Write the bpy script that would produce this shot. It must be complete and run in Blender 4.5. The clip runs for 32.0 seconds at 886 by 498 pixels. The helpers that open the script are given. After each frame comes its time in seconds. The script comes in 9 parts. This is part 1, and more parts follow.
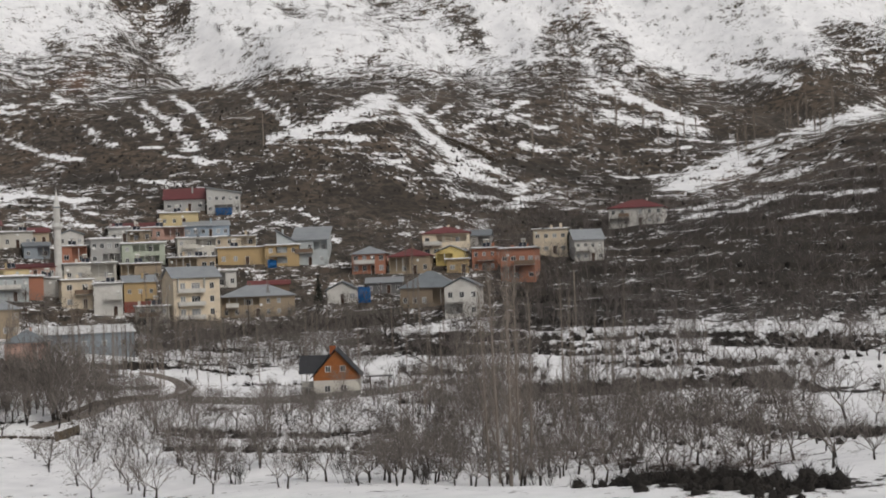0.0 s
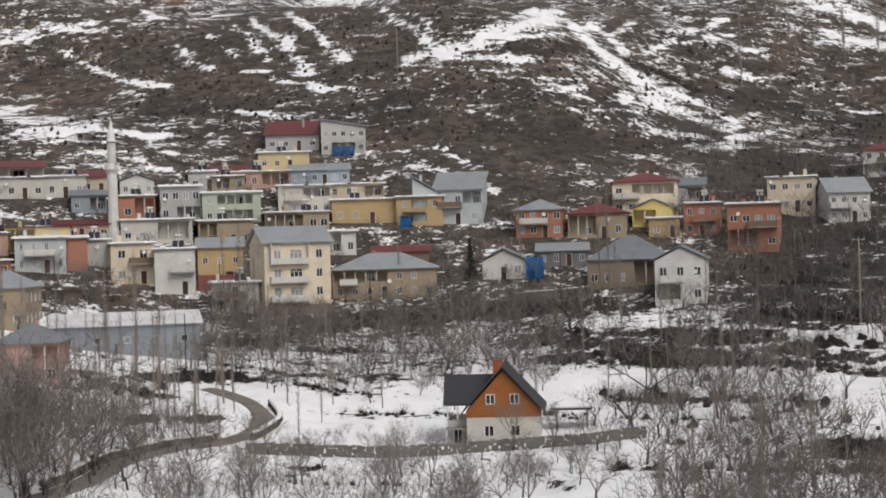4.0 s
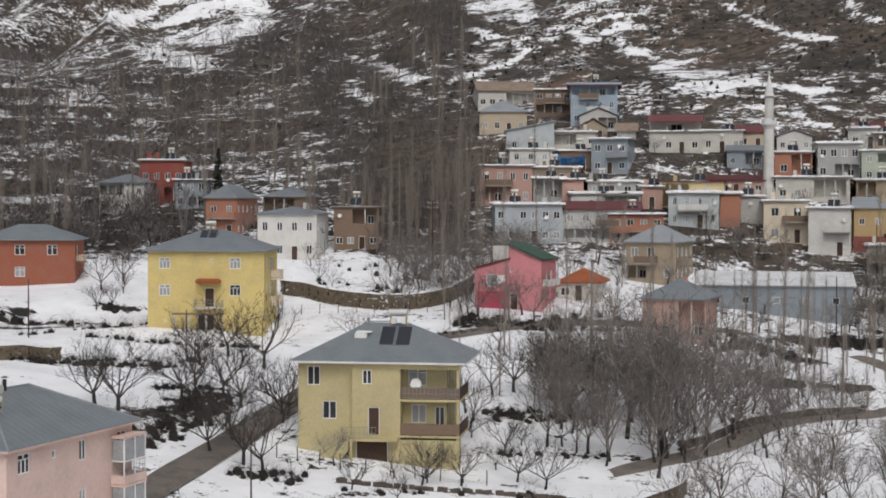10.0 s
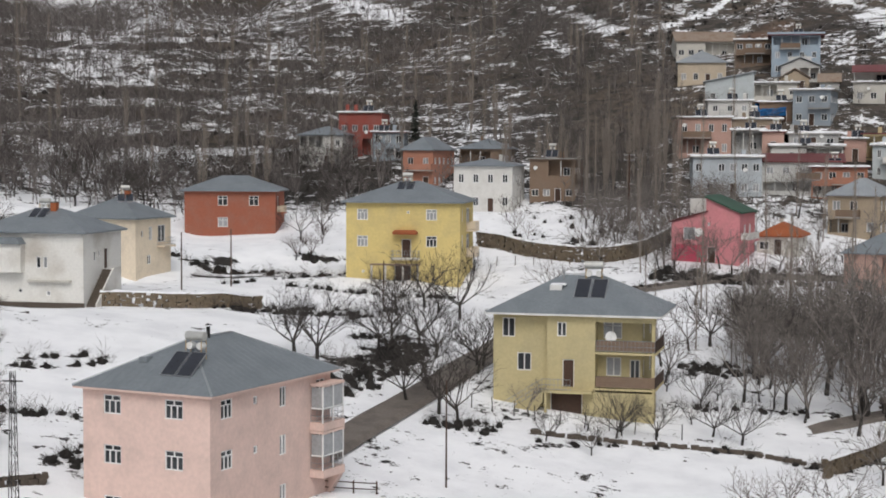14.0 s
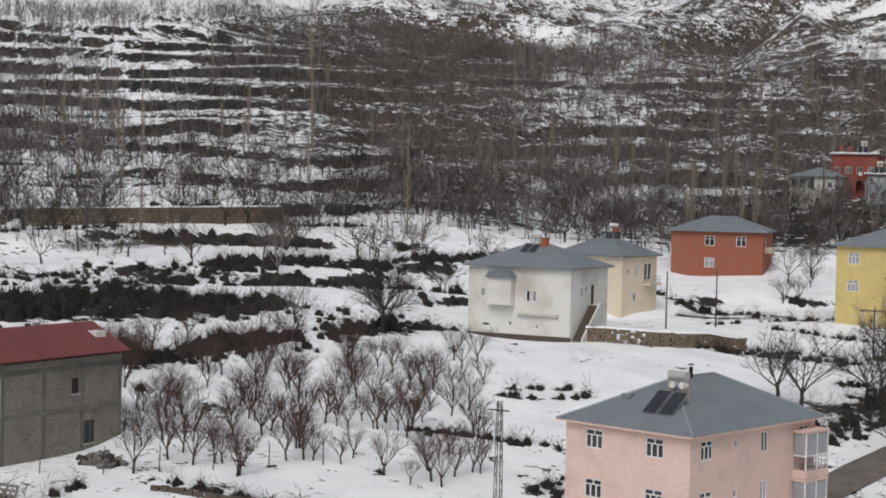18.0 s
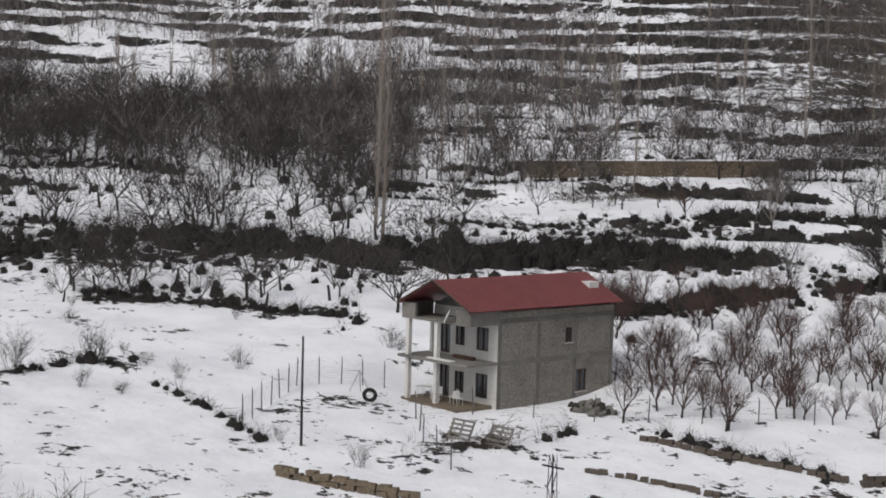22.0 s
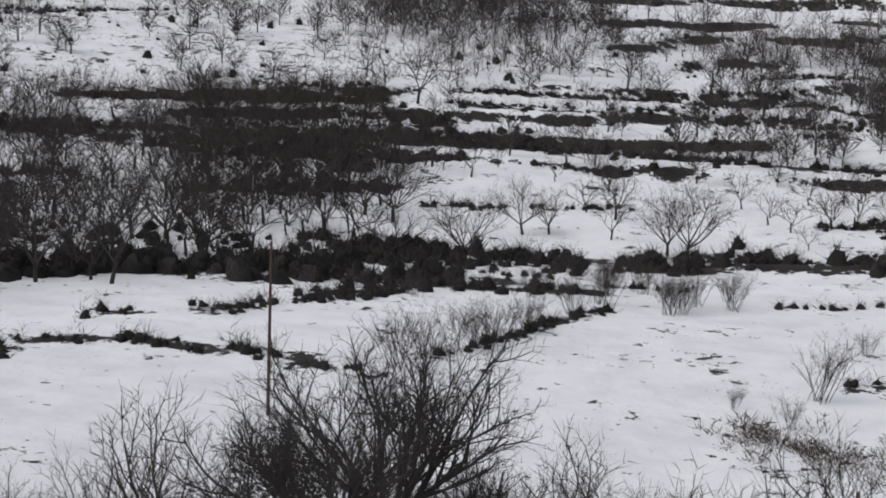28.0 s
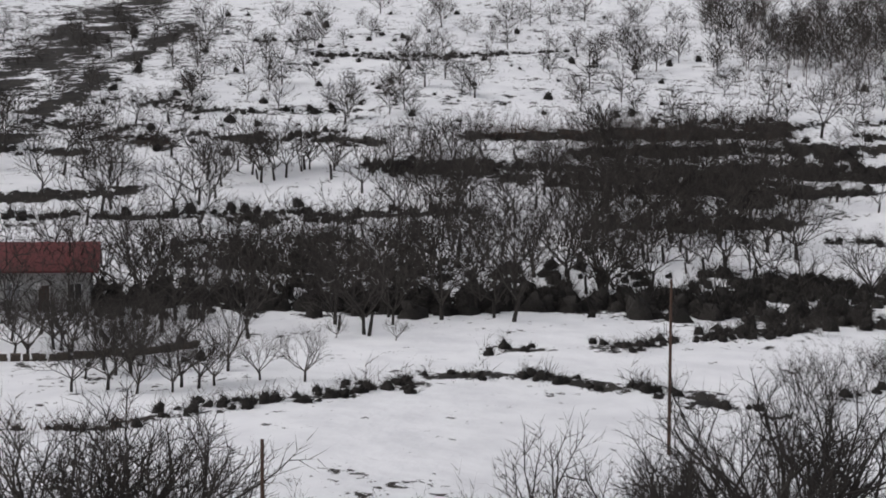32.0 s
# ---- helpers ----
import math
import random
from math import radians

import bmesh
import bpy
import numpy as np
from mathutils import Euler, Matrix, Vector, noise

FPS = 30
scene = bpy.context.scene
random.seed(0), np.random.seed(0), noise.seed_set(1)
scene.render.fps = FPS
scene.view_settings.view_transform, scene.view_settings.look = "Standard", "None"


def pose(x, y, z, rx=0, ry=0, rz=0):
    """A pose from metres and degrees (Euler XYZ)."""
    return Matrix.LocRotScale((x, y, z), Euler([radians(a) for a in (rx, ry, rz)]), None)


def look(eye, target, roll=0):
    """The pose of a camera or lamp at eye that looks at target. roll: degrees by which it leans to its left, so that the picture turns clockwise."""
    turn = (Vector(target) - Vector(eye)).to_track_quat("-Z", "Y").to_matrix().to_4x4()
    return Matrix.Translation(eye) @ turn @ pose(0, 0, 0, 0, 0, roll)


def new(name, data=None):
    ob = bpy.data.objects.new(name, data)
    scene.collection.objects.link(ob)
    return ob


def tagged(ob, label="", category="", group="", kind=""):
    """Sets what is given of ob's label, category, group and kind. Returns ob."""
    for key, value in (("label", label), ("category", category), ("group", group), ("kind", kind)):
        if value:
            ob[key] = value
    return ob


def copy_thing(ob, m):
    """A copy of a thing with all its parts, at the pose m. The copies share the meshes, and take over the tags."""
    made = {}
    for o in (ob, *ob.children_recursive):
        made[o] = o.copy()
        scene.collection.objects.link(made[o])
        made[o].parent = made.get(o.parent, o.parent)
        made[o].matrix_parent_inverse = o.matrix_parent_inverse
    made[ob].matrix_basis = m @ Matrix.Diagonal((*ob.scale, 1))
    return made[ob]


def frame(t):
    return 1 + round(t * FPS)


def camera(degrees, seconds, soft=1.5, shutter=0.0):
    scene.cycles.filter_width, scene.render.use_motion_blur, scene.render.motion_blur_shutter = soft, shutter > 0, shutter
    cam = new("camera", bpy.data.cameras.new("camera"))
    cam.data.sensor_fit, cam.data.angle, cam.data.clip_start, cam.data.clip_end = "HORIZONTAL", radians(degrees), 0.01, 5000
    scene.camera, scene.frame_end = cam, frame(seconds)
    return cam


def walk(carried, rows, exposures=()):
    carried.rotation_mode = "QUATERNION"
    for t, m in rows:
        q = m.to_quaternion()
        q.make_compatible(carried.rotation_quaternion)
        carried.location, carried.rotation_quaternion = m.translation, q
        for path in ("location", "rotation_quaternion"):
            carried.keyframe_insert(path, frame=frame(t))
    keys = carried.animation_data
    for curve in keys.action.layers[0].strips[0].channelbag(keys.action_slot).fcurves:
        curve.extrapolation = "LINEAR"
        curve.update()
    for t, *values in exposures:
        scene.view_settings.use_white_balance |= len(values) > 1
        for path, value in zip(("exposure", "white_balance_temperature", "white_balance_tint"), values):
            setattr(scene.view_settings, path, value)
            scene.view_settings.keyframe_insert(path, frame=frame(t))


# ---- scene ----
cam = camera(30.22, 32.0, soft=1.8)
PATH = [
    (0.0, -0.70, -112.00, 26.29, 91.306, 2.240, -5.622),
    (0.5, -3.51, -94.50, 30.37, 90.377, 2.059, -5.189),
    (1.0, -0.96, -79.50, 27.41, 90.345, 1.491, -2.232),
    (1.5, -0.19, -77.00, 26.95, 90.108, 1.458, -1.114),
    (2.0, -0.34, -63.50, 27.32, 90.534, 1.653, -0.613),
    (2.5, -1.16, -45.99, 29.70, 89.937, 2.607, -1.977),
    (3.5, 0.00, -17.00, 29.00, 89.826, 1.882, -0.992),
    (4.5, 0.0, 0.0, 30.0, 89.715, 1.158, -0.006),
    (5.0, 0.0, 0.0, 30.0, 89.618, 0.814, 2.716),
    (5.5, 0.0, 0.0, 30.0, 89.407, 0.742, 5.353),
    (6.0, 0.0, 0.0, 30.0, 89.660, 0.941, 6.548),
    (6.5, 0.0, 0.0, 30.0, 89.737, 0.769, 7.355),
    (7.0, 0.0, 0.0, 30.0, 89.959, 0.473, 9.161),
    (7.5, 0.0, 0.0, 30.0, 89.482, 0.214, 12.115),
    (8.0, 0.0, 0.0, 30.0, 89.176, 0.137, 15.048),
    (8.5, 0.0, 0.0, 30.0, 89.160, 0.058, 17.497),
    (9.0, 0.0, 0.0, 30.0, 88.931, 0.179, 19.171),
    (9.5, 0.0, 0.0, 30.0, 88.737, -0.098, 20.850),
    (10.0, 0.0, 0.0, 30.0, 88.470, -0.159, 22.013),
    (10.5, 0.0, 0.0, 30.0, 88.393, 0.021, 23.232),
    (11.0, 0.0, 0.0, 30.0, 87.768, 0.933, 25.910),
    (11.5, 0.0, 0.0, 30.0, 87.240, 0.928, 26.091),
    (12.0, 0.0, 0.0, 30.0, 87.167, 0.272, 25.922),
    (12.5, 0.0, 0.0, 30.0, 87.138, 0.216, 26.543),
    (13.0, 0.0, 0.0, 30.0, 86.855, 0.055, 27.792),
    (13.5, 0.0, 0.0, 30.0, 86.797, 0.097, 28.270),
    (15.5, 0.0, 0.0, 30.0, 86.878, -1.749, 34.858),
    (16.0, 0.0, 0.0, 30.0, 87.189, -1.376, 38.452),
    (16.5, 0.0, 0.0, 30.0, 87.315, -1.013, 40.411),
    (17.0, 0.0, 0.0, 30.0, 87.277, -1.148, 41.709),
    (17.5, 0.0, 0.0, 30.0, 88.073, -1.176, 42.657),
    (18.0, 0.0, 0.0, 30.0, 87.939, -1.250, 45.755),
    (18.5, 0.0, 0.0, 30.0, 89.076, -1.656, 47.491),
    (19.0, 0.0, 0.0, 30.0, 88.738, -2.219, 50.103),
    (19.5, 0.0, 0.0, 30.0, 88.403, -1.728, 52.475),
    (20.0, 0.0, 0.0, 30.0, 87.791, -1.610, 54.000),
    (20.5, 0.0, 0.0, 30.0, 86.757, -1.668, 56.784),
    (21.0, 0.0, 0.0, 30.0, 85.994, -1.720, 58.817),
    (21.5, 0.0, 0.0, 30.0, 85.911, -1.417, 61.182),
    (22.0, 0.0, 0.0, 30.0, 85.917, -1.456, 62.873),
    (22.5, 0.0, 0.0, 30.0, 85.863, -1.797, 64.674),
    (23.0, 0.0, 0.0, 30.0, 86.261, -2.166, 66.820),
    (23.5, 0.0, 0.0, 30.0, 86.231, -1.972, 70.651),
    (24.0, 0.0, 0.0, 30.0, 86.371, -1.811, 73.235),
    (24.5, 0.0, 0.0, 30.0, 85.871, -2.079, 76.471),
    (25.0, 0.0, 0.0, 30.0, 84.860, -2.539, 81.035),
    (25.5, 0.0, 0.0, 30.0, 84.272, -2.462, 84.819),
    (26.0, 0.0, 0.0, 30.0, 84.220, -2.160, 87.939),
    (26.5, 0.0, 0.0, 30.0, 84.243, -2.029, 90.937),
    (28.5, 0.0, 0.0, 30.0, 85.405, -1.736, 97.513),
    (29.0, 0.0, 0.0, 30.0, 85.393, -1.856, 99.118),
    (29.5, 0.0, 0.0, 30.0, 85.447, -1.453, 100.920),
    (30.0, 0.0, 0.0, 30.0, 86.166, -1.170, 102.857),
    (30.5, 0.0, 0.0, 30.0, 86.532, -1.182, 105.139),
    (31.0, 0.0, 0.0, 30.0, 86.558, -1.212, 106.681),
    (31.5, 0.0, 0.0, 30.0, 86.500, -0.849, 108.738),
    (32.0, 0.0, 0.0, 30.0, 86.276, -0.374, 110.019),
]
walk(cam, [(t, pose(x, y, z, rx, ry, rz)) for t, x, y, z, rx, ry, rz in PATH], [
    (0.0, -0.08, 6780, 10), (1.0, 0.12, 6780, 10), (3.0, 0.2, 6740, 10), (6.0, 0.26, 6660, 11), (9.0, 0.20, 6620, 11), (10.5, 0.06, 6500, 10), (11.5, 0.26, 6500, 10), (13.0, 0.2, 6500, 10),
    (16.0, 0.08, 6500, 10), (19.0, 0.05, 6470, 10), (23.0, 0.08, 6420, 12), (26.0, 0.0, 6280, 9), (29.0, 0.0, 6350, 12), (32.0, 0.0, 6430, 12)])

# ---- light ----
world = bpy.data.worlds.new("overcast_sky")
scene.world = world
world.use_nodes = True
_nt = world.node_tree
_bg = _nt.nodes["Background"]
_sky = _nt.nodes.new("ShaderNodeTexSky")
_sky.sky_type, _sky.sun_disc = "NISHITA", False
_sky.sun_elevation, _sky.sun_rotation = radians(48), radians(150)
_sky.dust_density, _sky.air_density, _sky.ozone_density = 4.0, 1.0, 1.0
_hsv = _nt.nodes.new("ShaderNodeHueSaturation")
_hsv.inputs["Saturation"].default_value = 0.30
_nt.links.new(_sky.outputs[0], _hsv.inputs["Color"])
_nt.links.new(_hsv.outputs[0], _bg.inputs["Color"])
_bg.inputs["Strength"].default_value = 0.10

sun_data = bpy.data.lights.new("sun", "SUN")
sun_data.energy, sun_data.angle, sun_data.color = 0.8, radians(25), (1.0, 0.97, 0.93)
sun = new("sun", sun_data)
sun.matrix_world = look((60, -100, 150), (0, 0, 0))


# ---- materials ----
def nodes_of(m):
    m.use_nodes = True
    return m.node_tree, m.node_tree.nodes, m.node_tree.links


def material(name, colour, rough=0.85, vary=0.18, scale=1.2, fine=14.0, bump=0.15, metallic=0.0, stain=None, stain_amount=0.35, spec=0.3, island=0.0):
    """A surface with broad stains and fine grain, both at real-world size."""
    m = bpy.data.materials.new(name)
    nt, n, l = nodes_of(m)
    b = n["Principled BSDF"]
    tc = n.new("ShaderNodeNewGeometry")
    big, small = n.new("ShaderNodeTexNoise"), n.new("ShaderNodeTexNoise")
    big.inputs["Scale"].default_value, big.inputs["Detail"].default_value = scale, 5
    small.inputs["Scale"].default_value, small.inputs["Detail"].default_value = fine, 4
    for t in (big, small):
        l.new(tc.outputs["Position"], t.inputs["Vector"])
    info = n.new("ShaderNodeObjectInfo")
    dark = stain or tuple(c * 0.45 for c in colour)
    mix = n.new("ShaderNodeMix")
    mix.data_type = "RGBA"
    mix.inputs["A"].default_value, mix.inputs["B"].default_value = (*colour, 1), (*dark, 1)
    cr = n.new("ShaderNodeMapRange")
    cr.inputs["From Min"].default_value, cr.inputs["From Max"].default_value = 0.45, 0.8
    cr.inputs["To Max"].default_value = stain_amount
    l.new(big.outputs["Fac"], cr.inputs["Value"])
    l.new(cr.outputs["Result"], mix.inputs["Factor"])
    br = n.new("ShaderNodeMapRange")
    br.inputs["From Min"].default_value, br.inputs["From Max"].default_value = 0.25, 0.75
    br.inputs["To Min"].default_value, br.inputs["To Max"].default_value = 1 - vary, 1 + vary * 0.6
    l.new(small.outputs["Fac"], br.inputs["Value"])
    rnd = n.new("ShaderNodeMapRange")
    rnd.inputs["To Min"].default_value, rnd.inputs["To Max"].default_value = 1 - vary * 0.5, 1 + vary * 0.5
    l.new(info.outputs["Random"], rnd.inputs["Value"])
    mul = n.new("ShaderNodeMath")
    mul.operation = "MULTIPLY"
    l.new(br.outputs["Result"], mul.inputs[0])
    l.new(rnd.outputs["Result"], mul.inputs[1])
    if island:
        isl = n.new("ShaderNodeMapRange")
        isl.inputs["To Min"].default_value, isl.inputs["To Max"].default_value = 1 - island, 1 + island
        l.new(tc.outputs["Random Per Island"], isl.inputs["Value"])
        m2 = n.new("ShaderNodeMath")
        m2.operation = "MULTIPLY"
        l.new(mul.outputs[0], m2.inputs[0])
        l.new(isl.outputs["Result"], m2.inputs[1])
        mul = m2
    vm = n.new("ShaderNodeVectorMath")
    vm.operation = "SCALE"
    l.new(mix.outputs["Result"], vm.inputs[0])
    l.new(mul.outputs[0], vm.inputs["Scale"])
    l.new(vm.outputs[0], b.inputs["Base Color"])
    b.inputs["Roughness"].default_value, b.inputs["Metallic"].default_value = rough, metallic
    b.inputs["Specular IOR Level"].default_value = spec
    if bump:
        bp = n.new("ShaderNodeBump")
        bp.inputs["Strength"].default_value, bp.inputs["Distance"].default_value = bump, 0.02
        l.new(small.outputs["Fac"], bp.inputs["Height"])
        l.new(bp.outputs[0], b.inputs["Normal"])
    return m


WALLS = {
    "white": (0.62, 0.61, 0.58), "offwhite": (0.55, 0.53, 0.48), "cream": (0.70, 0.605, 0.47), "beige": (0.50, 0.42, 0.32),
    "pink": (0.67, 0.50, 0.44), "rose": (0.58, 0.23, 0.25), "magenta": (0.50, 0.07, 0.12), "salmon": (0.47, 0.30, 0.25),
    "yellow": (0.64, 0.51, 0.21), "mustard": (0.49, 0.42, 0.235), "ochre": (0.46, 0.335, 0.18), "orange": (0.30, 0.105, 0.065),
    "red": (0.26, 0.07, 0.055), "blue": (0.33, 0.40, 0.47), "paleblue": (0.45, 0.49, 0.52), "bluegrey": (0.27, 0.31, 0.345),
    "grey": (0.38, 0.38, 0.37), "tan": (0.36, 0.29, 0.21), "brown": (0.20, 0.14, 0.10), "green": (0.40, 0.44, 0.36),
    "stone": (0.25, 0.20, 0.15), "darkgrey": (0.17, 0.17, 0.17),
    "terracotta": (0.40, 0.185, 0.125), "dullyellow": (0.56, 0.46, 0.27), "milky": (0.50, 0.50, 0.48), "icy": (0.46, 0.50, 0.51),
}
PAINT = {k: material("plaster_" + k, c, 0.9, 0.09, 0.6, 4.0, 0.1, stain=tuple(0.45 * v + 0.12 * g for v, g in zip(c, (1.0, 0.88, 0.76))), stain_amount=0.5) for k, c in WALLS.items()}
LIMEWASH = material("weathered_limewash", (0.68, 0.67, 0.635), 0.92, 0.08, 0.28, 5.0, 0.2, stain=(0.30, 0.25, 0.19), stain_amount=0.75)
CONCRETE = material("bare_concrete", (0.205, 0.195, 0.175), 0.92, 0.22, 0.5, 7.0, 0.35, stain=(0.105, 0.097, 0.085), stain_amount=1.0)
RAWRENDER = material("raw_cement_render", (0.215, 0.198, 0.172), 0.94, 0.45, 0.55, 7.0, 0.35, stain=(0.115, 0.107, 0.095), stain_amount=0.85)
CASTBAND = material("darker_cast_band", (0.145, 0.137, 0.122), 0.92, 0.25, 0.8, 9.0, 0.35, stain=(0.24, 0.225, 0.20), stain_amount=0.8)
ROOFS = {
    "grey": material("grey_metal_roof", (0.22, 0.245, 0.265), 0.5, 0.12, 0.5, 4.0, 0.08, 0.3),
    "lightgrey": material("pale_metal_roof", (0.34, 0.365, 0.385), 0.5, 0.14, 0.5, 4.0, 0.08, 0.3),
    "red": material("red_metal_roof", (0.17, 0.048, 0.048), 0.5, 0.15, 0.6, 4.0, 0.08, 0.1),
    "darkred": material("dark_red_roof", (0.13, 0.035, 0.035), 0.6, 0.2, 0.6, 4.0, 0.08),
    "tile": material("orange_tile_roof", (0.36, 0.11, 0.045), 0.85, 0.25, 0.8, 8.0, 0.3),
    "black": material("anthracite_roof", (0.035, 0.037, 0.042), 0.6, 0.25, 0.8, 6.0, 0.2),
    "rust": material("rusty_sheet_roof", (0.24, 0.19, 0.15), 0.8, 0.3, 0.8, 5.0, 0.2, stain=(0.16, 0.08, 0.04), stain_amount=0.7),
    "green": material("green_roof", (0.04, 0.09, 0.06), 0.6, 0.2, 0.8, 6.0, 0.1),
    "snowy": material("snow_covered_sheet", (0.66, 0.67, 0.68), 0.8, 0.12, 0.5, 3.0, 0.2, stain=(0.30, 0.30, 0.30), stain_amount=0.6),
    "concrete": material("concrete_slab", (0.33, 0.32, 0.30), 0.9, 0.25, 0.8, 6.0, 0.2),
}
SNOW = material("settled_snow", (0.80, 0.81, 0.83), 0.75, 0.06, 0.8, 5.0, 0.3, stain=(0.62, 0.62, 0.63), stain_amount=0.4)
TRIM = material("white_trim", (0.70, 0.70, 0.68), 0.6, 0.08, 1.0, 10.0, 0.0)
FRAME = material("white_upvc_frame", (0.75, 0.75, 0.74), 0.45, 0.05, 1.0, 10.0, 0.0)
WOOD = material("stained_timber", (0.30, 0.105, 0.03), 0.6, 0.2, 1.0, 12.0, 0.2)
DARKWOOD = material("dark_timber", (0.07, 0.04, 0.028), 0.65, 0.25, 1.0, 12.0, 0.2)
METAL = material("galvanised_metal", (0.42, 0.43, 0.44), 0.4, 0.12, 1.0, 9.0, 0.0, 0.8)
STEEL = material("bright_tank_steel", (0.60, 0.60, 0.57), 0.35, 0.1, 1.0, 9.0, 0.0, 0.5)
RAIL = material("rail_metal", (0.30, 0.33, 0.36), 0.45, 0.1, 1.0, 9.0, 0.0, 0.6)
POSTMETAL = material("weathered_steel_post", (0.13, 0.13, 0.128), 0.6, 0.2, 1.0, 9.0, 0.0, 0.3)
IRON = material("dull_dark_iron", (0.03, 0.029, 0.028), 0.7, 0.2, 1.0, 9.0, 0.0)
RUBBER = material("black_rubber", (0.02, 0.02, 0.02), 0.8, 0.2, 2.0, 12.0, 0.1)
RUBBLE = material("ochre_rubble", (0.165, 0.13, 0.09), 0.92, 0.35, 1.5, 6.0, 0.4, stain=(0.10, 0.085, 0.07), stain_amount=0.7)
STONE = material("field_stone", (0.10, 0.082, 0.066), 0.92, 0.3, 1.5, 8.0, 0.4, stain=(0.10, 0.085, 0.07), stain_amount=0.6)
BARK = material("bare_bark", (0.045, 0.040, 0.036), 0.95, 0.3, 2.0, 18.0, 0.3)
TWIG = material("bare_twigs", (0.060, 0.053, 0.048), 0.95, 0.3, 0.25, 6.0, 0.0, island=0.4)
# grey-brown twigs, paler than TWIG: the valley haze is put into this colour
HAZETWIG = material("haze_paled_twigs", (0.20, 0.178, 0.163), 0.95, 0.3, 0.25, 6.0, 0.0, island=0.4)
REDTWIG = material("reddish_twigs", (0.078, 0.052, 0.044), 0.95, 0.3, 0.25, 6.0, 0.0)
FARTWIG = material("distant_twigs", (0.19, 0.168, 0.158), 0.95, 0.3, 0.05, 2.0, 0.0, island=0.45)
PALEBARK = material("poplar_bark", (0.25, 0.215, 0.185), 0.95, 0.25, 0.5, 8.0, 0.2)
BUSH = material("bare_scrub", (0.025, 0.0225, 0.0205), 0.95, 0.35, 0.3, 6.0, 0.0, island=0.3)
STRAW = material("dry_stalks", (0.10, 0.08, 0.06), 0.95, 0.3, 0.4, 6.0, 0.0)
NEEDLE = material("dark_needles", (0.018, 0.026, 0.018), 0.9, 0.4, 0.6, 8.0, 0.0)
ASPHALT = material("wet_asphalt", (0.19, 0.165, 0.145), 0.75, 0.25, 0.5, 6.0, 0.25, stain=(0.055, 0.05, 0.045), stain_amount=0.7)
TARP = material("blue_tarpaulin", (0.02, 0.16, 0.42), 0.5, 0.15, 1.0, 5.0, 0.2)
PANEL = material("solar_collector_glass", (0.03, 0.033, 0.042), 0.18, 0.1, 1.0, 6.0, 0.0, spec=0.6)
GLASS = material("window_glass", (0.035, 0.04, 0.045), 0.08, 0.3, 0.6, 2.0, 0.0, spec=0.6)
CURTAIN = material("net_curtain_behind_glass", (0.32, 0.33, 0.34), 0.25, 0.2, 1.5, 6.0, 0.0, spec=0.6)


# ---- building blocks ----
def mesh_from(name, bm, mat):
    me = bpy.data.meshes.new(name)
    bm.to_mesh(me)
    bm.free()
    me.materials.append(mat)
    return me


def part(name, bm, mat, parent, label="", m=None):
    """One mesh object under a thing or a part; bm is a bmesh or a finished mesh."""
    me = mesh_from(name, bm, mat) if isinstance(bm, bmesh.types.BMesh) else bm
    ob = new(name, me)
    ob.parent = parent
    if m is not None:
        ob.matrix_basis = m
    return tagged(ob, label)


def thing(name, m, label, category, group="", kind=""):
    ob = new(name)
    ob.empty_display_size = 0.3
    ob.matrix_basis = m
    return tagged(ob, label, category, group, kind)


def add_box(bm, x0, x1, y0, y1, z0, z1, bevel=0.0):
    v = [bm.verts.new((x, y, z)) for z in (z0, z1) for x, y in ((x0, y0), (x1, y0), (x1, y1), (x0, y1))]
    fs = [bm.faces.new([v[i] for i in f]) for f in ((3, 2, 1, 0), (4, 5, 6, 7), (0, 1, 5, 4), (1, 2, 6, 5), (2, 3, 7, 6), (3, 0, 4, 7))]
    if bevel:
        es = {e for f in fs for e in f.edges}
        bmesh.ops.bevel(bm, geom=list(es), offset=bevel, segments=1, affect="EDGES")
    return bm


def box(x0, x1, y0, y1, z0, z1, bevel=0.0):
    return add_box(bmesh.new(), x0, x1, y0, y1, z0, z1, bevel)


def add_tube(bm, p, q, r0, r1, sides=6, cap=True):
    """A tapered round bar from p to q."""
    p, q = Vector(p), Vector(q)
    d = (q - p).normalized()
    u = d.cross(Vector((0, 0, 1)) if abs(d.z) < 0.9 else Vector((1, 0, 0))).normalized()
    w = d.cross(u)
    rings = []
    for c, r in ((p, r0), (q, r1)):
        rings.append([bm.verts.new(c + (u * math.cos(k * math.tau / sides) + w * math.sin(k * math.tau / sides)) * r) for k in range(sides)])
    for k in range(sides):
        j = (k + 1) % sides
        bm.faces.new((rings[0][k], rings[0][j], rings[1][j], rings[1][k]))
    if cap:
        bm.faces.new(rings[1])
        bm.faces.new(rings[0][::-1])
    return bm


def tube(p, q, r0, r1, sides=6):
    return add_tube(bmesh.new(), p, q, r0, r1, sides)


def prism(points, y0, y1):
    """An outline in x and z, drawn out along y."""
    bm = bmesh.new()
    a = [bm.verts.new((x, y0, z)) for x, z in points]
    b = [bm.verts.new((x, y1, z)) for x, z in points]
    n = len(points)
    bm.faces.new(a)
    bm.faces.new(b[::-1])
    for k in range(n):
        j = (k + 1) % n
        bm.faces.new((a[j], a[k], b[k], b[j]))
    bmesh.ops.recalc_face_normals(bm, faces=bm.faces)
    return bm


# a window is a frame with its panes; frames of one size share a mesh
_windows = {}


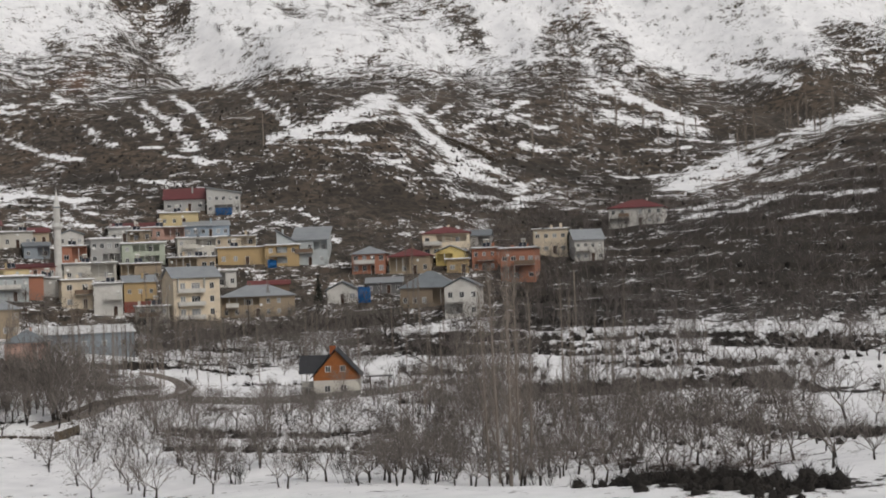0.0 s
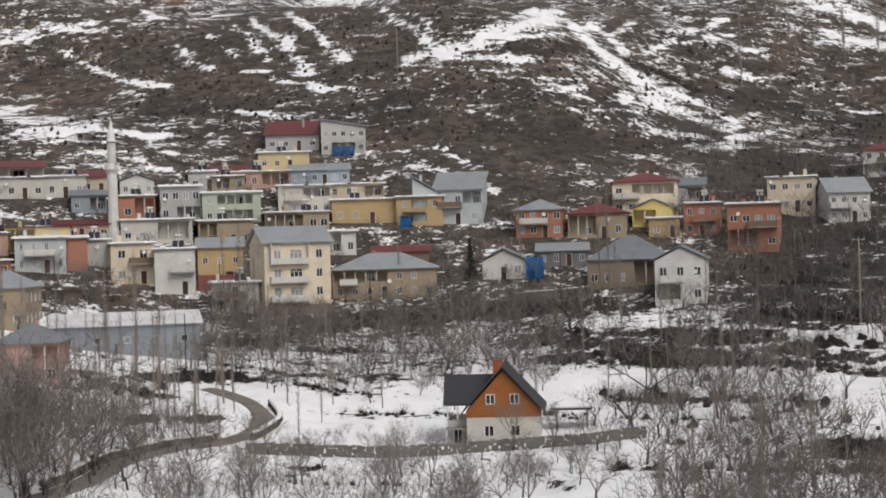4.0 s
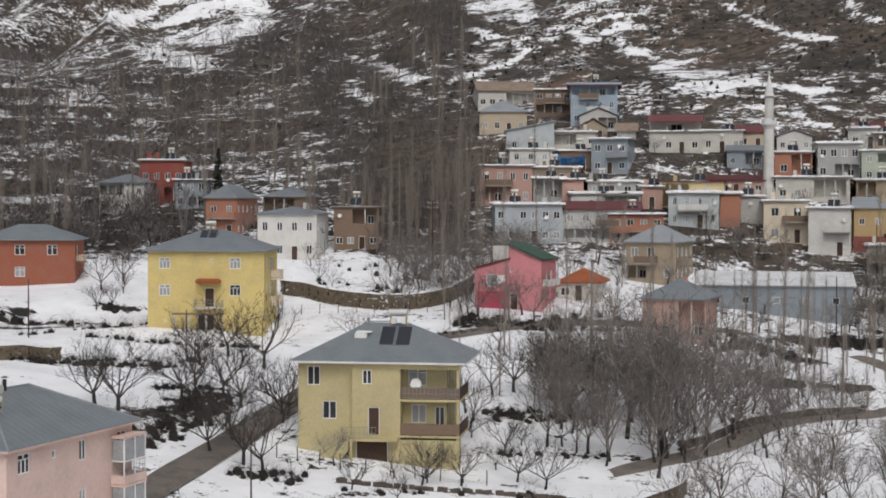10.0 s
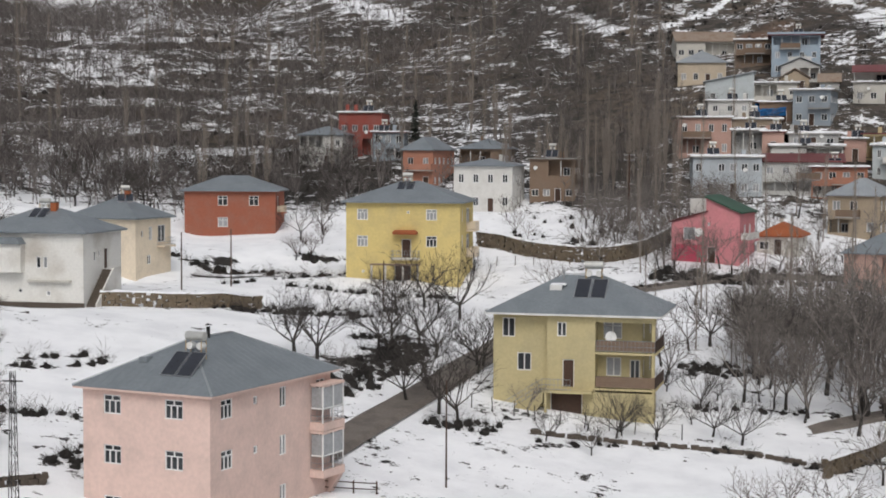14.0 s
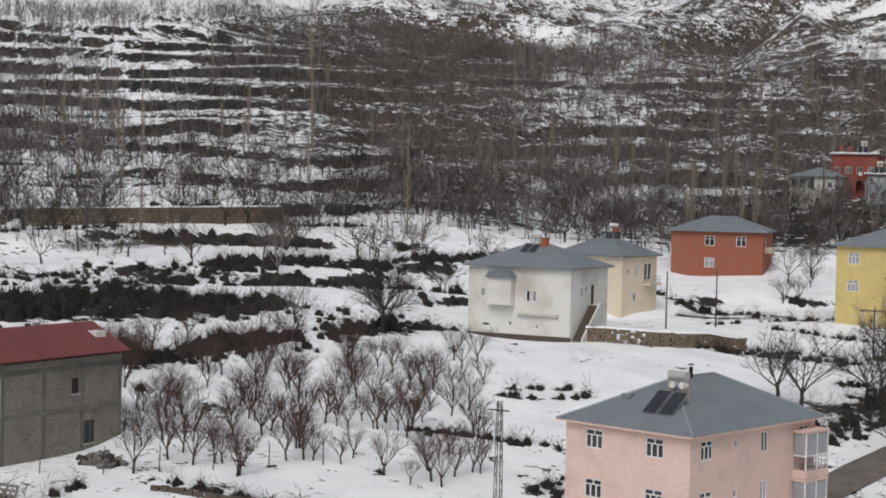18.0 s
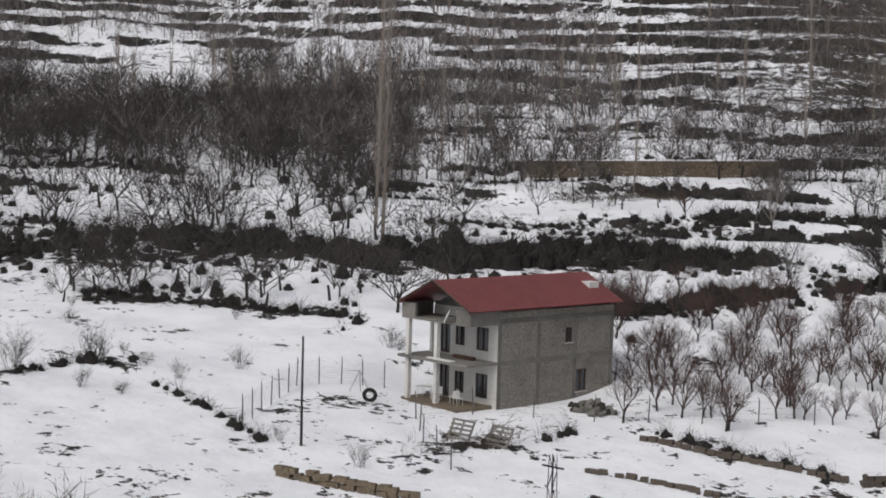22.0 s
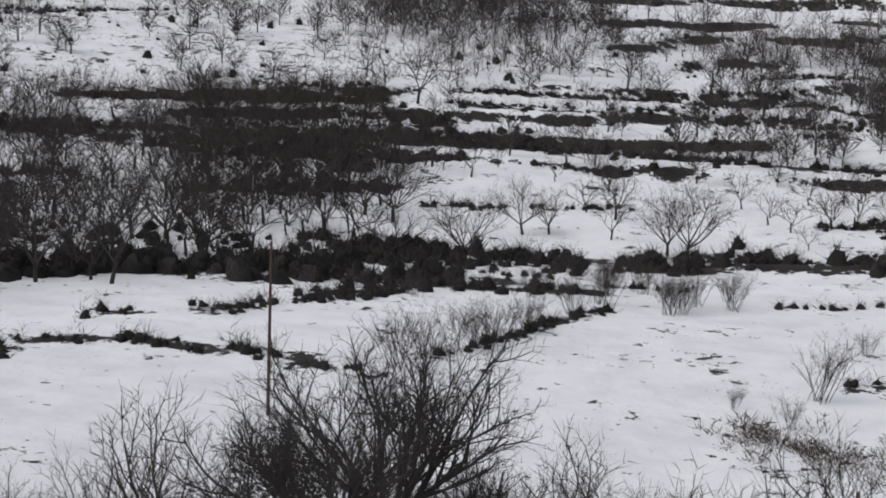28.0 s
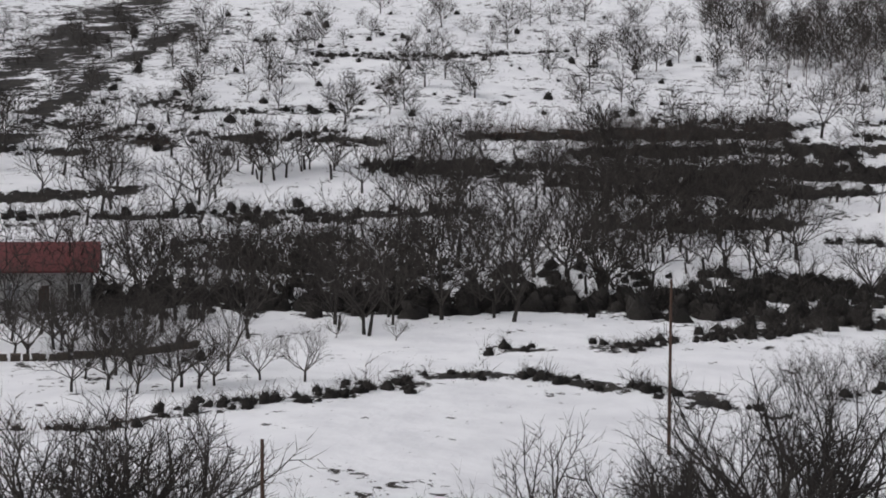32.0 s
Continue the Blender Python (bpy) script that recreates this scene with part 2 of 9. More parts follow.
def window_meshes(w, h, kind):
    key = (round(w, 2), round(h, 2), kind)
    if key in _windows:
        return _windows[key]
    t, d = 0.07, 0.07
    if kind == "door":
        f = bmesh.new()
        for x0, x1, z0, z1 in ((-w / 2, -w / 2 + t, 0, h), (w / 2 - t, w / 2, 0, h), (-w / 2 + t, w / 2 - t, h - t, h)):
            add_box(f, x0, x1, -d, 0.02, z0, z1)
        pane = box(-w / 2 + t, w / 2 - t, -0.02, 0.02, 0, h - t)
        add_box(pane, -w / 2 + t + 0.12, w / 2 - t - 0.12, -0.035, -0.02, 0.2, h * 0.45)
        add_box(pane, -w / 2 + t + 0.12, w / 2 - t - 0.12, -0.035, -0.02, h * 0.52, h - t - 0.15)
        _windows[key] = (mesh_from("window_frame", f, TRIM), mesh_from("leaf", pane, DARKWOOD))
        return _windows[key]
    f = bmesh.new()
    bars = [(-w / 2, -w / 2 + t, 0, h), (w / 2 - t, w / 2, 0, h), (-w / 2 + t, w / 2 - t, 0, t), (-w / 2 + t, w / 2 - t, h - t, h)]
    if kind in ("two", "cross", "brown"):
        bars.append((-0.04, 0.04, t, h - t))
    if kind == "three":
        bars += [(-w / 6 - 0.035, -w / 6 + 0.035, t, h * 0.68), (w / 6 - 0.035, w / 6 + 0.035, t, h * 0.68), (-0.035, 0.035, h * 0.68 + 0.06, h - t)]
    if kind in ("three", "cross"):
        bars.append((-w / 2 + t, w / 2 - t, h * 0.68, h * 0.68 + 0.06))
    # one welded frame: the cells that no bar covers stay open
    us, vs = sorted({round(q, 4) for b in bars for q in b[:2]}), sorted({round(q, 4) for b in bars for q in b[2:]})
    cache = {}

    def corner(u, y, v):
        if (u, y, v) not in cache:
            cache[(u, y, v)] = f.verts.new((u, y, v))
        return cache[(u, y, v)]
    filled = {(i, j) for i in range(len(us) - 1) for j in range(len(vs) - 1)
              if any(b[0] - 1e-4 < (us[i] + us[i + 1]) / 2 < b[1] + 1e-4 and b[2] - 1e-4 < (vs[j] + vs[j + 1]) / 2 < b[3] + 1e-4 for b in bars)}
    for i, j in filled:
        a, b, c, e = us[i], us[i + 1], vs[j], vs[j + 1]
        f.faces.new((corner(a, -d, c), corner(b, -d, c), corner(b, -d, e), corner(a, -d, e)))
        for di, dj, (p, q), (r, s) in ((-1, 0, (a, e), (a, c)), (1, 0, (b, c), (b, e)), (0, -1, (a, c), (b, c)), (0, 1, (b, e), (a, e))):
            if (i + di, j + dj) not in filled:
                f.faces.new((corner(r, -d, s), corner(p, -d, q), corner(p, 0.02, q), corner(r, 0.02, s)))
    pane = box(-w / 2 + t, w / 2 - t, -0.012, 0.012, t, h - t)
    _windows[key] = (mesh_from("window_frame", f, DARKWOOD if kind == "brown" else FRAME), mesh_from("pane", pane, GLASS))
    return _windows[key]


_curtain_panes = {}


def add_window(parent, m, w, h, kind, rng):
    fr, pane = window_meshes(w, h, kind)
    ob = part("door" if kind == "door" else "window", fr, None, parent, m=m)
    if kind not in ("door", "brown") and rng.random() < 0.35:
        if pane.name not in _curtain_panes:
            c = pane.copy()
            c.materials.clear()
            c.materials.append(CURTAIN)
            _curtain_panes[pane.name] = c
        pane = _curtain_panes[pane.name]
    part("door_leaf" if kind == "door" else "pane", pane, None, ob)
    return ob


def wall_sheet(bm, m, w, h, z0, openings, recess=0.14, skirt=0.0):
    """One outer wall face in the plane x, z of m (outside towards -y), with real openings: (u, sill, width, height, kind)."""
    us = sorted({0.0, w, *[round(o[0] - o[2] / 2, 3) for o in openings], *[round(o[0] + o[2] / 2, 3) for o in openings]})
    vs = sorted({z0, h, *[round(o[1], 3) for o in openings], *[round(o[1] + o[3], 3) for o in openings]})
    us, vs = [u for u in us if 0 <= u <= w], [v for v in vs if z0 <= v <= h]
    cache = {}

    def vert(u, v, d=0.0):
        k = (u, v, d)
        if k not in cache:
            cache[k] = bm.verts.new(m @ Vector((u, d, v)))
        return cache[k]

    def inside(u, v):
        return any(abs(u - o[0]) < o[2] / 2 and o[1] < v < o[1] + o[3] for o in openings)

    for a, b in zip(us, us[1:]):
        for c, d in zip(vs, vs[1:]):
            if not inside((a + b) / 2, (c + d) / 2):
                bm.faces.new((vert(a, c), vert(b, c), vert(b, d), vert(a, d)))
    for u, v, ow, oh, kind in openings:
        a, b, c, d = round(u - ow / 2, 3), round(u + ow / 2, 3), round(v, 3), round(v + oh, 3)
        if a < 0 or b > w or d > h or c < z0:
            continue
        for (p, q), (r, s) in (((a, c), (b, c)), ((b, c), (b, d)), ((b, d), (a, d)), ((a, d), (a, c))):
            bm.faces.new((vert(p, q), vert(r, s), vert(r, s, recess), vert(p, q, recess)))


def auto_openings(w, n, storey, rng, size=(1.15, 1.25), sill=0.95, kind="two", door=False, first=0, gap=2.9):
    out = []
    cols = max(1, int((w - 0.6) / gap))
    for s in range(first, n):
        for c in range(cols):
            u = w * (c + 0.5) / cols
            if door and s == 0 and c == cols // 2:
                out.append((u, 0.05, 0.95, 2.05, "door"))
            else:
                out.append((u, s * storey + sill, size[0], size[1], kind))
    return out


def roof_mesh(kind, w, d, h, rise, over, th=0.16):
    """Roof over the plan 0..w, 0..d at height h."""
    bm = bmesh.new()
    x0, x1, y0, y1 = -over, w + over, -over, d + over
    if kind == "flat":
        add_box(bm, x0, x1, y0, y1, h, h + th)
        return bm
    if kind == "hip":
        k = min(w, d) / 2 + over
        cy0, cy1 = (y0 + k, y1 - k) if d > w else ((y0 + y1) / 2,) * 2
        cx0, cx1 = (x0 + k, x1 - k) if w > d else ((x0 + x1) / 2,) * 2
        ring = [(x0, y0), (x1, y0), (x1, y1), (x0, y1)]
        bot = [bm.verts.new((x, y, h)) for x, y in ring]
        low = [bm.verts.new((x, y, h + th)) for x, y in ring]
        if abs(w - d) < 0.2:
            top = [bm.verts.new(((x0 + x1) / 2, (y0 + y1) / 2, h + th + rise))]
            faces = [(low[i], low[(i + 1) % 4], top[0]) for i in range(4)]
        elif w > d:
            a, b = bm.verts.new((cx0, cy0, h + th + rise)), bm.verts.new((cx1, cy0, h + th + rise))
            faces = [(low[0], low[1], b, a), (low[1], low[2], b), (low[2], low[3], a, b), (low[3], low[0], a)]
        else:
            a, b = bm.verts.new((cx0, cy0, h + th + rise)), bm.verts.new((cx0, cy1, h + th + rise))
            faces = [(low[0], low[1], a), (low[1], low[2], b, a), (low[2], low[3], b), (low[3], low[0], a, b)]
        for f in faces:
            bm.faces.new(f)
        for i in range(4):
            j = (i + 1) % 4
            bm.faces.new((bot[i], bot[j], low[j], low[i]))
        bm.faces.new(bot[::-1])
        return bm
    if kind == "gable":        # ridge along x
        pts, lo, hi = [(y0, 0), ((y0 + y1) / 2, rise), (y1, 0)], x0, x1
    elif kind == "gable_front":  # ridge along y
        pts, lo, hi = [(x0, 0), ((x0 + x1) / 2, rise), (x1, 0)], y0, y1
    elif kind == "shed":       # low in front
        pts, lo, hi = [(y0, 0), (y1, rise)], x0, x1
    elif kind == "shed_right":  # low at x0, high at x1
        pts, lo, hi = [(x0, 0), (x1, rise)], y0, y1
    else:                      # shed_left: high at x0
        pts, lo, hi = [(x0, rise), (x1, 0)], y0, y1
    along_x = kind in ("gable", "shed")
    prof = [(p, h + q + th) for p, q in pts] + [(p, h + q) for p, q in pts[::-1]]
    ends = []
    for e in (lo, hi):
        ends.append([bm.verts.new((e, p, q) if along_x else (p, e, q)) for p, q in prof])
    n = len(prof)
    for k in range(n):
        j = (k + 1) % n
        bm.faces.new((ends[0][k], ends[0][j], ends[1][j], ends[1][k]))
    bm.faces.new(ends[0])
    bm.faces.new(ends[1])
    bmesh.ops.recalc_face_normals(bm, faces=bm.faces)
    return bm


def roof_ribs(kind, w, d, h, rise, over, th=0.16, pitch=0.9):
    """Standing seams on a sloping metal roof."""
    bm = bmesh.new()
    if kind == "gable":
        n = int((w + 2 * over) / pitch)
        for k in range(1, n):
            x = -over + k * (w + 2 * over) / n
            for y0, y1 in ((-over, d / 2), (d + over, d / 2)):
                add_tube(bm, (x, y0, h + th), (x, y1, h + th + rise), 0.03, 0.03, 4, False)
    elif kind == "gable_front":
        n = int((d + 2 * over) / pitch)
        for k in range(1, n):
            y = -over + k * (d + 2 * over) / n
            for x0, x1 in ((-over, w / 2), (w + over, w / 2)):
                add_tube(bm, (x0, y, h + th), (x1, y, h + th + rise), 0.03, 0.03, 4, False)
    elif kind == "hip":
        k0 = min(w, d) / 2 + over
        for lo, hi, flip in ((-over, w + over, False), (-over, d + over, True)):
            n = int((hi - lo) / pitch)
            for k in range(1, n):
                a = lo + k * (hi - lo) / n
                run = min(a - lo, hi - a, k0)
                for side in (0, 1):
                    s0 = (-over if side == 0 else (d if not flip else w) + over)
                    s1 = s0 + (run if side == 0 else -run)
                    p, q = ((a, s0), (a, s1)) if not flip else ((s0, a), (s1, a))
                    add_tube(bm, (*p, h + th), (*q, h + th + rise * run / k0), 0.012, 0.012, 4, False)
    return bm


def chimney(parent, x, y, z, h=1.0, mat=None, s=0.45):
    c = part("chimney", box(x - s / 2, x + s / 2, y - s / 2, y + s / 2, z - 0.8, z + h, 0.02), mat or PAINT["salmon"], parent)
    part("chimney_cap", box(x - s / 2 - 0.07, x + s / 2 + 0.07, y - s / 2 - 0.07, y + s / 2 + 0.07, z + h + 0.003, z + h + 0.1), CONCRETE, c)
    return c


def solar_heater(parent, x, y, z, slope=32, turn=0, s=1.0):
    """Two collector panels on a roof with a storage tank on a stand behind them."""
    m = pose(x, y, z, 0, 0, turn)
    base = part("solar_heater", tube((-0.9 * s, 0, 0.02), (0.9 * s, 0, 0.02), 0.03, 0.03), METAL, parent, "solar water heater with two dark panels", m)
    tilt = pose(0, 0, 0.1, slope, 0, 0)
    for k in (-1, 1):
        b = box(k * 0.52 * s - 0.48 * s, k * 0.52 * s + 0.48 * s, 0, 1.9 * s, 0, 0.08)
        fr = part("panel_frame", b, METAL, base, m=tilt)
        fr.name = "panel_frame"
        part("panel_glass", box(k * 0.52 * s - 0.43 * s, k * 0.52 * s + 0.43 * s, 0.05, 1.85 * s, 0.083, 0.095), PANEL, base, m=tilt)
    top = tilt @ Vector((0, 1.95 * s, 0))
    part("tank", tube((-0.58 * s, top.y + 0.35, top.z + 0.85 * s), (0.58 * s, top.y + 0.35, top.z + 0.85 * s), 0.25 * s, 0.25 * s, 16), STEEL, base, "bright metal storage tank")
    for k in (-1, 1):
        part("cold_tank", tube((k * 0.33 * s, top.y + 0.15, top.z + 0.32 * s), (k * 0.33 * s, top.y + 0.6, top.z + 0.32 * s), 0.2 * s, 0.2 * s, 10), TRIM, base)
    for sx in (-0.5 * s, 0.5 * s):
        for sy in (0.1, 0.6):
            part("stand_leg", tube((sx, top.y + sy, 0.02), (sx, top.y + sy, top.z + 0.62 * s), 0.035, 0.035, 4), PAINT["ochre"], base)
    return base


def dish(parent, x, y, z, r=0.45, turn=0, tilt=60, mat=None):
    """A satellite dish on its bracket."""
    bm = bmesh.new()
    rings = []
    for i in range(4):
        rr, dd = r * (i + 0.15) / 3.15, 0.16 * r * ((i + 0.15) / 3.15) ** 2
        rings.append([bm.verts.new((rr * math.cos(k * math.tau / 14), rr * math.sin(k * math.tau / 14), dd)) for k in range(14)])
    for a, b in zip(rings, rings[1:]):
        for k in range(14):
            bm.faces.new((a[k], a[(k + 1) % 14], b[(k + 1) % 14], b[k]))
    bm.faces.new(rings[0][::-1])
    ob = part("satellite_dish", bm, mat or TRIM, parent, "white satellite dish", pose(x, y, z, tilt, 0, turn))
    part("dish_arm", tube((0, -r * 0.6, 0.03), (0, 0, r * 0.8), 0.015, 0.015, 4), METAL, ob)
    part("dish_bracket", tube((0, 0, 0.0), (0, 0.1, -0.45), 0.025, 0.025, 5), METAL, ob)
    return ob


def rail(parent, points, h=0.95, gap=0.5, mat=None, name="balcony_rail", solid=None):
    """A railing along points in the parent's frame: posts, two bars, thin balusters; solid fills it with sheet."""
    mat = mat or RAIL
    bm = bmesh.new()
    for p, q in zip(points, points[1:]):
        p, q = Vector(p), Vector(q)
        n = max(1, int((q - p).length / gap))
        for k in range(n + 1):
            a = p.lerp(q, k / n)
            add_tube(bm, a, a + Vector((0, 0, h)), 0.015, 0.015, 4)
        for z in (h, h * 0.5, 0.1):
            add_tube(bm, p + Vector((0, 0, z)), q + Vector((0, 0, z)), 0.022, 0.022, 4)
        if solid:
            d = (q - p).normalized()
            nrm = Vector((-d.y, d.x, 0)) * 0.01
            v = [bm.verts.new(c) for c in (p + nrm + Vector((0, 0, 0.08)), q + nrm + Vector((0, 0, 0.08)), q + nrm + Vector((0, 0, h - 0.03)), p + nrm + Vector((0, 0, h - 0.03)),
                                             p - nrm + Vector((0, 0, 0.08)), q - nrm + Vector((0, 0, 0.08)), q - nrm + Vector((0, 0, h - 0.03)), p - nrm + Vector((0, 0, h - 0.03)))]
            for f in ((0, 1, 2, 3), (7, 6, 5, 4), (0, 4, 5, 1), (1, 5, 6, 2), (2, 6, 7, 3), (3, 7, 4, 0)):
                bm.faces.new([v[i] for i in f])
    return part(name, bm, solid or mat, parent)


def balcony(parent, x0, x1, z, out=1.2, mat=None, solid=None, slab=None, y=0.0):
    """A slab in front of the wall with a railing round it."""
    s = part("balcony", box(x0, x1, y - out, y - 0.003, z - 0.16, z), slab or ROOFS["concrete"], parent)
    rail(s, [(x0 + 0.04, y - 0.02, z), (x0 + 0.04, y - out + 0.05, z), (x1 - 0.04, y - out + 0.05, z), (x1 - 0.04, y - 0.02, z)], mat=mat, solid=solid)
    return s


HOUSE_PLOTS = [(-110, 122), (-120, 126), (-93.3, 53), (-58, 118), (-82, 135)]


def house(label, x, y, z, yaw, w, d, h, n, wall="white", roof="flat", rmat="concrete", rise=1.5, over=0.4, front=None, right=None, left=None, back=None,
          door=True, snow=0.0, foot=3.0, name="house", category="house", group="houses of the hillside village", seed=0, wmat=None, kind="two", ribs=False, size=None, gap=None, plinth=None, loggia=None, canopy=None, tank=None):
    """A house whose front wall runs from its origin along x, with depth d behind; n storeys up to the eaves at h."""
    rng = random.Random(seed * 7919 + int(x * 13) + int(y * 7))
    ob = thing(name, pose(x, y, z, 0, 0, yaw), label, category, group)
    HOUSE_PLOTS.append((x + math.cos(radians(yaw)) * w / 2 - math.sin(radians(yaw)) * d / 2, y + math.sin(radians(yaw)) * w / 2 + math.cos(radians(yaw)) * d / 2))
    st = h / n
    wm = wmat or PAINT[wall]
    size = size or (rng.choice((0.8, 0.9, 1.0, 1.15)), rng.choice((1.0, 1.1, 1.25)))
    gap = gap or rng.choice((1.5, 1.7, 2.0))
    so = dict(size=size, kind=kind, gap=gap, sill=min(0.95, st * 0.33))
    if front is None:
        front = [o for o in auto_openings(w, n, st, rng, door=door, **so) if o[4] == "door" or rng.random() > 0.06]
        if loggia is None and w > 4.5 and rng.random() < 0.55:
            lw = rng.uniform(0.3, 0.6) * w
            loggia = [(rng.randrange(n), *((0.2, lw) if rng.random() < 0.5 else (w - lw, w - 0.2)))]
        # a loggia takes the place of the windows of its stretch
        for s, u0, u1 in loggia or ():
            front = [o for o in front if not (s * st <= o[1] < (s + 1) * st and u0 - 0.7 < o[0] < u1 + 0.7)]
            front.append(((u0 + u1) / 2, s * st + (0.75 if st > 2.4 else 0.5), u1 - u0, st - (1.05 if st > 2.4 else 0.75), "open"))
        auto = True
    else:
        auto = False
    sides = [
        ("wall", pose(0, 0, 0), w, front),
        ("wall", pose(w, 0, 0, 0, 0, 90), d, right if right is not None else auto_openings(d, n, st, rng, **so)),
        ("wall", pose(w, d, 0, 0, 0, 180), w, back if back is not None else []),
        ("wall", pose(0, d, 0, 0, 0, 270), d, left if left is not None else auto_openings(d, n, st, rng, **so)),
    ]
    for nm, m, ln, ops in sides:
        ops = [o for o in ops if o[0] - o[2] / 2 > 0.05 and o[0] + o[2] / 2 < ln - 0.05 and o[1] + o[3] < h - 0.05]
        bm = bmesh.new()
        wall_sheet(bm, m, ln, h, -foot, ops)
        wo = part(nm, bm, wm, ob)
        for u, v, ow, oh, k in ops:
            if k == "open":
                lg = part("loggia", box(u - ow / 2 - 0.1, u + ow / 2 + 0.1, 1.4, 1.5, v - 0.7, v + oh + 0.2), wm, ob, m=m)
                part("loggia_ceiling", box(u - ow / 2, u + ow / 2, 0.145, 1.39, v + oh + 0.003, v + oh + 0.1), wm, lg)
                if ow > 1.6:
                    add_window(lg, pose(u + ow * 0.2, 1.39, v), 1.0, min(1.2, oh - 0.1), "two", rng)
                for q in range(1, int(ow / 1.9) + 1):
                    part("loggia_post", box(u - ow / 2 + q * ow / (int(ow / 1.9) + 1) - 0.07, u - ow / 2 + q * ow / (int(ow / 1.9) + 1) + 0.07, 0.01, 0.14, v, v + oh), PAINT["white"], lg)
            else:
                add_window(wo, m @ pose(u, 0.12, v), ow, oh, k, rng)
    if plinth:
        part("plinth", box(-0.04, w + 0.04, -0.04, d + 0.04, -foot, plinth[0]), plinth[1], ob)
    # inner core and gable ends close the body under the roof
    if roof == "gable_front":
        for yy in (0.0, d - 0.2):
            part("gable", prism([(0, h), (w, h), (w / 2, h + rise * w / (w + 2 * over))], yy, yy + 0.2), wm, ob)
    elif roof == "gable":
        for xx in (0.0, w - 0.2):
            g = prism([(0, h), (d, h), (d / 2, h + rise * d / (d + 2 * over))], -xx - 0.2, -xx)
            part("gable", g, wm, ob, m=pose(0, 0, 0, 0, 0, 90))
    elif roof in ("shed_right", "shed_left"):
        k = rise * w / (w + 2 * over)
        for yy in (0.0, d - 0.2):
            part("gable", prism([(0, h), (w, h), (w, h + k)] if roof == "shed_right" else [(0, h), (w, h), (0, h + k)], yy, yy + 0.2), wm, ob)
        xx = w - 0.2 if roof == "shed_right" else 0.0
        part("gable", box(xx, xx + 0.2, 0.2, d - 0.2, h, h + k - 0.05), wm, ob)
    elif roof == "shed":
        k = rise * d / (d + 2 * over)
        for xx in (0.0, w - 0.2):
            part("gable", prism([(0, h), (d, h), (d, h + k)], -xx - 0.2, -xx), wm, ob, m=pose(0, 0, 0, 0, 0, 90))
        part("gable", box(0.2, w - 0.2, d - 0.2, d, h, h + k), wm, ob)
    r = part("roof", roof_mesh(roof, w, d, h + 0.003, rise, over), ROOFS[rmat], ob)
    if roof != "flat" and rng.random() < 0.7:
        chimney(ob, w * rng.uniform(0.3, 0.7), d * 0.5, h + rise * 0.8, 0.9, wm)
    if n > 1 and auto and w > 4.5:
        for s in range(1, n):
            if rng.random() < 0.65:
                b0 = rng.uniform(0, w * 0.45)
                balcony(ob, b0, b0 + min(w - b0, rng.uniform(2.6, 5.0)), s * st + 0.05, 1.1, solid=rng.choice((None, wm, PAINT["white"], PAINT["brown"])))
    if rng.random() < 0.4:
        dish(ob, rng.uniform(0.6, w - 0.6), -0.25, h * rng.uniform(0.6, 0.9), 0.32, rng.uniform(-20, 20), 70)
    if roof == "flat":
        snow = snow or (0.22 if rng.random() < 0.6 else 0.0)
        if snow:
            sm = bmesh.new()
            nx, ny = 14, 9
            grid = []
            bare = [rng.random() < 0.12 for _ in range(nx + 1)]
            for j in range(ny + 1):
                for i in range(nx + 1):
                    u, v = i / nx, j / ny
                    e = min(u, 1 - u, v, 1 - v)
                    t = max(0.2, snow) * min(1, e * 6 + 0.8) * (0.6 + 0.7 * rng.random()) * (0.1 if bare[i] and j < 2 else 1)
                    low = j == 0
                    grid.append(sm.verts.new((-over - 0.04 + u * (w + 2 * over + 0.08), -over - 0.06 * rng.random() + v * (d + 2 * over), h + 0.17 + (t if not low else -0.02))))
                    if j == 1:
                        grid[-1].co.y = -over - 0.05 + 0.12 * rng.random()
            for j in range(ny):
                for i in range(nx):
                    if rng.random() < 0.97:
                        a = j * (nx + 1) + i
                        sm.faces.new((grid[a], grid[a + 1], grid[a + nx + 2], grid[a + nx + 1]))
            part("snow_cover", sm, SNOW, r, "patchy snow on the roof slab")
        if tank or (tank is None and rng.random() < 0.6):
            solar_heater(ob, w * rng.uniform(0.3, 0.7), d * 0.12, h + 0.17, 38, 0, 0.9)
        for _ in range(rng.randrange(3)):
            cx, cy = rng.uniform(0.5, w - 0.5), rng.uniform(d * 0.3, d - 0.6)
            part("roof_hut" if rng.random() < 0.25 else "chimney", box(cx - 0.3, cx + 0.3, cy - 0.3, cy + 0.3, h + 0.16, h + rng.uniform(0.8, 1.6), 0.03), wm, ob)
        if not snow and rng.random() < 0.4:
            part("parapet", box(-over, w + over, -over, -over + 0.15, h + 0.163, h + 0.55), wm, ob)
        if canopy:
            for cx in np.linspace(0.15, w - 0.15, 4):
                part("canopy_post", box(cx - 0.06, cx + 0.06, 0.1, 0.22, h + 0.166, h + 1.75), PAINT["white"], ob)
            part("canopy_wall", box(0.2, w - 0.2, 2.6, 2.75, h + 0.166, h + 2.0), wm, ob)
            part("canopy", prism([(-0.5, h + 1.75), (5.0, h + 3.2), (5.0, h + 3.3), (-0.5, h + 1.87)], -w - 0.3, 0.3), ROOFS[canopy], ob, "sheet roof over an open terrace", pose(0, 0, 0, 0, 0, 90))
    elif ribs:
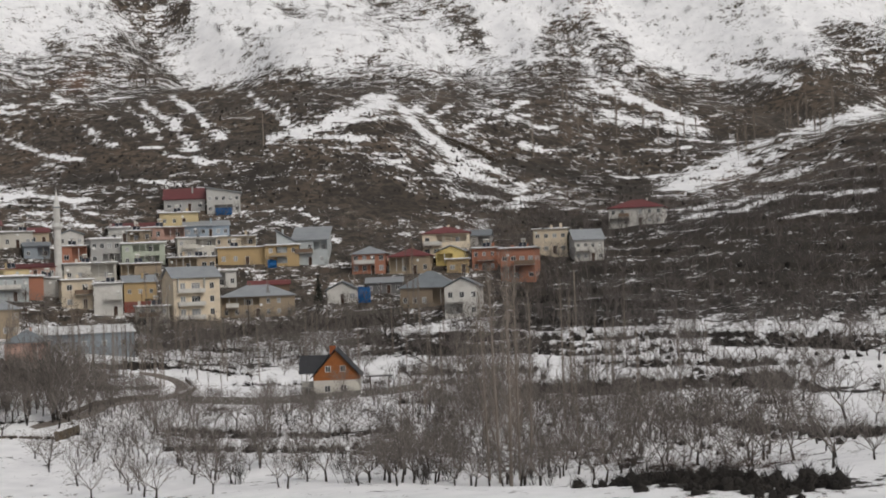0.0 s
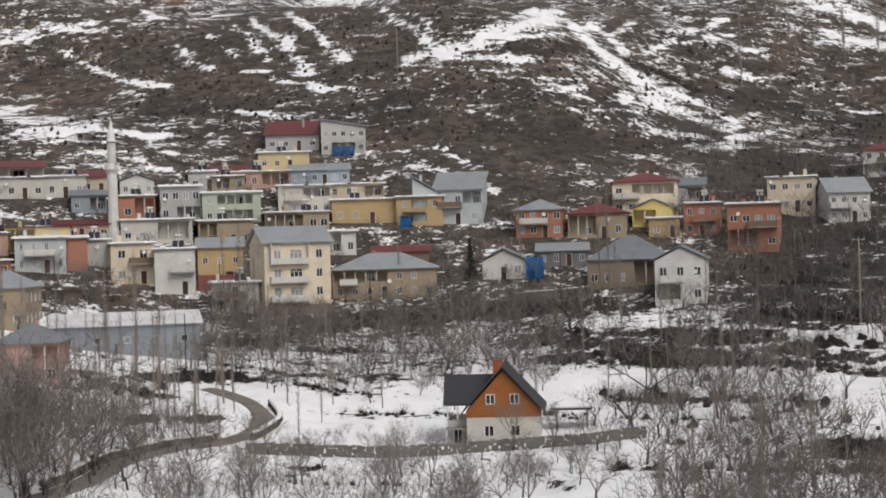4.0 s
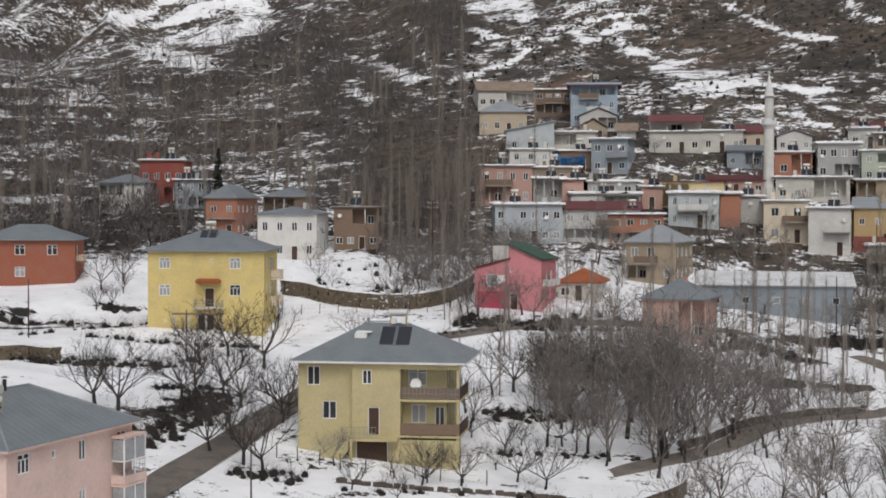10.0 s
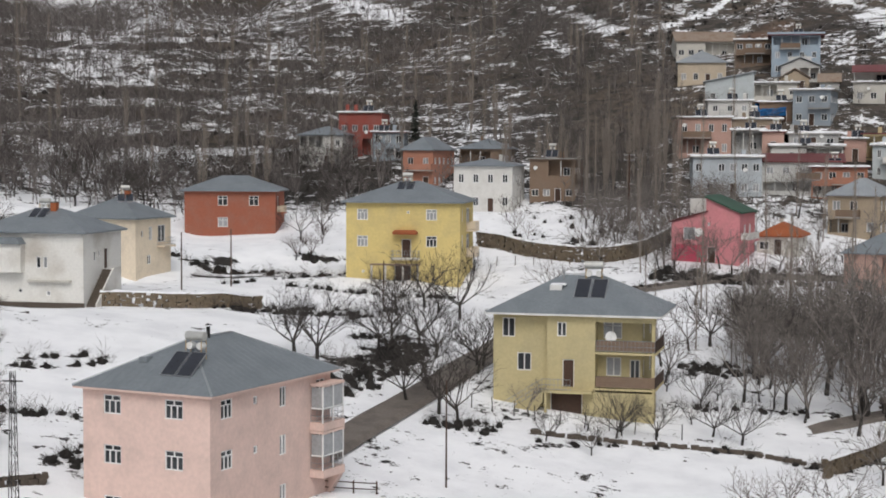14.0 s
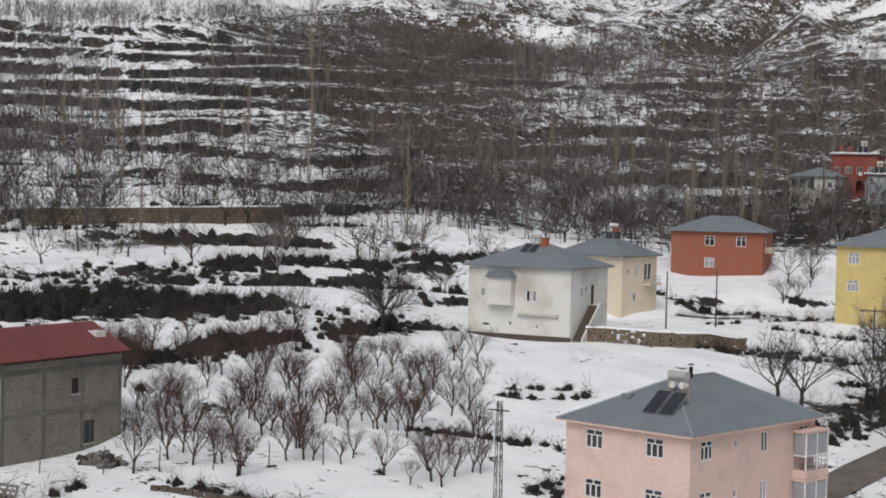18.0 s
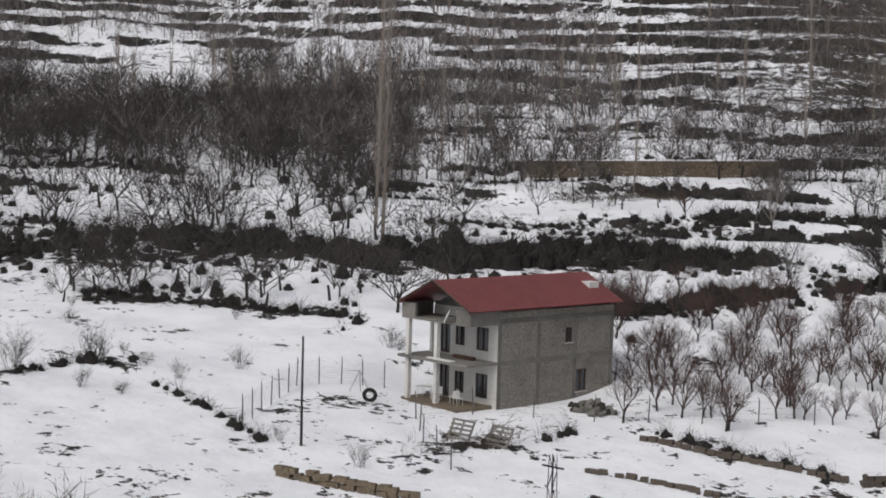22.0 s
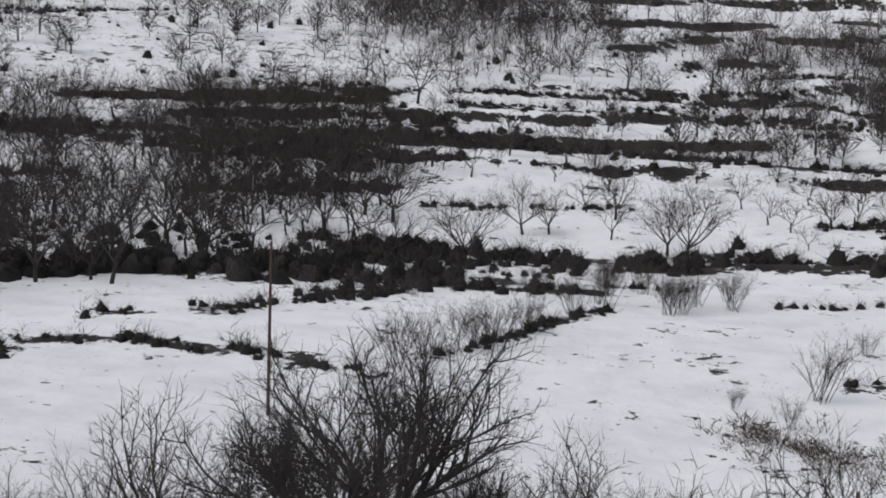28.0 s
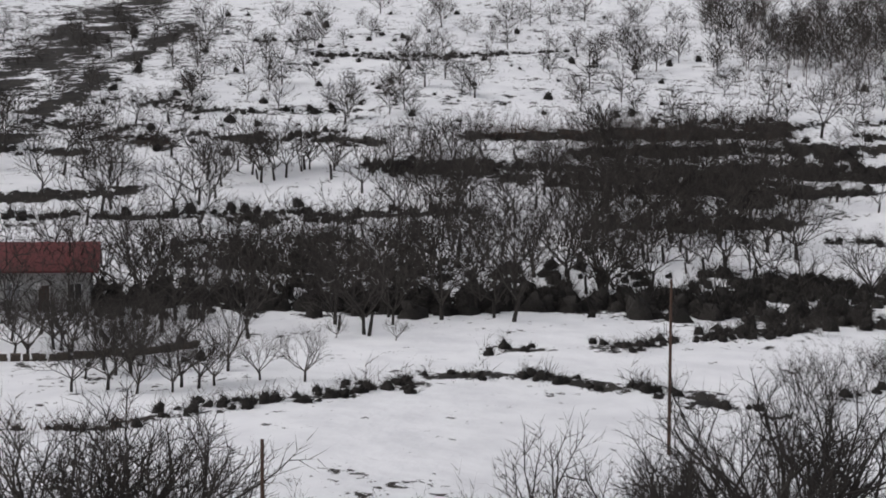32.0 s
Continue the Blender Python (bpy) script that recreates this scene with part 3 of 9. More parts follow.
        part("seams", roof_ribs(roof, w, d, h + 0.003, rise, over), ROOFS[rmat], r)
    return ob



# ---- the lie of the land ----
def hash2(ix, iy, seed):
    """A number from 0 to 1 for each lattice point."""
    n = (ix.astype(np.int64) * 374761393 + iy.astype(np.int64) * 668265263 + seed * 974711) & 0x7FFFFFFF
    n = ((n ^ (n >> 13)) * 1274126177) & 0x7FFFFFFF
    return ((n ^ (n >> 16)) & 0xFFFF) / 65535.0


def value_noise(x, y, seed=0):
    """Smooth noise from 0 to 1 on arrays."""
    ix, iy = np.floor(x), np.floor(y)
    u, v = x - ix, y - iy
    u, v = u * u * u * (u * (u * 6 - 15) + 10), v * v * v * (v * (v * 6 - 15) + 10)
    a, b = hash2(ix, iy, seed), hash2(ix + 1, iy, seed)
    c, d = hash2(ix, iy + 1, seed), hash2(ix + 1, iy + 1, seed)
    return (a * (1 - u) + b * u) * (1 - v) + (c * (1 - u) + d * u) * v


def fbm(x, y, size, octaves=4, seed=0):
    """Layered noise from about -1 to 1; size: metres of its largest forms."""
    total, amp, norm = 0.0, 1.0, 0.0
    for k in range(octaves):
        s = 2 ** k / size
        total = total + amp * (2 * value_noise(x * s + 17.3 * k, y * s - 9.1 * k, seed + k) - 1)
        norm += amp
        amp *= 0.5
    return total / norm


def ramp(v, lo, hi):
    k = np.clip((v - lo) / (hi - lo), 0, 1)
    return k * k * (3 - 2 * k)


# the lie of the land: for a bearing to the left of north, heights at the distances DIST
DIST = np.array([0, 35, 70, 105, 145, 190, 240, 310, 400, 520, 750, 1300, 2600, 6000], float)
LAND = {}


def bearing(degrees, *heights):
    LAND[degrees] = np.array((6.5,) + heights + (330, 420), float)


bearing(-60, 8.6, 9.5, 10.2, 12.5, 16.7, 25.5, 41, 60, 100, 190, 380)
bearing(-38, 8.3, 5, 6.5, 9.5, 13.9, 21.1, 48, 90, 94, 190, 380)
bearing(-26, 8.3, 4.2, 5.8, 9.5, 13.9, 21.1, 42, 72, 82, 190, 380)
bearing(-18, 8.3, 4.2, 5.8, 9.5, 13.9, 21.1, 38, 50, 104, 205, 390)
bearing(-12, 7.3, 5.2, 8.1, 9.0, 12.6, 23.1, 39, 60, 112, 215, 400)
bearing(-2, 6.6, 5.9, 8.7, 7.3, 9.0, 18.8, 44, 81, 112, 225, 400)
bearing(8, 6.7, 5.4, 7.5, 7.9, 11.6, 19.2, 46, 74, 116, 225, 400)
bearing(18, 7.4, 4.9, 6.1, 9.4, 16.1, 24.7, 46, 70, 112, 220, 400)
bearing(28, 8.0, 4.9, 6.9, 11.9, 15.9, 21.9, 37, 59, 92, 190, 400)
bearing(38, 8.3, 5.8, 9.6, 15.2, 16.5, 19.9, 32, 56, 65, 122, 308)
bearing(50, 8.5, 8.1, 11.7, 17.2, 20.5, 26.6, 40, 66, 78, 126, 308)
bearing(62, 9.0, 10.2, 12.3, 18.0, 23.2, 29.1, 37, 62, 91, 142, 309)
bearing(75, 10.2, 11.1, 14.4, 17.2, 22.9, 29.0, 37, 57, 90, 149, 310)
bearing(88, 12.2, 11.5, 15.0, 16.6, 23.7, 33, 45, 66, 93, 154, 311)
bearing(100, 12.9, 13.2, 16.0, 17.5, 25.5, 37, 51, 70, 96, 160, 312)
bearing(112, 11.6, 15.3, 16.4, 18.0, 26.6, 39, 53, 71, 98, 162, 312)
bearing(125, 9.9, 15.4, 15.6, 18.2, 26.5, 38, 49, 65, 93, 157, 312)
bearing(160, 8.6, 14.0, 18.0, 20.1, 24.0, 28.5, 48, 70, 92, 147, 310)

# the same heights on a fine grid of bearing and distance, rounded off
GRID_A, GRID_L = np.arange(-180, 181, 1.0), np.linspace(0, math.log(6000 / 20 + 1), 400)


def _grid():
    at = np.array(sorted(LAND))
    rows = np.array([np.interp(np.exp(GRID_L) * 20 - 20, DIST, LAND[a]) for a in at])
    at3 = np.concatenate([at - 360, at, at + 360])
    rows = np.concatenate([rows] * 3)
    g = np.array([[np.interp(a, at3, rows[:, k]) for k in range(len(GRID_L))] for a in GRID_A])
    ka = np.exp(-0.5 * (np.arange(-9, 10) / 3.5) ** 2)
    kl = np.exp(-0.5 * (np.arange(-8, 9) / 3.0) ** 2)
    g = np.array([np.convolve(np.pad(c, 9, mode="wrap"), ka / ka.sum(), "valid") for c in g.T]).T
    return np.array([np.convolve(np.pad(c, 8, mode="edge"), kl / kl.sum(), "valid") for c in g])


GRID = _grid()


def polar(x, y):
    return np.degrees(np.arctan2(-x, y)), np.hypot(x, y)


def land(x, y):
    a, r = polar(x, y)
    i = np.clip(a + 180, 0, 359.999)
    j = np.clip(np.log(r / 20 + 1) / GRID_L[1], 0, 398.999)
    i0, j0 = i.astype(int), j.astype(int)
    u, v = i - i0, j - j0
    return ((GRID[i0, j0] * (1 - u) + GRID[i0 + 1, j0] * u) * (1 - v)
            + (GRID[i0, j0 + 1] * (1 - u) + GRID[i0 + 1, j0 + 1] * u) * v)


def ground_height(x, y):
    """Height of the ground, with terraces, gullies and mounds."""
    x, y = np.asarray(x, float), np.asarray(y, float)
    a, r = polar(x, y)
    z = land(x, y)
    # hills beyond the village: spurs and gullies
    far = ramp(r, 340, 620)
    warp = 30 * fbm(x, y, 160, 2, 31)
    ridges = 1 - np.abs(fbm(x + warp + 0.25 * y, y * 0.45, 120, 4, 7)) * 2
    z = z + far * (30 * (ridges - 0.55) + 9 * fbm(x, y, 60, 3, 12))
    z = z + ramp(r, 290, 400) * (1 - far) * 5 * fbm(x, y, 40, 3, 5)
    # a bare spur with a sharp crest that comes down behind the upper houses
    ca, cr = a + 2.5, (r - 385) / 60
    z = z + 9 * np.exp(-(ca / 5.0) ** 2 - cr ** 2)
    # terraces: flat treads with steep banks between, broken and uneven
    h = z + 2.4 * fbm(x, y, 80, 3, 3) + 1.5 * fbm(x, y, 24, 3, 4)
    strength = ramp(r, 150, 185) * (1 - ramp(r, 480, 700)) * ramp(a, 22, 36)
    strength = strength * (1 - 0.75 * ramp(a, 84, 100) * ramp(r, 190, 240))
    strength = np.maximum(strength, 0.7 * ramp(r, 120, 140) * (1 - ramp(r, 205, 235)) * (1 - ramp(a, 8, 20)) * (1 - 0.8 * ramp(a, -8, -5) * (1 - ramp(a, 5, 8)) * ramp(r, 166, 176)))
    strength = np.maximum(strength, 0.6 * ramp(r, 215, 240) * (1 - ramp(a, -12, -7)) * (1 - ramp(r, 380, 480)))
    strength = strength * ramp(fbm(x, y, 34, 2, 15), -0.40, 0.12)
    step = 3.0 + 0.8 * ramp(r, 200, 400)
    k = h / step
    frac = k - np.floor(k)
    tread = (np.floor(k) + 0.42 * frac + 0.58 * ramp(frac, 0.72, 0.97)) * step
    z = z + strength * (tread - h)
    z = z + 0.12 * fbm(x, y, 5, 3, 9) + 0.25 * fbm(x, y, 25, 2, 10)
    # levelled plots under two houses
    for px, py, pz, pr in ((-95.7, 53.0, 12.15, 8.5), (-110.0, 119.5, 15.5, 8.5)):
        k = np.exp(-(np.hypot(x - px, y - py) / pr) ** 4)
        z = z * (1 - k) + np.minimum(z, pz) * k
    return z

# ---- the ground: one sheet from the eye's foot to the far mountains ----
HEDGES = []


def hedge(kind, width, height, *points):
    """A scrubby bank along a line in plan: b dark scrub, r reddish scrub, e bare earth, s dry stalks."""
    HEDGES.append((kind, width, height, points))


hedge("b", 1.6, 0.9, (-75.7, -41.8), (-78.0, -39.7), (-81.8, -37.1), (-85.3, -35.9), (-88.6, -33.7))
hedge("b", 1.6, 0.9, (-93.8, -21.8), (-92.9, -18.7), (-90.7, -13.5))
hedge("b", 1.4, 0.7, (-104.8, -26.4), (-111.3, -23.2))
hedge("b", 1.4, 0.8, (-111.9, -21.7), (-120.0, -15.9))
hedge("r", 3.2, 1.6, (-197.4, -67.7), (-206.3, -50.8), (-219.3, -31.9))
hedge("r", 2.4, 1.3, (-174.0, -108.4), (-174.6, -98.6))
hedge("b", 3.0, 1.6, (-176.2, -73.5), (-179.7, -60.8), (-180.7, -50.3))
hedge("e", 8.0, 2.0, (-315.3, -184.9), (-245.3, -157.2), (-195.2, -137.1))
hedge("e", 3.2, 1.6, (-276.4, -152.4), (-218.2, -132.9), (-179.3, -120.9), (-165.2, -116.1))
hedge("b", 0.9, 0.6, (-100.3, 127.2), (-95.2, 133.3), (-89.4, 140.3), (-85.1, 143.8))
hedge("r", 1.6, 0.9, (-115.2, 150.2), (-109.3, 156.1), (-100.6, 158.8))
hedge("b", 1.7, 0.9, (-30.2, 200.5), (-25.5, 201.6), (-19.7, 200.4), (-12.6, 196.6), (-6.4, 193.8))
hedge("b", 1.5, 0.7, (-9.8, 182.8), (-3.5, 182.6), (3.0, 181.8))
hedge("b", 1.3, 0.7, (13.8, 180.1), (17.0, 175.0))
hedge("b", 1.6, 0.9, (14.4, 225.6), (27.7, 215.9), (45.2, 209.0))
hedge("b", 1.6, 0.9, (14.6, 207.3), (26.0, 202.9), (41.9, 193.8))
hedge("b", 2.2, 1.2, (29.5, 204.1), (44.1, 191.3), (57.1, 176.1), (71.6, 168.6))
hedge("b", 5.0, 1.8, (38.0, 148.6), (47.7, 139.5), (59.6, 136.9), (75.0, 131.7))
hedge("b", 4.0, 1.6, (75.4, 175.1), (88.3, 170.2), (100.0, 157.5))
hedge("b", 3.0, 1.4, (58.5, 159.4), (72.6, 150.9), (87.1, 143.4))
hedge("b", 2.2, 1.1, (54.0, 100.4), (61.0, 98.5))
hedge("b", 1.8, 0.9, (-16.4, 112.3), (-7.1, 103.4), (3.0, 96.8), (15.8, 95.4))
hedge("b", 1.6, 0.8, (-13.3, 96.4), (-1.3, 86.7), (8.0, 82.4), (16.9, 84.6))
hedge("r", 1.5, 1.1, (-68.0, -48.0), (-69.3, -45.0), (-71.6, -42.4))
hedge("b", 3, 2.0, (-134.4, -23.1), (-142.7, -15.1), (-144.4, -3.5), (-143.7, 6.9))
hedge("b", 3.5, 2.1, (-148.7, 9.2), (-144.6, 19.5), (-146.4, 32.7), (-140.7, 44.2), (-145.7, 54.6))
hedge("b", 2.5, 1.2, (-199.8, -21.4), (-200.3, -8.0), (-200.8, 8.4), (-195.1, 23.1))
hedge("b", 2, 1, (-225.9, -22.1), (-236.0, -1.7), (-248.6, 20.3))
hedge("b", 2, 1, (-216.5, -20.4), (-220.9, -5.2), (-232.6, 12.7))
hedge("b", 1.5, 0.8, (-163.3, -21.7), (-164.8, -12.0), (-169.7, 2.7))
hedge("b", 2.5, 1.2, (-117.0, -20.1), (-125.4, -15.3), (-126.0, -7.7), (-127.2, -2.1))
hedge("b", 1.4, 0.9, (-97.3, -10.8), (-103.7, -7.3), (-112.0, -4.1), (-118.1, -0.3))
hedge("b", 1.5, 0.8, (-98.7, 14.2), (-101.3, 20.5), (-104.5, 26.8))
hedge("b", 2.4, 1.6, (-105.8, 28.0), (-103.5, 30.5))
hedge("b", 2, 0.9, (-163.5, 19.6), (-165.7, 25.7), (-164.8, 31.3), (-155.2, 35.1))
hedge("b", 0.8, 0.5, (-125.6, 12.3), (-125.6, 17.1), (-128.5, 21.1))
hedge("b", 1, 0.6, (-123.6, 23.0), (-120.2, 24.5))
hedge("b", 1.5, 0.9, (-131.3, 34.7), (-125.2, 39.5), (-122.3, 46.1))
hedge("b", 2, 1, (-197.6, 41.4), (-201.6, 50.8), (-192.1, 62.3))
hedge("b", 2, 1, (-276.5, 28.2), (-276.6, 39.7))
hedge("b", 1.5, 0.8, (-231.2, 28.7), (-230.6, 36.6))
hedge("s", 3.2, 1.0, (-88.7, 6.8), (-84.7, 10.1), (-82.4, 14.6), (-82.1, 16.3))
hedge("b", 0.4, 0.3, (-98.6, 30.7), (-92.1, 32.2), (-85.7, 32.9))
hedge("b", 0.8, 0.5, (-73.0, 5.8), (-73.7, 9.5), (-73.1, 13.1))
hedge("b", 4, 2.2, (-145.4, -25.1), (-142.7, -18.9), (-141.0, -15.8))
hedge("b", 4, 1.5, (-201.0, -28.2), (-194.7, -22.1), (-209.6, -24.6))
hedge("b", 4, 2.1, (-150.7, 31.9), (-149.8, 49.0), (-143.7, 57.1), (-131.1, 63.0))
hedge("b", 2, 1, (-127.9, 33.9), (-125.5, 40.3), (-119.6, 44.9), (-116.5, 52.2))
hedge("b", 5, 2.4, (-135.0, 67.7), (-130.1, 76.8), (-124.8, 88.6), (-125.3, 99.7))
hedge("b", 3, 1.2, (-109.8, 72.8), (-109.7, 80.9), (-111.7, 89.1))
hedge("r", 1.8, 0.9, (-82.0, 39.9), (-82.8, 43.9), (-84.8, 49.8))
hedge("b", 1.2, 0.7, (-84.0, 50.1), (-84.8, 54.6))
hedge("b", 0.7, 0.4, (-84.2, 57.3), (-79.6, 59.2), (-76.0, 61.3))
hedge("b", 2, 1.0, (-166.0, 23.8), (-168.6, 32.6), (-161.4, 45.5))
hedge("b", 1.5, 0.8, (-216.3, 73.6), (-211.8, 92.2), (-217.9, 113.1))
hedge("b", 1.5, 0.8, (-197.4, 28.2), (-200.1, 36.6), (-200.8, 47.8))
hedge("b", 2, 1, (-201.2, 48.6), (-206.6, 59.5), (-188.6, 61.5))
hedge("b", 5, 2.3, (-136.1, 63.2), (-130.3, 71.3), (-133.8, 85.2), (-126.7, 90.2))
hedge("b", 3, 1.7, (-112.2, 73.8), (-110.4, 81.6), (-110.2, 92.5), (-111.2, 108.7))
hedge("b", 3, 1.7, (-146.6, 100.5), (-151.6, 119.9), (-144.8, 131.7), (-152.5, 159.0))
hedge("b", 1.5, 0.9, (-214.7, 99.2), (-212.5, 104.9), (-209.9, 107.9))
hedge("b", 0.6, 0.4, (-84.6, 80.4), (-80.3, 84.6), (-77.4, 87.2))
hedge("b", 0.9, 0.5, (-89.7, 95.5), (-86.0, 102.1))
hedge("b", 2, 1, (-181.7, 93.6), (-176.8, 101.7), (-176.5, 115.5))
hedge("b", 1.6, 1, (-147.5, 89.0), (-143.8, 92.9), (-145.0, 99.3))
hedge("b", 2, 1.1, (-125.5, 157.2), (-116.9, 156.8), (-107.9, 161.3))
hedge("b", 0.9, 0.6, (-101.5, 126.1), (-92.2, 129.9), (-85.4, 135.5), (-82.9, 137.7))
hedge("b", 2, 1.1, (-69.3, 107.8), (-69.6, 113.0), (-71.4, 121.5), (-73.7, 129.5))
hedge("b", 1, 0.5, (-61.1, 107.2), (-55.3, 110.1))
hedge("b", 2, 0.9, (-52.3, 139.2), (-45.9, 144.1))
hedge("b", 0.8, 0.5, (-46.1, 129.5), (-35.9, 134.1))
hedge("b", 2, 1.0, (-71.1, 78.2), (-72.4, 82.6))
hedge("b", 1.5, 0.8, (-79.1, 126.4), (-74.7, 131.2))
hedge("b", 1.6, 0.9, (-154.8, 231.5), (-145.7, 231.4), (-136.0, 231.5))
hedge("b", 1, 0.6, (-100.6, 147.4), (-94.8, 154.7), (-83.8, 155.7))
hedge("b", 3, 1.3, (-72.2, 110.2), (-73.2, 119.2), (-73.8, 127.7))
hedge("b", 2, 0.9, (-51.4, 140.7), (-45.8, 143.6))
hedge("b", 4, 1.9, (-13.5, 233.3), (-3.2, 235.2), (6.5, 237.2), (16.7, 235.7))
hedge("b", 2, 0.9, (-52.0, 142.1), (-45.2, 145.4))
hedge("b", 3, 1.2, (-30.2, 218.5), (-22.8, 220.9), (-14.2, 230.2))
hedge("b", 3, 1.3, (-71.3, 178.8), (-62.6, 180.4), (-52.8, 190.3))
hedge("b", 3, 1.3, (-42.0, 190.8), (-34.3, 189.7), (-30.2, 188.8))
hedge("b", 3, 1.2, (16.1, 208.8), (23.8, 208.6), (30.3, 202.7))
hedge("b", 4, 1.5, (37.0, 144.7), (50.5, 135.7), (66.8, 130.7), (83.7, 113.1))
hedge("b", 4, 1.5, (30.7, 215.4), (47.4, 198.1), (77.2, 185.8), (102.5, 162.0))
hedge("b", 3, 1.2, (15.0, 220.0), (29.7, 205.8), (44.2, 191.5))
hedge("b", 3, 1.2, (52.0, 106.4), (59.5, 94.5))
hedge("b", 2.5, 1, (51.7, 169.3), (64.5, 156.3), (71.8, 148.2))
hedge("b", 2, 1, (-16.8, 118.2), (-1.3, 99.2), (13.2, 99.2))
hedge("b", 2, 1, (-15.6, 99.1), (0.1, 87.1), (14.9, 84.9))
hedge("b", 4, 2.8, (-114.0, -55.6), (-117.0, -46.4), (-121.8, -38.8), (-123.6, -32.5))
hedge("b", 4.5, 2.8, (-127.4, -32.1), (-125.9, -21.9), (-129.3, -10.9))
hedge("b", 1.8, 0.9, (-74.5, -43.5), (-79.9, -40.0), (-83.7, -36.6), (-89.0, -34.6))
hedge("b", 1.8, 0.9, (-91.7, -34.5), (-94.3, -28.2), (-93.2, -22.7), (-94.1, -18.2))
hedge("b", 2.5, 1.2, (-136.9, -96.3), (-145.1, -85.3), (-150.9, -72.3), (-162.1, -55.5))
hedge("r", 3, 1.3, (-197.7, -67.8), (-204.4, -50.3), (-210.6, -40.7), (-213.4, -30.3))
hedge("b", 3, 1.3, (-176.0, -72.8), (-183.1, -65.6), (-186.2, -52.6))
hedge("b", 3, 1.5, (-181.2, -49.8), (-181.8, -41.4), (-188.6, -33.0), (-188.1, -26.6))
hedge("b", 2, 1, (-102.3, -33.4), (-102.6, -30.7))
hedge("b", 2, 1, (-105.6, -27.7), (-108.9, -24.6), (-115.0, -20.0), (-120.2, -15.9))
hedge("b", 2, 1, (-254.5, -128.3), (-259.1, -119.8))
hedge("b", 2, 1, (-242.3, -110.1), (-249.7, -93.4), (-259.1, -83.0))
hedge("b", 2, 1, (-175.2, -108.4), (-177.7, -101.2))
hedge("b", 2.5, 1.1, (-187.6, -85.2), (-188.1, -77.7))
hedge("b", 1.5, 0.8, (-68.0, -48.0), (-69.9, -44.3), (-72.2, -42.5))
hedge("b", 1.5, 0.9, (-31.5, 116.2), (-29.7, 120.4))
hedge("r", 4, 1.6, (33.2, 87.6), (42.4, 67.7), (52.3, 57.8))
hedge("b", 5, 1.8, (31.4, 45.0), (35.4, 19.0), (44.1, 16.8))
hedge("b", 4, 1.5, (59.4, 91.9), (68.0, 71.7))
hedge("b", 3, 1.8, (-110.7, -78.0), (-110.4, -67.4), (-116.9, -60.0))
hedge("b", 2.5, 1.4, (-131.8, -67.6), (-134.2, -57.6), (-134.9, -50.3))
hedge("b", 1.8, 1.4, (-196.3, -68.1), (-199.8, -58.7), (-207.5, -45.8), (-216.5, -31.0))
hedge("b", 1.6, 1.2, (-177.9, -72.8), (-183.3, -60.7), (-187.6, -50.8))
hedge("b", 1.0, 0.8, (-147.6, -82.3), (-155.0, -68.3), (-161.5, -54.6))
hedge("b", 2.0, 1.5, (-195.5, -20.6), (-201.9, -12.5), (-196.9, -5.8))
hedge("b", 1.2, 1.0, (-226.8, -19.6), (-235.2, -7.2))
hedge("b", 1.0, 0.8, (-217.6, -21.6), (-223.5, -6.8))
hedge("b", 0.9, 0.7, (-243.9, -111.8), (-244.2, -94.4), (-269.4, -73.5))
hedge("b", 3.0, 2.4, (-177.2, -47.3), (-181.6, -39.9), (-179.8, -26.8))
hedge("b", 2.3, 1.7, (-161.5, -41.3), (-164.2, -33.0), (-169.2, -24.0))
hedge("b", 1.2, 1.0, (-175.5, -108.7), (-176.4, -100.0))
hedge("b", 1.2, 0.9, (-131.2, -67.5), (-130.1, -59.4))
hedge("b", 1.6, 1.2, (-227.2, -20.1), (-235.2, -6.4), (-239.4, 9.8), (-246.2, 27.1), (-233.6, 36.3))
hedge("b", 1.9, 1.4, (-195.0, -20.5), (-201.7, -8.1), (-198.2, 5.7), (-196.5, 18.5), (-198.2, 35.9))
hedge("b", 1.4, 1.1, (-138.1, -15.2), (-141.0, -5.3), (-142.2, 7.4))
hedge("b", 1.2, 1.0, (-147.6, 9.2), (-146.2, 21.8), (-143.8, 33.0))
hedge("b", 1.4, 1.1, (-165.2, 19.3), (-166.6, 30.5), (-162.5, 37.1))
hedge("b", 0.8, 0.4, (-131.1, -1.8), (-130.7, 6.0))
hedge("b", 1.4, 1.1, (-199.5, 43.1), (-198.2, 60.8))
hedge("b", 0.9, 0.7, (-266.4, 19.9), (-283.0, 42.6))
hedge("b", 0.8, 0.6, (-229.0, 17.4), (-229.8, 36.5))
hedge("b", 1.7, 1.3, (-149.6, 34.8), (-144.1, 44.8))
hedge("b", 1.5, 1.1, (-208.6, -47.4), (-218.2, -41.5), (-216.5, -30.9))
hedge("b", 1.7, 1.3, (-200.5, 49.0), (-197.3, 55.8), (-189.5, 61.2))
hedge("b", 2.1, 1.6, (-157.6, 34.3), (-151.9, 48.6), (-139.0, 55.1))
hedge("b", 1.0, 0.8, (-148.7, 32.3), (-141.9, 42.8), (-135.4, 52.6))
hedge("b", 1.3, 1.0, (-254.1, 100.3), (-237.6, 123.3), (-232.7, 139.6))
hedge("b", 1.1, 0.8, (-213.9, 77.9), (-208.4, 94.1))
hedge("b", 1.0, 0.8, (-224.7, 116.7), (-211.6, 139.2), (-211.7, 155.1))
hedge("b", 1.0, 0.8, (-169.2, 71.0), (-169.6, 86.8))
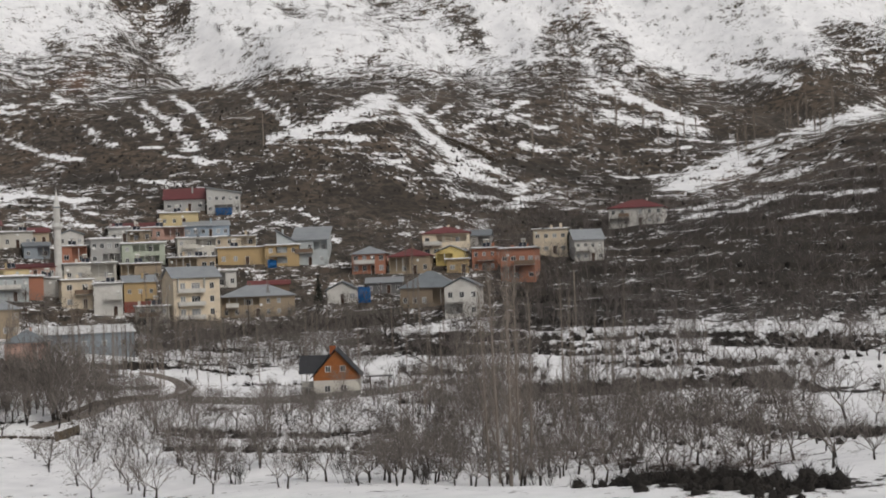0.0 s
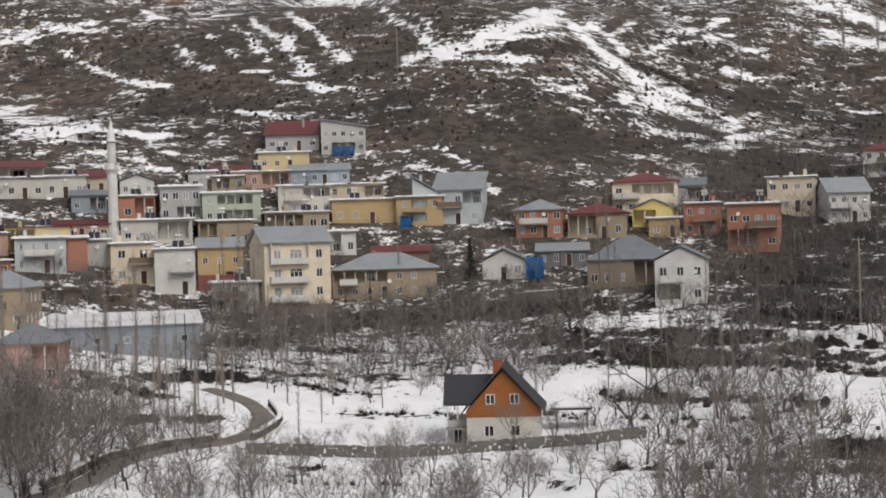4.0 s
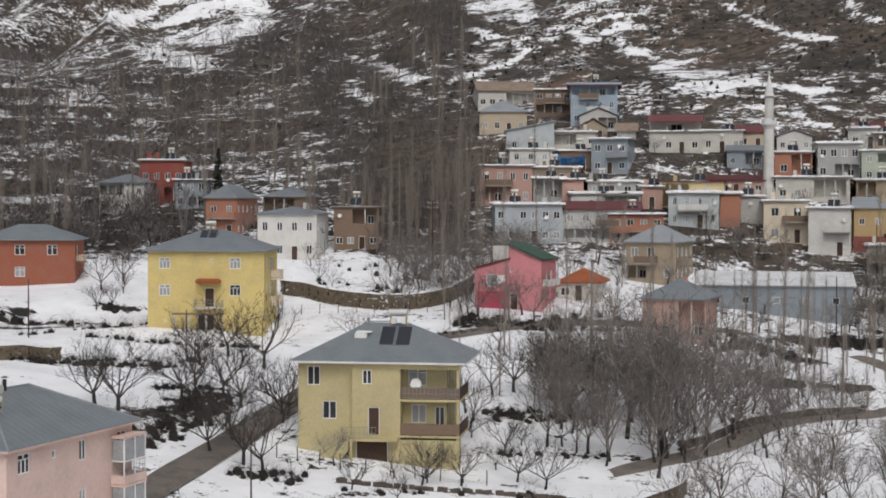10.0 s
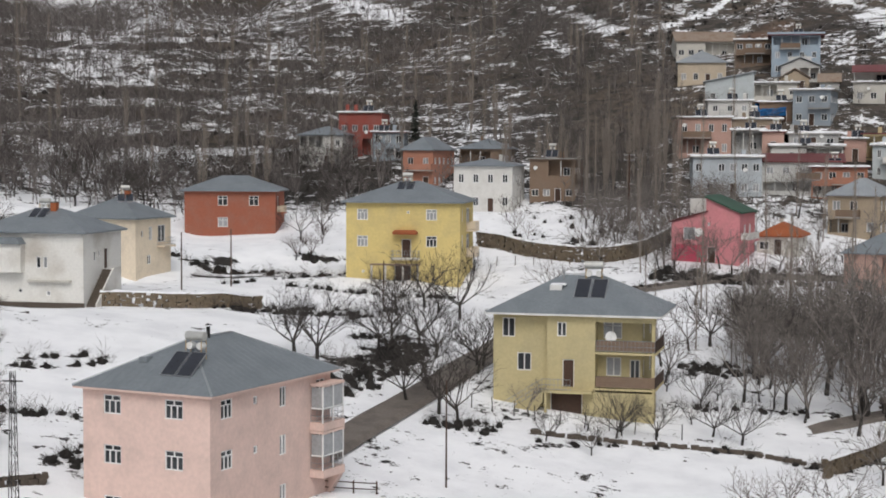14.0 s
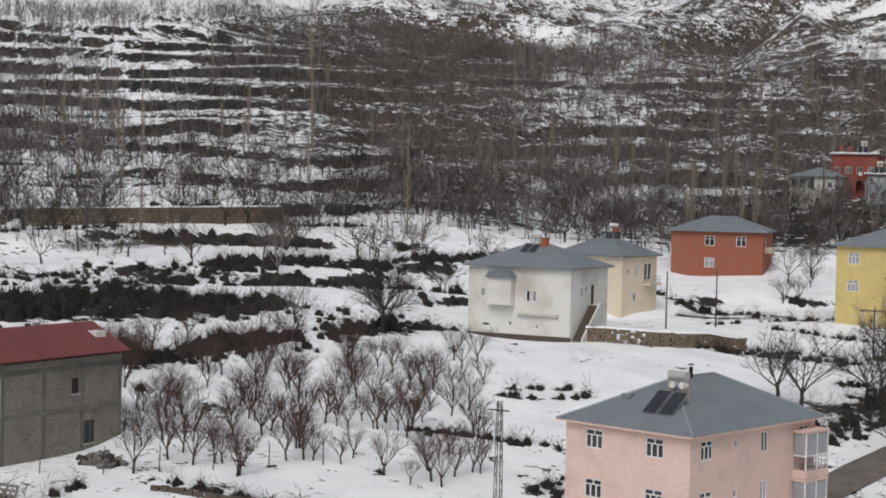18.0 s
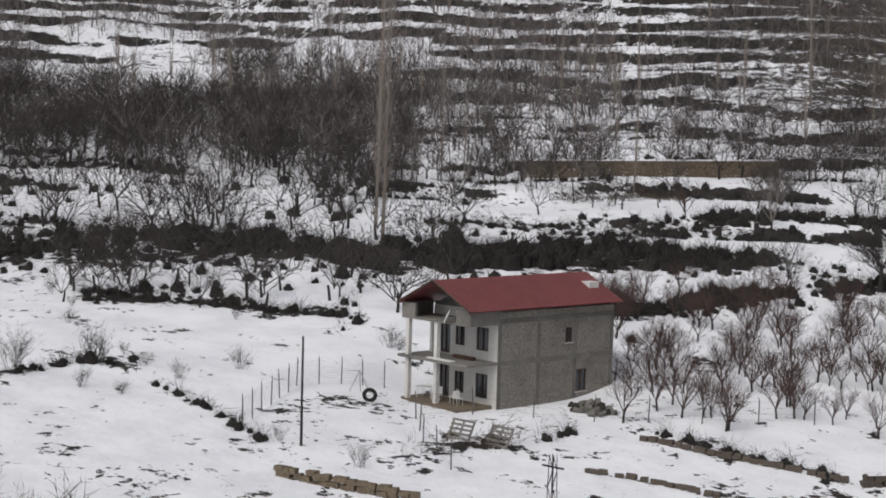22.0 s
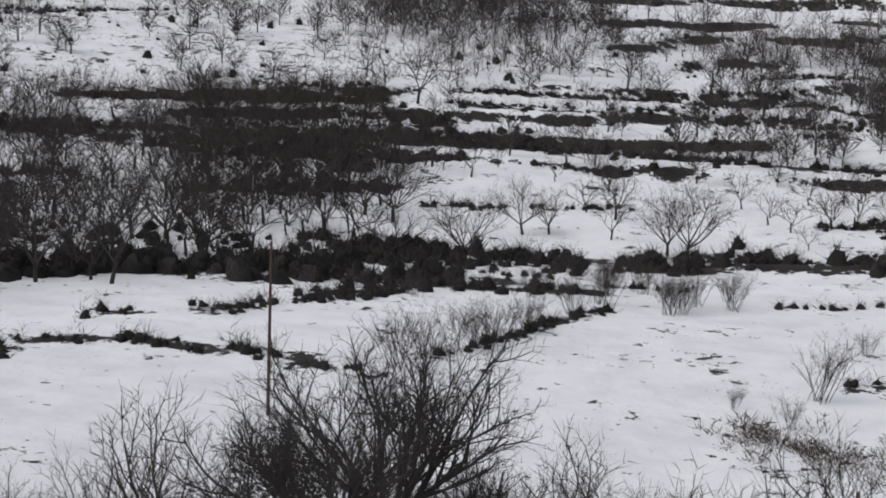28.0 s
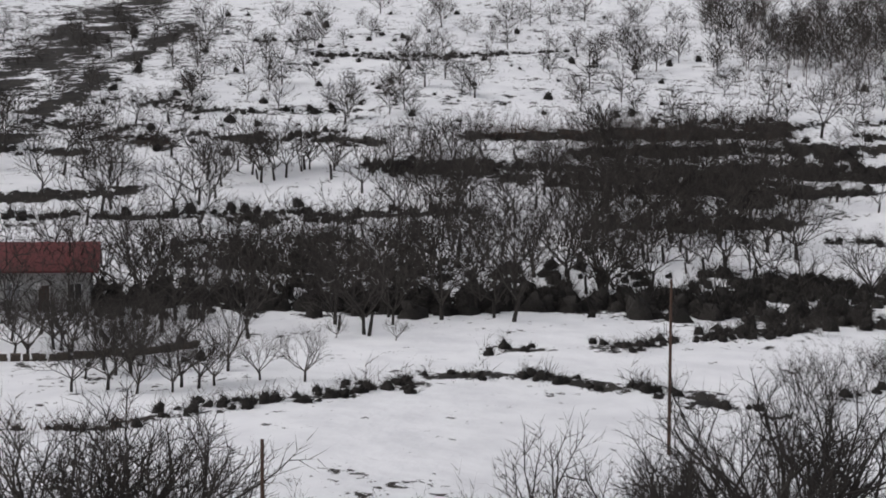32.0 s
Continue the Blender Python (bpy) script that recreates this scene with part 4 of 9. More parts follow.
hedge("b", 1.2, 0.9, (-149.7, 74.1), (-150.9, 88.8), (-150.7, 95.8))
hedge("b", 1.8, 1.4, (-133.8, 62.9), (-133.3, 75.5), (-127.8, 84.5), (-121.3, 86.3))
hedge("b", 0.9, 0.7, (-148.4, 98.0), (-154.7, 130.4))
hedge("b", 0.8, 0.5, (-130.7, 33.8), (-124.3, 39.8), (-119.2, 46.4), (-114.7, 52.1))
hedge("b", 0.8, 0.6, (-112.0, 73.7), (-110.9, 84.8), (-109.9, 90.0))
hedge("b", 0.9, 0.7, (-308.7, 170.6), (-293.1, 192.0), (-276.9, 212.1))
hedge("b", 1.1, 0.8, (-292.4, 141.5), (-277.6, 168.8), (-258.7, 202.4))
hedge("b", 1.0, 0.8, (-264.5, 128.1), (-266.6, 150.1), (-253.5, 166.4))
hedge("b", 0.9, 0.7, (-193.4, 135.0), (-178.4, 142.2), (-173.8, 157.1))
hedge("b", 1.6, 1.2, (-142.9, 106.5), (-142.6, 116.7), (-140.3, 127.0), (-128.2, 128.4))
hedge("b", 1.0, 0.8, (-111.9, 83.4), (-109.9, 87.0))
hedge("b", 1.4, 1.1, (-155.4, 124.6), (-148.7, 134.5), (-155.3, 158.7))
hedge("b", 0.8, 0.4, (-85.0, 79.8), (-81.5, 83.7), (-76.7, 86.7))
hedge("b", 0.8, 0.5, (-88.5, 93.2), (-86.3, 96.1), (-84.8, 101.2))
hedge("b", 1.4, 1.0, (-71.3, 109.0), (-70.9, 113.4), (-71.6, 119.8))
hedge("b", 0.8, 0.5, (-98.9, 126.5), (-92.4, 131.7), (-84.5, 139.0))
hedge("b", 0.8, 0.5, (-108.8, 145.2), (-106.1, 151.2), (-102.2, 162.8))
hedge("b", 0.8, 0.4, (-79.0, 59.0), (-76.2, 61.3), (-72.5, 63.3))
hedge("b", 0.8, 0.5, (-60.8, 107.8), (-56.2, 111.5))
hedge("b", 1.1, 0.8, (-72.1, 79.9), (-68.8, 79.0))
hedge("b", 0.8, 0.3, (-52.2, 109.5), (-45.1, 114.4), (-39.3, 116.8), (-31.7, 115.4))
hedge("b", 0.8, 0.4, (-61.0, 108.0), (-55.4, 109.2))
hedge("b", 1.2, 0.9, (-68.3, 108.2), (-69.0, 114.6), (-70.3, 122.4))
hedge("b", 0.8, 0.5, (-50.8, 139.6), (-46.2, 145.0))
hedge("b", 0.8, 0.4, (-48.2, 127.1), (-41.5, 130.4), (-36.1, 133.2))
hedge("b", 0.8, 0.6, (-70.5, 169.8), (-63.3, 177.5), (-52.2, 184.6))
hedge("b", 0.8, 0.6, (-101.4, 127.7), (-92.2, 131.9), (-84.3, 137.9))
hedge("b", 1.0, 0.7, (-26.6, 207.9), (-18.3, 203.7), (-12.0, 202.9), (-8.3, 197.2))
hedge("b", 0.8, 0.6, (-9.7, 184.8), (-3.4, 183.8), (3.4, 183.0))
hedge("b", 0.8, 0.4, (-51.2, 139.1), (-46.7, 142.7))
hedge("b", 0.8, 0.5, (-15.5, 153.5), (-10.2, 153.6))
hedge("b", 0.8, 0.6, (11.1, 181.1), (17.8, 176.9))
hedge("b", 1.0, 0.8, (19.8, 217.8), (27.2, 211.7), (38.7, 204.6), (43.4, 200.8))
hedge("b", 0.8, 0.6, (22.1, 204.8), (30.8, 198.1), (36.2, 195.0))
hedge("b", 0.8, 0.6, (19.2, 173.6), (27.1, 167.9), (35.2, 163.3))
hedge("b", 0.8, 0.5, (-15.7, 148.0), (-8.5, 146.6), (-1.4, 142.7))
hedge("b", 0.8, 0.6, (-16.8, 217.1), (-7.8, 217.6), (-1.8, 216.3))
hedge("b", 1.4, 1.1, (26.6, 202.9), (43.2, 192.9), (58.0, 180.6), (66.5, 177.9))
hedge("b", 1.7, 1.3, (20.8, 190.0), (28.6, 181.9))
hedge("b", 1.5, 1.2, (17.0, 146.4), (30.0, 136.5), (42.9, 132.8), (54.2, 134.1))
hedge("b", 0.9, 0.7, (22.3, 87.4), (30.9, 91.4), (37.4, 85.4))
hedge("b", 2.2, 1.7, (42.8, 218.1), (59.7, 206.7), (72.7, 199.7))
hedge("b", 2.0, 1.5, (50.8, 235.4), (64.7, 228.5), (78.9, 221.6))
hedge("r", 1.5, 1.3, (-83.6, 42.6), (-83.2, 45.0), (-82.4, 47.7))
hedge("r", 1.2, 1.1, (-83.4, 43.2), (-82.8, 46.8))
hedge("s", 3.5, 0.9, (-168.8, 102.4), (-168.9, 111.4), (-169.1, 119.9))
hedge("s", 5.0, 1.5, (49.8, 388.4), (58.3, 387.3), (67.0, 383.0))


DRIFTS = []


def drift(width, *points):
    """A tongue of old snow on the hillsides, drawn in their elevation: x across, z up."""
    DRIFTS.append((width, points))


drift(0.9, (-122, 73), (-121, 76), (-117, 77), (-108, 78))
drift(1.2, (-122, 74), (-115, 70), (-113, 74), (-106, 74))
drift(1.3, (-110, 71), (-105, 67), (-100, 65))
drift(0.8, (-98, 64), (-91, 63), (-88, 63))
drift(1.2, (-94, 61), (-82, 58), (-75, 58))
drift(1.0, (-81, 54), (-73, 54), (-66, 54))
drift(0.7, (-66, 54), (-58, 53), (-51, 53))
drift(0.4, (-54, 51), (-50, 49), (-47, 49))
drift(0.5, (-55, 47), (-50, 45), (-46, 45))
drift(0.8, (-89, 80), (-85, 77), (-70, 71), (-62, 67), (-57, 67))
drift(0.7, (-59, 80), (-54, 75), (-48, 71), (-44, 69))
drift(1.1, (-105, 84), (-100, 87), (-92, 89), (-84, 90))
drift(0.7, (-100, 84), (-91, 87), (-79, 87))
drift(0.5, (-88, 84), (-76, 84))
drift(1.1, (-78, 90), (-72, 89), (-69, 92))
drift(0.8, (-74, 95), (-66, 90))
drift(0.7, (-52, 83), (-47, 79))
drift(1.0, (-49, 90), (-40, 80), (-35, 74))
drift(0.7, (-46, 77), (-41, 73))
drift(1.5, (-44, 92), (-31, 78), (-26, 70), (-22, 65))
drift(1.2, (-36, 97), (-29, 88), (-20, 76), (-17, 73))
drift(0.6, (-41, 70), (-35, 70), (-29, 66), (-25, 66))
drift(0.6, (-61, 91), (-56, 96), (-49, 95))
drift(0.6, (-47, 63), (-43, 59))
drift(0.4, (-39, 59), (-31, 58))
drift(0.5, (-21, 64), (-16, 65), (-8, 62))
drift(1.9, (-135, 97), (-127, 92), (-120, 86))
drift(1.3, (-132, 91), (-122, 84))
drift(1.2, (-8, 93), (-3, 83), (3, 76))
drift(0.7, (-2, 92), (3, 80))
drift(1.3, (-3, 71), (4, 73), (11, 75), (18, 78), (25, 85), (31, 91))
drift(2.9, (5, 72), (15, 77), (27, 82), (38, 90))
drift(1.1, (5, 71), (15, 71), (28, 70))
drift(0.8, (10, 73), (20, 76), (36, 79))
drift(2.0, (39, 88), (42, 79), (46, 72), (50, 67), (54, 64))
drift(1.2, (45, 85), (50, 78), (52, 72))
drift(1.1, (54, 64), (61, 62), (66, 58), (71, 54))
drift(1.5, (45, 60), (53, 59), (59, 56), (65, 53), (69, 53))
drift(0.6, (10, 69), (17, 67), (23, 62), (33, 60), (38, 59))
drift(0.6, (24, 63), (31, 62), (37, 62))
drift(0.4, (49, 52), (57, 51), (60, 50), (63, 47))
drift(0.7, (64, 48), (68, 50), (76, 51))
drift(0.9, (49, 81), (57, 86))
drift(0.4, (56, 75), (68, 81))
drift(1.0, (73, 84), (89, 90))
drift(0.9, (76, 81), (90, 84))
drift(1.5, (83, 78), (91, 76))
drift(1.2, (77, 70), (87, 67))
drift(0.5, (3, 49), (7, 46), (10, 45))
drift(0.5, (-3, 47), (1, 45), (4, 43))
drift(0.6, (-2, 44), (6, 42), (14, 39))
drift(3.9, (-170, 93), (-160, 86), (-147, 82))
drift(1.9, (-159, 89), (-139, 78))
drift(0.9, (-158, 77), (-145, 74))
drift(0.5, (-148, 73), (-132, 71))
drift(0.5, (-145, 70), (-137, 69))
drift(1.0, (-135, 58), (-132, 60), (-130, 63), (-129, 66))
drift(0.5, (-176, 80), (-164, 73), (-148, 64), (-140, 61))
drift(0.7, (-190, 74), (-178, 74))
drift(0.9, (-182, 68), (-173, 67))
drift(1.5, (-172, 67), (-157, 62), (-144, 58))
drift(1.1, (-163, 59), (-150, 54), (-145, 52))
drift(0.9, (-191, 63), (-191, 64))
drift(0.4, (-156, 49), (-153, 49))
drift(1.4, (-286, 81), (-289, 88), (-293, 97), (-277, 99), (-265, 100))
drift(1.3, (-369, 99), (-291, 90))
drift(0.8, (-255, 71), (-249, 74), (-230, 69))
drift(4.1, (-280, 89), (-266, 95), (-259, 97))
drift(3.3, (-269, 82), (-254, 83), (-244, 80))
drift(2.9, (-259, 97), (-248, 90), (-240, 85))
drift(1.6, (-258, 79), (-206, 63))
drift(3.0, (112, 51), (139, 61), (161, 69), (191, 78), (212, 83))
drift(0.7, (105, 44), (122, 46), (132, 47), (147, 46))
drift(0.6, (102, 41), (117, 43), (130, 46))
drift(0.7, (134, 52), (145, 55), (157, 59), (157, 54))
drift(0.5, (122, 40), (131, 41), (143, 41))
drift(0.7, (105, 58), (122, 58))
drift(0.6, (112, 68), (136, 68))
drift(0.5, (94, 29), (111, 28))
drift(0.5, (74, 26), (84, 25))
drift(3.0, (115, 97), (124, 91), (135, 83), (146, 80))
drift(3.6, (113, 83), (131, 78), (144, 76))
drift(2.4, (125, 114), (122, 97), (127, 89))
drift(2.8, (160, 115), (175, 108), (187, 105), (190, 96))
drift(0.7, (124, 72), (152, 71))


SCRUB_AND_SHADOW = []


def scrub_and_shadow(width, *points):
    """Dark gullies and rocky faces with scrub, and painted shadows, on the hillsides, drawn like the drifts."""
    SCRUB_AND_SHADOW.append((width, points))


scrub_and_shadow(4.3, (-58, 62), (-42, 58), (-31, 54), (-25, 57))
# a rock's shadow, painted as dark ground
scrub_and_shadow(3.4, (-89, 74), (-86, 76))
scrub_and_shadow(2.8, (-98, 60), (-82, 52), (-82, 48))
scrub_and_shadow(3.4, (-11, 56), (-4, 57), (4, 53))
scrub_and_shadow(2.6, (-18, 59), (-2, 61), (21, 59), (44, 55), (60, 51))
scrub_and_shadow(2.4, (5, 80), (15, 85))
scrub_and_shadow(3.5, (73, 62), (82, 58))
# the shadow line below the crest, painted as dark ground
scrub_and_shadow(1.7, (15, 74), (29, 73), (38, 73))
scrub_and_shadow(2.8, (-112, 63), (-111, 67), (-102, 61))
scrub_and_shadow(2.0, (-46, 51), (-36, 53), (-24, 54))
scrub_and_shadow(2.0, (14, 51), (30, 49), (47, 47))
scrub_and_shadow(3.6, (-174, 87), (-160, 79), (-144, 66))
scrub_and_shadow(3.1, (-175, 63), (-154, 54), (-141, 53))
scrub_and_shadow(5.1, (-251, 97), (-233, 84), (-203, 71))
scrub_and_shadow(2.8, (-167, 70), (-147, 61))
scrub_and_shadow(5.0, (-232, 63), (-206, 58), (-192, 61))
scrub_and_shadow(3.6, (-212, 83), (-193, 73), (-184, 63))
scrub_and_shadow(6.2, (87, 61), (93, 52), (105, 54))
scrub_and_shadow(4.6, (123, 74), (143, 72), (161, 75))
scrub_and_shadow(4.0, (111, 74), (117, 65))
scrub_and_shadow(3.2, (102, 36), (116, 33), (132, 32))


def drift_depth(x, z, lines):
    """1 along the drawn lines, falling to 0 at their sides."""
    out = np.zeros_like(x)
    for width, pts in lines:
        for (x0, z0), (x1, z1) in zip(pts, pts[1:]):
            m = 2.5 * width
            near = (x > min(x0, x1) - m) & (x < max(x0, x1) + m) & (z > min(z0, z1) - m) & (z < max(z0, z1) + m)
            if not near.any():
                continue
            px, pz = x[near], z[near]
            dx, dz = x1 - x0, z1 - z0
            u = np.clip(((px - x0) * dx + (pz - z0) * dz) / (dx * dx + dz * dz + 1e-6), 0, 1)
            out[near] = np.maximum(out[near], np.exp(-(((px - x0 - u * dx) ** 2 + (pz - z0 - u * dz) ** 2) / width ** 2)))
    return out


def bank_depth(x, y):
    """1 on the line of a scrubby bank, falling to 0 at its sides."""
    out = np.zeros_like(x)
    for kind, width, height, pts in HEDGES:
        if kind == "s":
            continue
        for (x0, y0), (x1, y1) in zip(pts, pts[1:]):
            m = 2.2 * width
            near = (x > min(x0, x1) - m) & (x < max(x0, x1) + m) & (y > min(y0, y1) - m) & (y < max(y0, y1) + m)
            if not near.any():
                continue
            px, py = x[near], y[near]
            dx, dy = x1 - x0, y1 - y0
            u = np.clip(((px - x0) * dx + (py - y0) * dy) / (dx * dx + dy * dy + 1e-6), 0, 1)
            d = np.hypot(px - x0 - u * dx, py - y0 - u * dy)
            out[near] = np.maximum(out[near], np.exp(-(d / (0.78 * width)) ** 2) * min(1.0, 0.2 + 0.42 * height))
    return out


def snow_cover(x, y, z, slope, bank, tongue):
    """How far snow lies: 0 bare, 1 white. Steep banks, scrub slopes and the hill over the village have shed theirs."""
    a, r = polar(x, y)
    n1, n2 = fbm(x, y, 30, 4, 21), fbm(x, y, 6, 4, 22)
    n3 = fbm(x, y, 3.0, 3, 23)
    shed = 1.35 * ramp(slope, 0.30, 0.65) * (1 - ramp(r, 380, 480)) * (1 + 0.9 * n1 + 0.9 * n3)
    c = 1.15 + 0.26 * n1 + 0.30 * n2 - np.maximum(shed, 1.05 * bank * (1 + 1.6 * n2 + 0.9 * n1 + 1.2 * n3))
    village = ramp(r, 222, 245) * (1 - ramp(r, 320, 350)) * (1 - ramp(a, 23, 27)) * ramp(a, -16, -10)
    c = c - 0.9 * village
    edge = ramp(r, 196, 205) * (1 - ramp(r, 232, 240)) * (1 - ramp(a, 5, 20)) * ramp(a, -12, -7)
    c = c - 0.5 * edge
    woods = ramp(r, 225, 270) * (1 - ramp(r, 340, 420)) * ramp(a + 4 * n1, 19, 25) * (1 - ramp(a, 33, 42))
    c = c - 0.8 * woods
    c = c - 0.5 * ramp(r, 270, 320) * (1 - ramp(r, 600, 700)) * ramp(a, 33, 39) * (1 - ramp(a, 50, 58))
    c = c - (0.56 - 0.34 * ramp(a, 45, 53)) * ramp(r, 225, 280) * (1 - ramp(r, 500, 560)) * ramp(a, 40, 46) * (1 - ramp(a, 78, 88))
    c = c - 0.35 * ramp(r, 238, 250) * (1 - ramp(r, 260, 300)) * ramp(a, 28, 33) * (1 - ramp(a, 44, 50))
    slope_right = ramp(r, 205, 225) * (1 - ramp(r, 335, 380)) * (1 - ramp(a, -13, -9))
    c = c - 1.15 * slope_right
    c = c - 0.22 * ramp(r, 185, 225) * (1 - ramp(r, 330, 380)) * ramp(a, 92, 100)
    c = c - 0.22 * ramp(a + 0.05 * (r - 260), 117.5, 121) * ramp(r, 205, 235)
    c = c - ramp(r, 560, 640) * ramp(a, 26, 36) * np.maximum(0, 0.35 + 1.7 * fbm(r * np.radians(a) + 0.8 * z, (z - 0.4 * r * np.radians(a)) * 0.3, 22, 4, 52))
    # the far hillsides: bare rocky faces below, old snow on the upper slopes, tongues and streaks between
    hill = ramp(r, 322, 352) * (1 - ramp(a, 32, 42))
    u = r * np.radians(a)
    v = z + 4 * fbm(x, y, 90, 3, 44)
    patch = fbm(u, v * 1.6, 60, 3, 41)
    up = ramp(v, 96, 124)
    bare = 0.90 - 1.35 * up * (1 - ramp(a, 14, 24)) - 0.35 * patch - 0.35 * fbm(u + 0.9 * v, (v - 0.5 * u) * 0.30, 11, 4, 40)
    bare = bare + up * (0.85 * ramp(patch, -0.02, 0.28) - 0.9 * fbm(u - 0.7 * v, (v + 0.5 * u) * 0.35, 16, 4, 47))
    c = c + hill * (0.98 - c) - hill * bare
    c = np.maximum(c, -0.35) + 0.92 * tongue * (1 + 1.0 * n2 + 0.9 * n3)
    return np.clip(c, -0.35, 1.2), hill


def build_ground():
    az = np.concatenate([np.arange(-180, -38, 4.0), np.arange(-38, -22, 0.32), np.arange(-22, 42, 0.22), np.arange(42, 129, 0.32), np.arange(129, 180, 4.0)])
    r = np.concatenate([np.linspace(0.5, 60, 14)[:-1], np.geomspace(60, 320, 280)[:-1], np.geomspace(320, 640, 200)[:-1], np.geomspace(640, 1300, 60)[:-1], np.geomspace(1300, 4500, 14)])
    A, R = np.meshgrid(np.radians(az), r, indexing="ij")
    X, Y = -np.sin(A) * R, np.cos(A) * R
    bank = bank_depth(X, Y)
    Z = ground_height(X, Y) + 0.10 * bank * (0.7 + 0.6 * fbm(X, Y, 4, 2, 61))
    na, nr = len(az), len(r)
    idx = np.arange(na * nr).reshape(na, nr)
    i0, i1 = idx, np.roll(idx, -1, axis=0)
    quads = np.stack([i0[:, :-1], i1[:, :-1], i1[:, 1:], i0[:, 1:]], -1).reshape(-1, 4)
    co = np.stack([X, Y, Z], -1).reshape(-1, 3)
    me = bpy.data.meshes.new("ground")
    me.vertices.add(len(co))
    me.vertices.foreach_set("co", co.ravel())
    me.loops.add(quads.size)
    me.loops.foreach_set("vertex_index", quads[:, ::-1].ravel())
    me.polygons.add(len(quads))
    me.polygons.foreach_set("loop_start", np.arange(0, quads.size, 4))
    me.update(calc_edges=True)
    me.polygons.foreach_set("use_smooth", np.ones(len(quads), bool))
    e = 0.5
    gx = (ground_height(X + e, Y) - ground_height(X - e, Y)) / (2 * e)
    gy = (ground_height(X, Y + e) - ground_height(X, Y - e)) / (2 * e)
    slope = np.hypot(gx, gy)
    XD, ZD = X + 1.2 * fbm(X, Z, 9, 3, 62), Z + 1.2 * fbm(X, Z, 7, 3, 63)
    # scrub and painted shadow both darken the earth and thin the snow
    gully = drift_depth(X + 5 * fbm(X, Z, 16, 3, 64), Z + 5 * fbm(X, Z, 14, 3, 65), SCRUB_AND_SHADOW) * ramp(R, 290, 330)
    cover, dry = snow_cover(X, Y, Z, slope, bank, drift_depth(XD, ZD, DRIFTS) * ramp(R, 250, 300) * (1 - 0.3 * gully) - 0.2 * gully)
    deg = np.degrees(A)
    slopes_dry = ramp(R, 225, 250) * (1 - ramp(deg, 20, 26) * (1 - 0.75 * ramp(R, 250, 290) * (1 - ramp(deg, 46, 54)))) * (1 - 0.75 * (1 - ramp(deg, -14, -10)) * (1 - ramp(R, 320, 345)))
    for name, val in (("cover", cover), ("dry", np.maximum(dry, slopes_dry) * (1 - 0.6 * gully))):
        at = me.attributes.new(name, "FLOAT", "POINT")
        at.data.foreach_set("value", val.ravel().astype(np.float32))
    return me


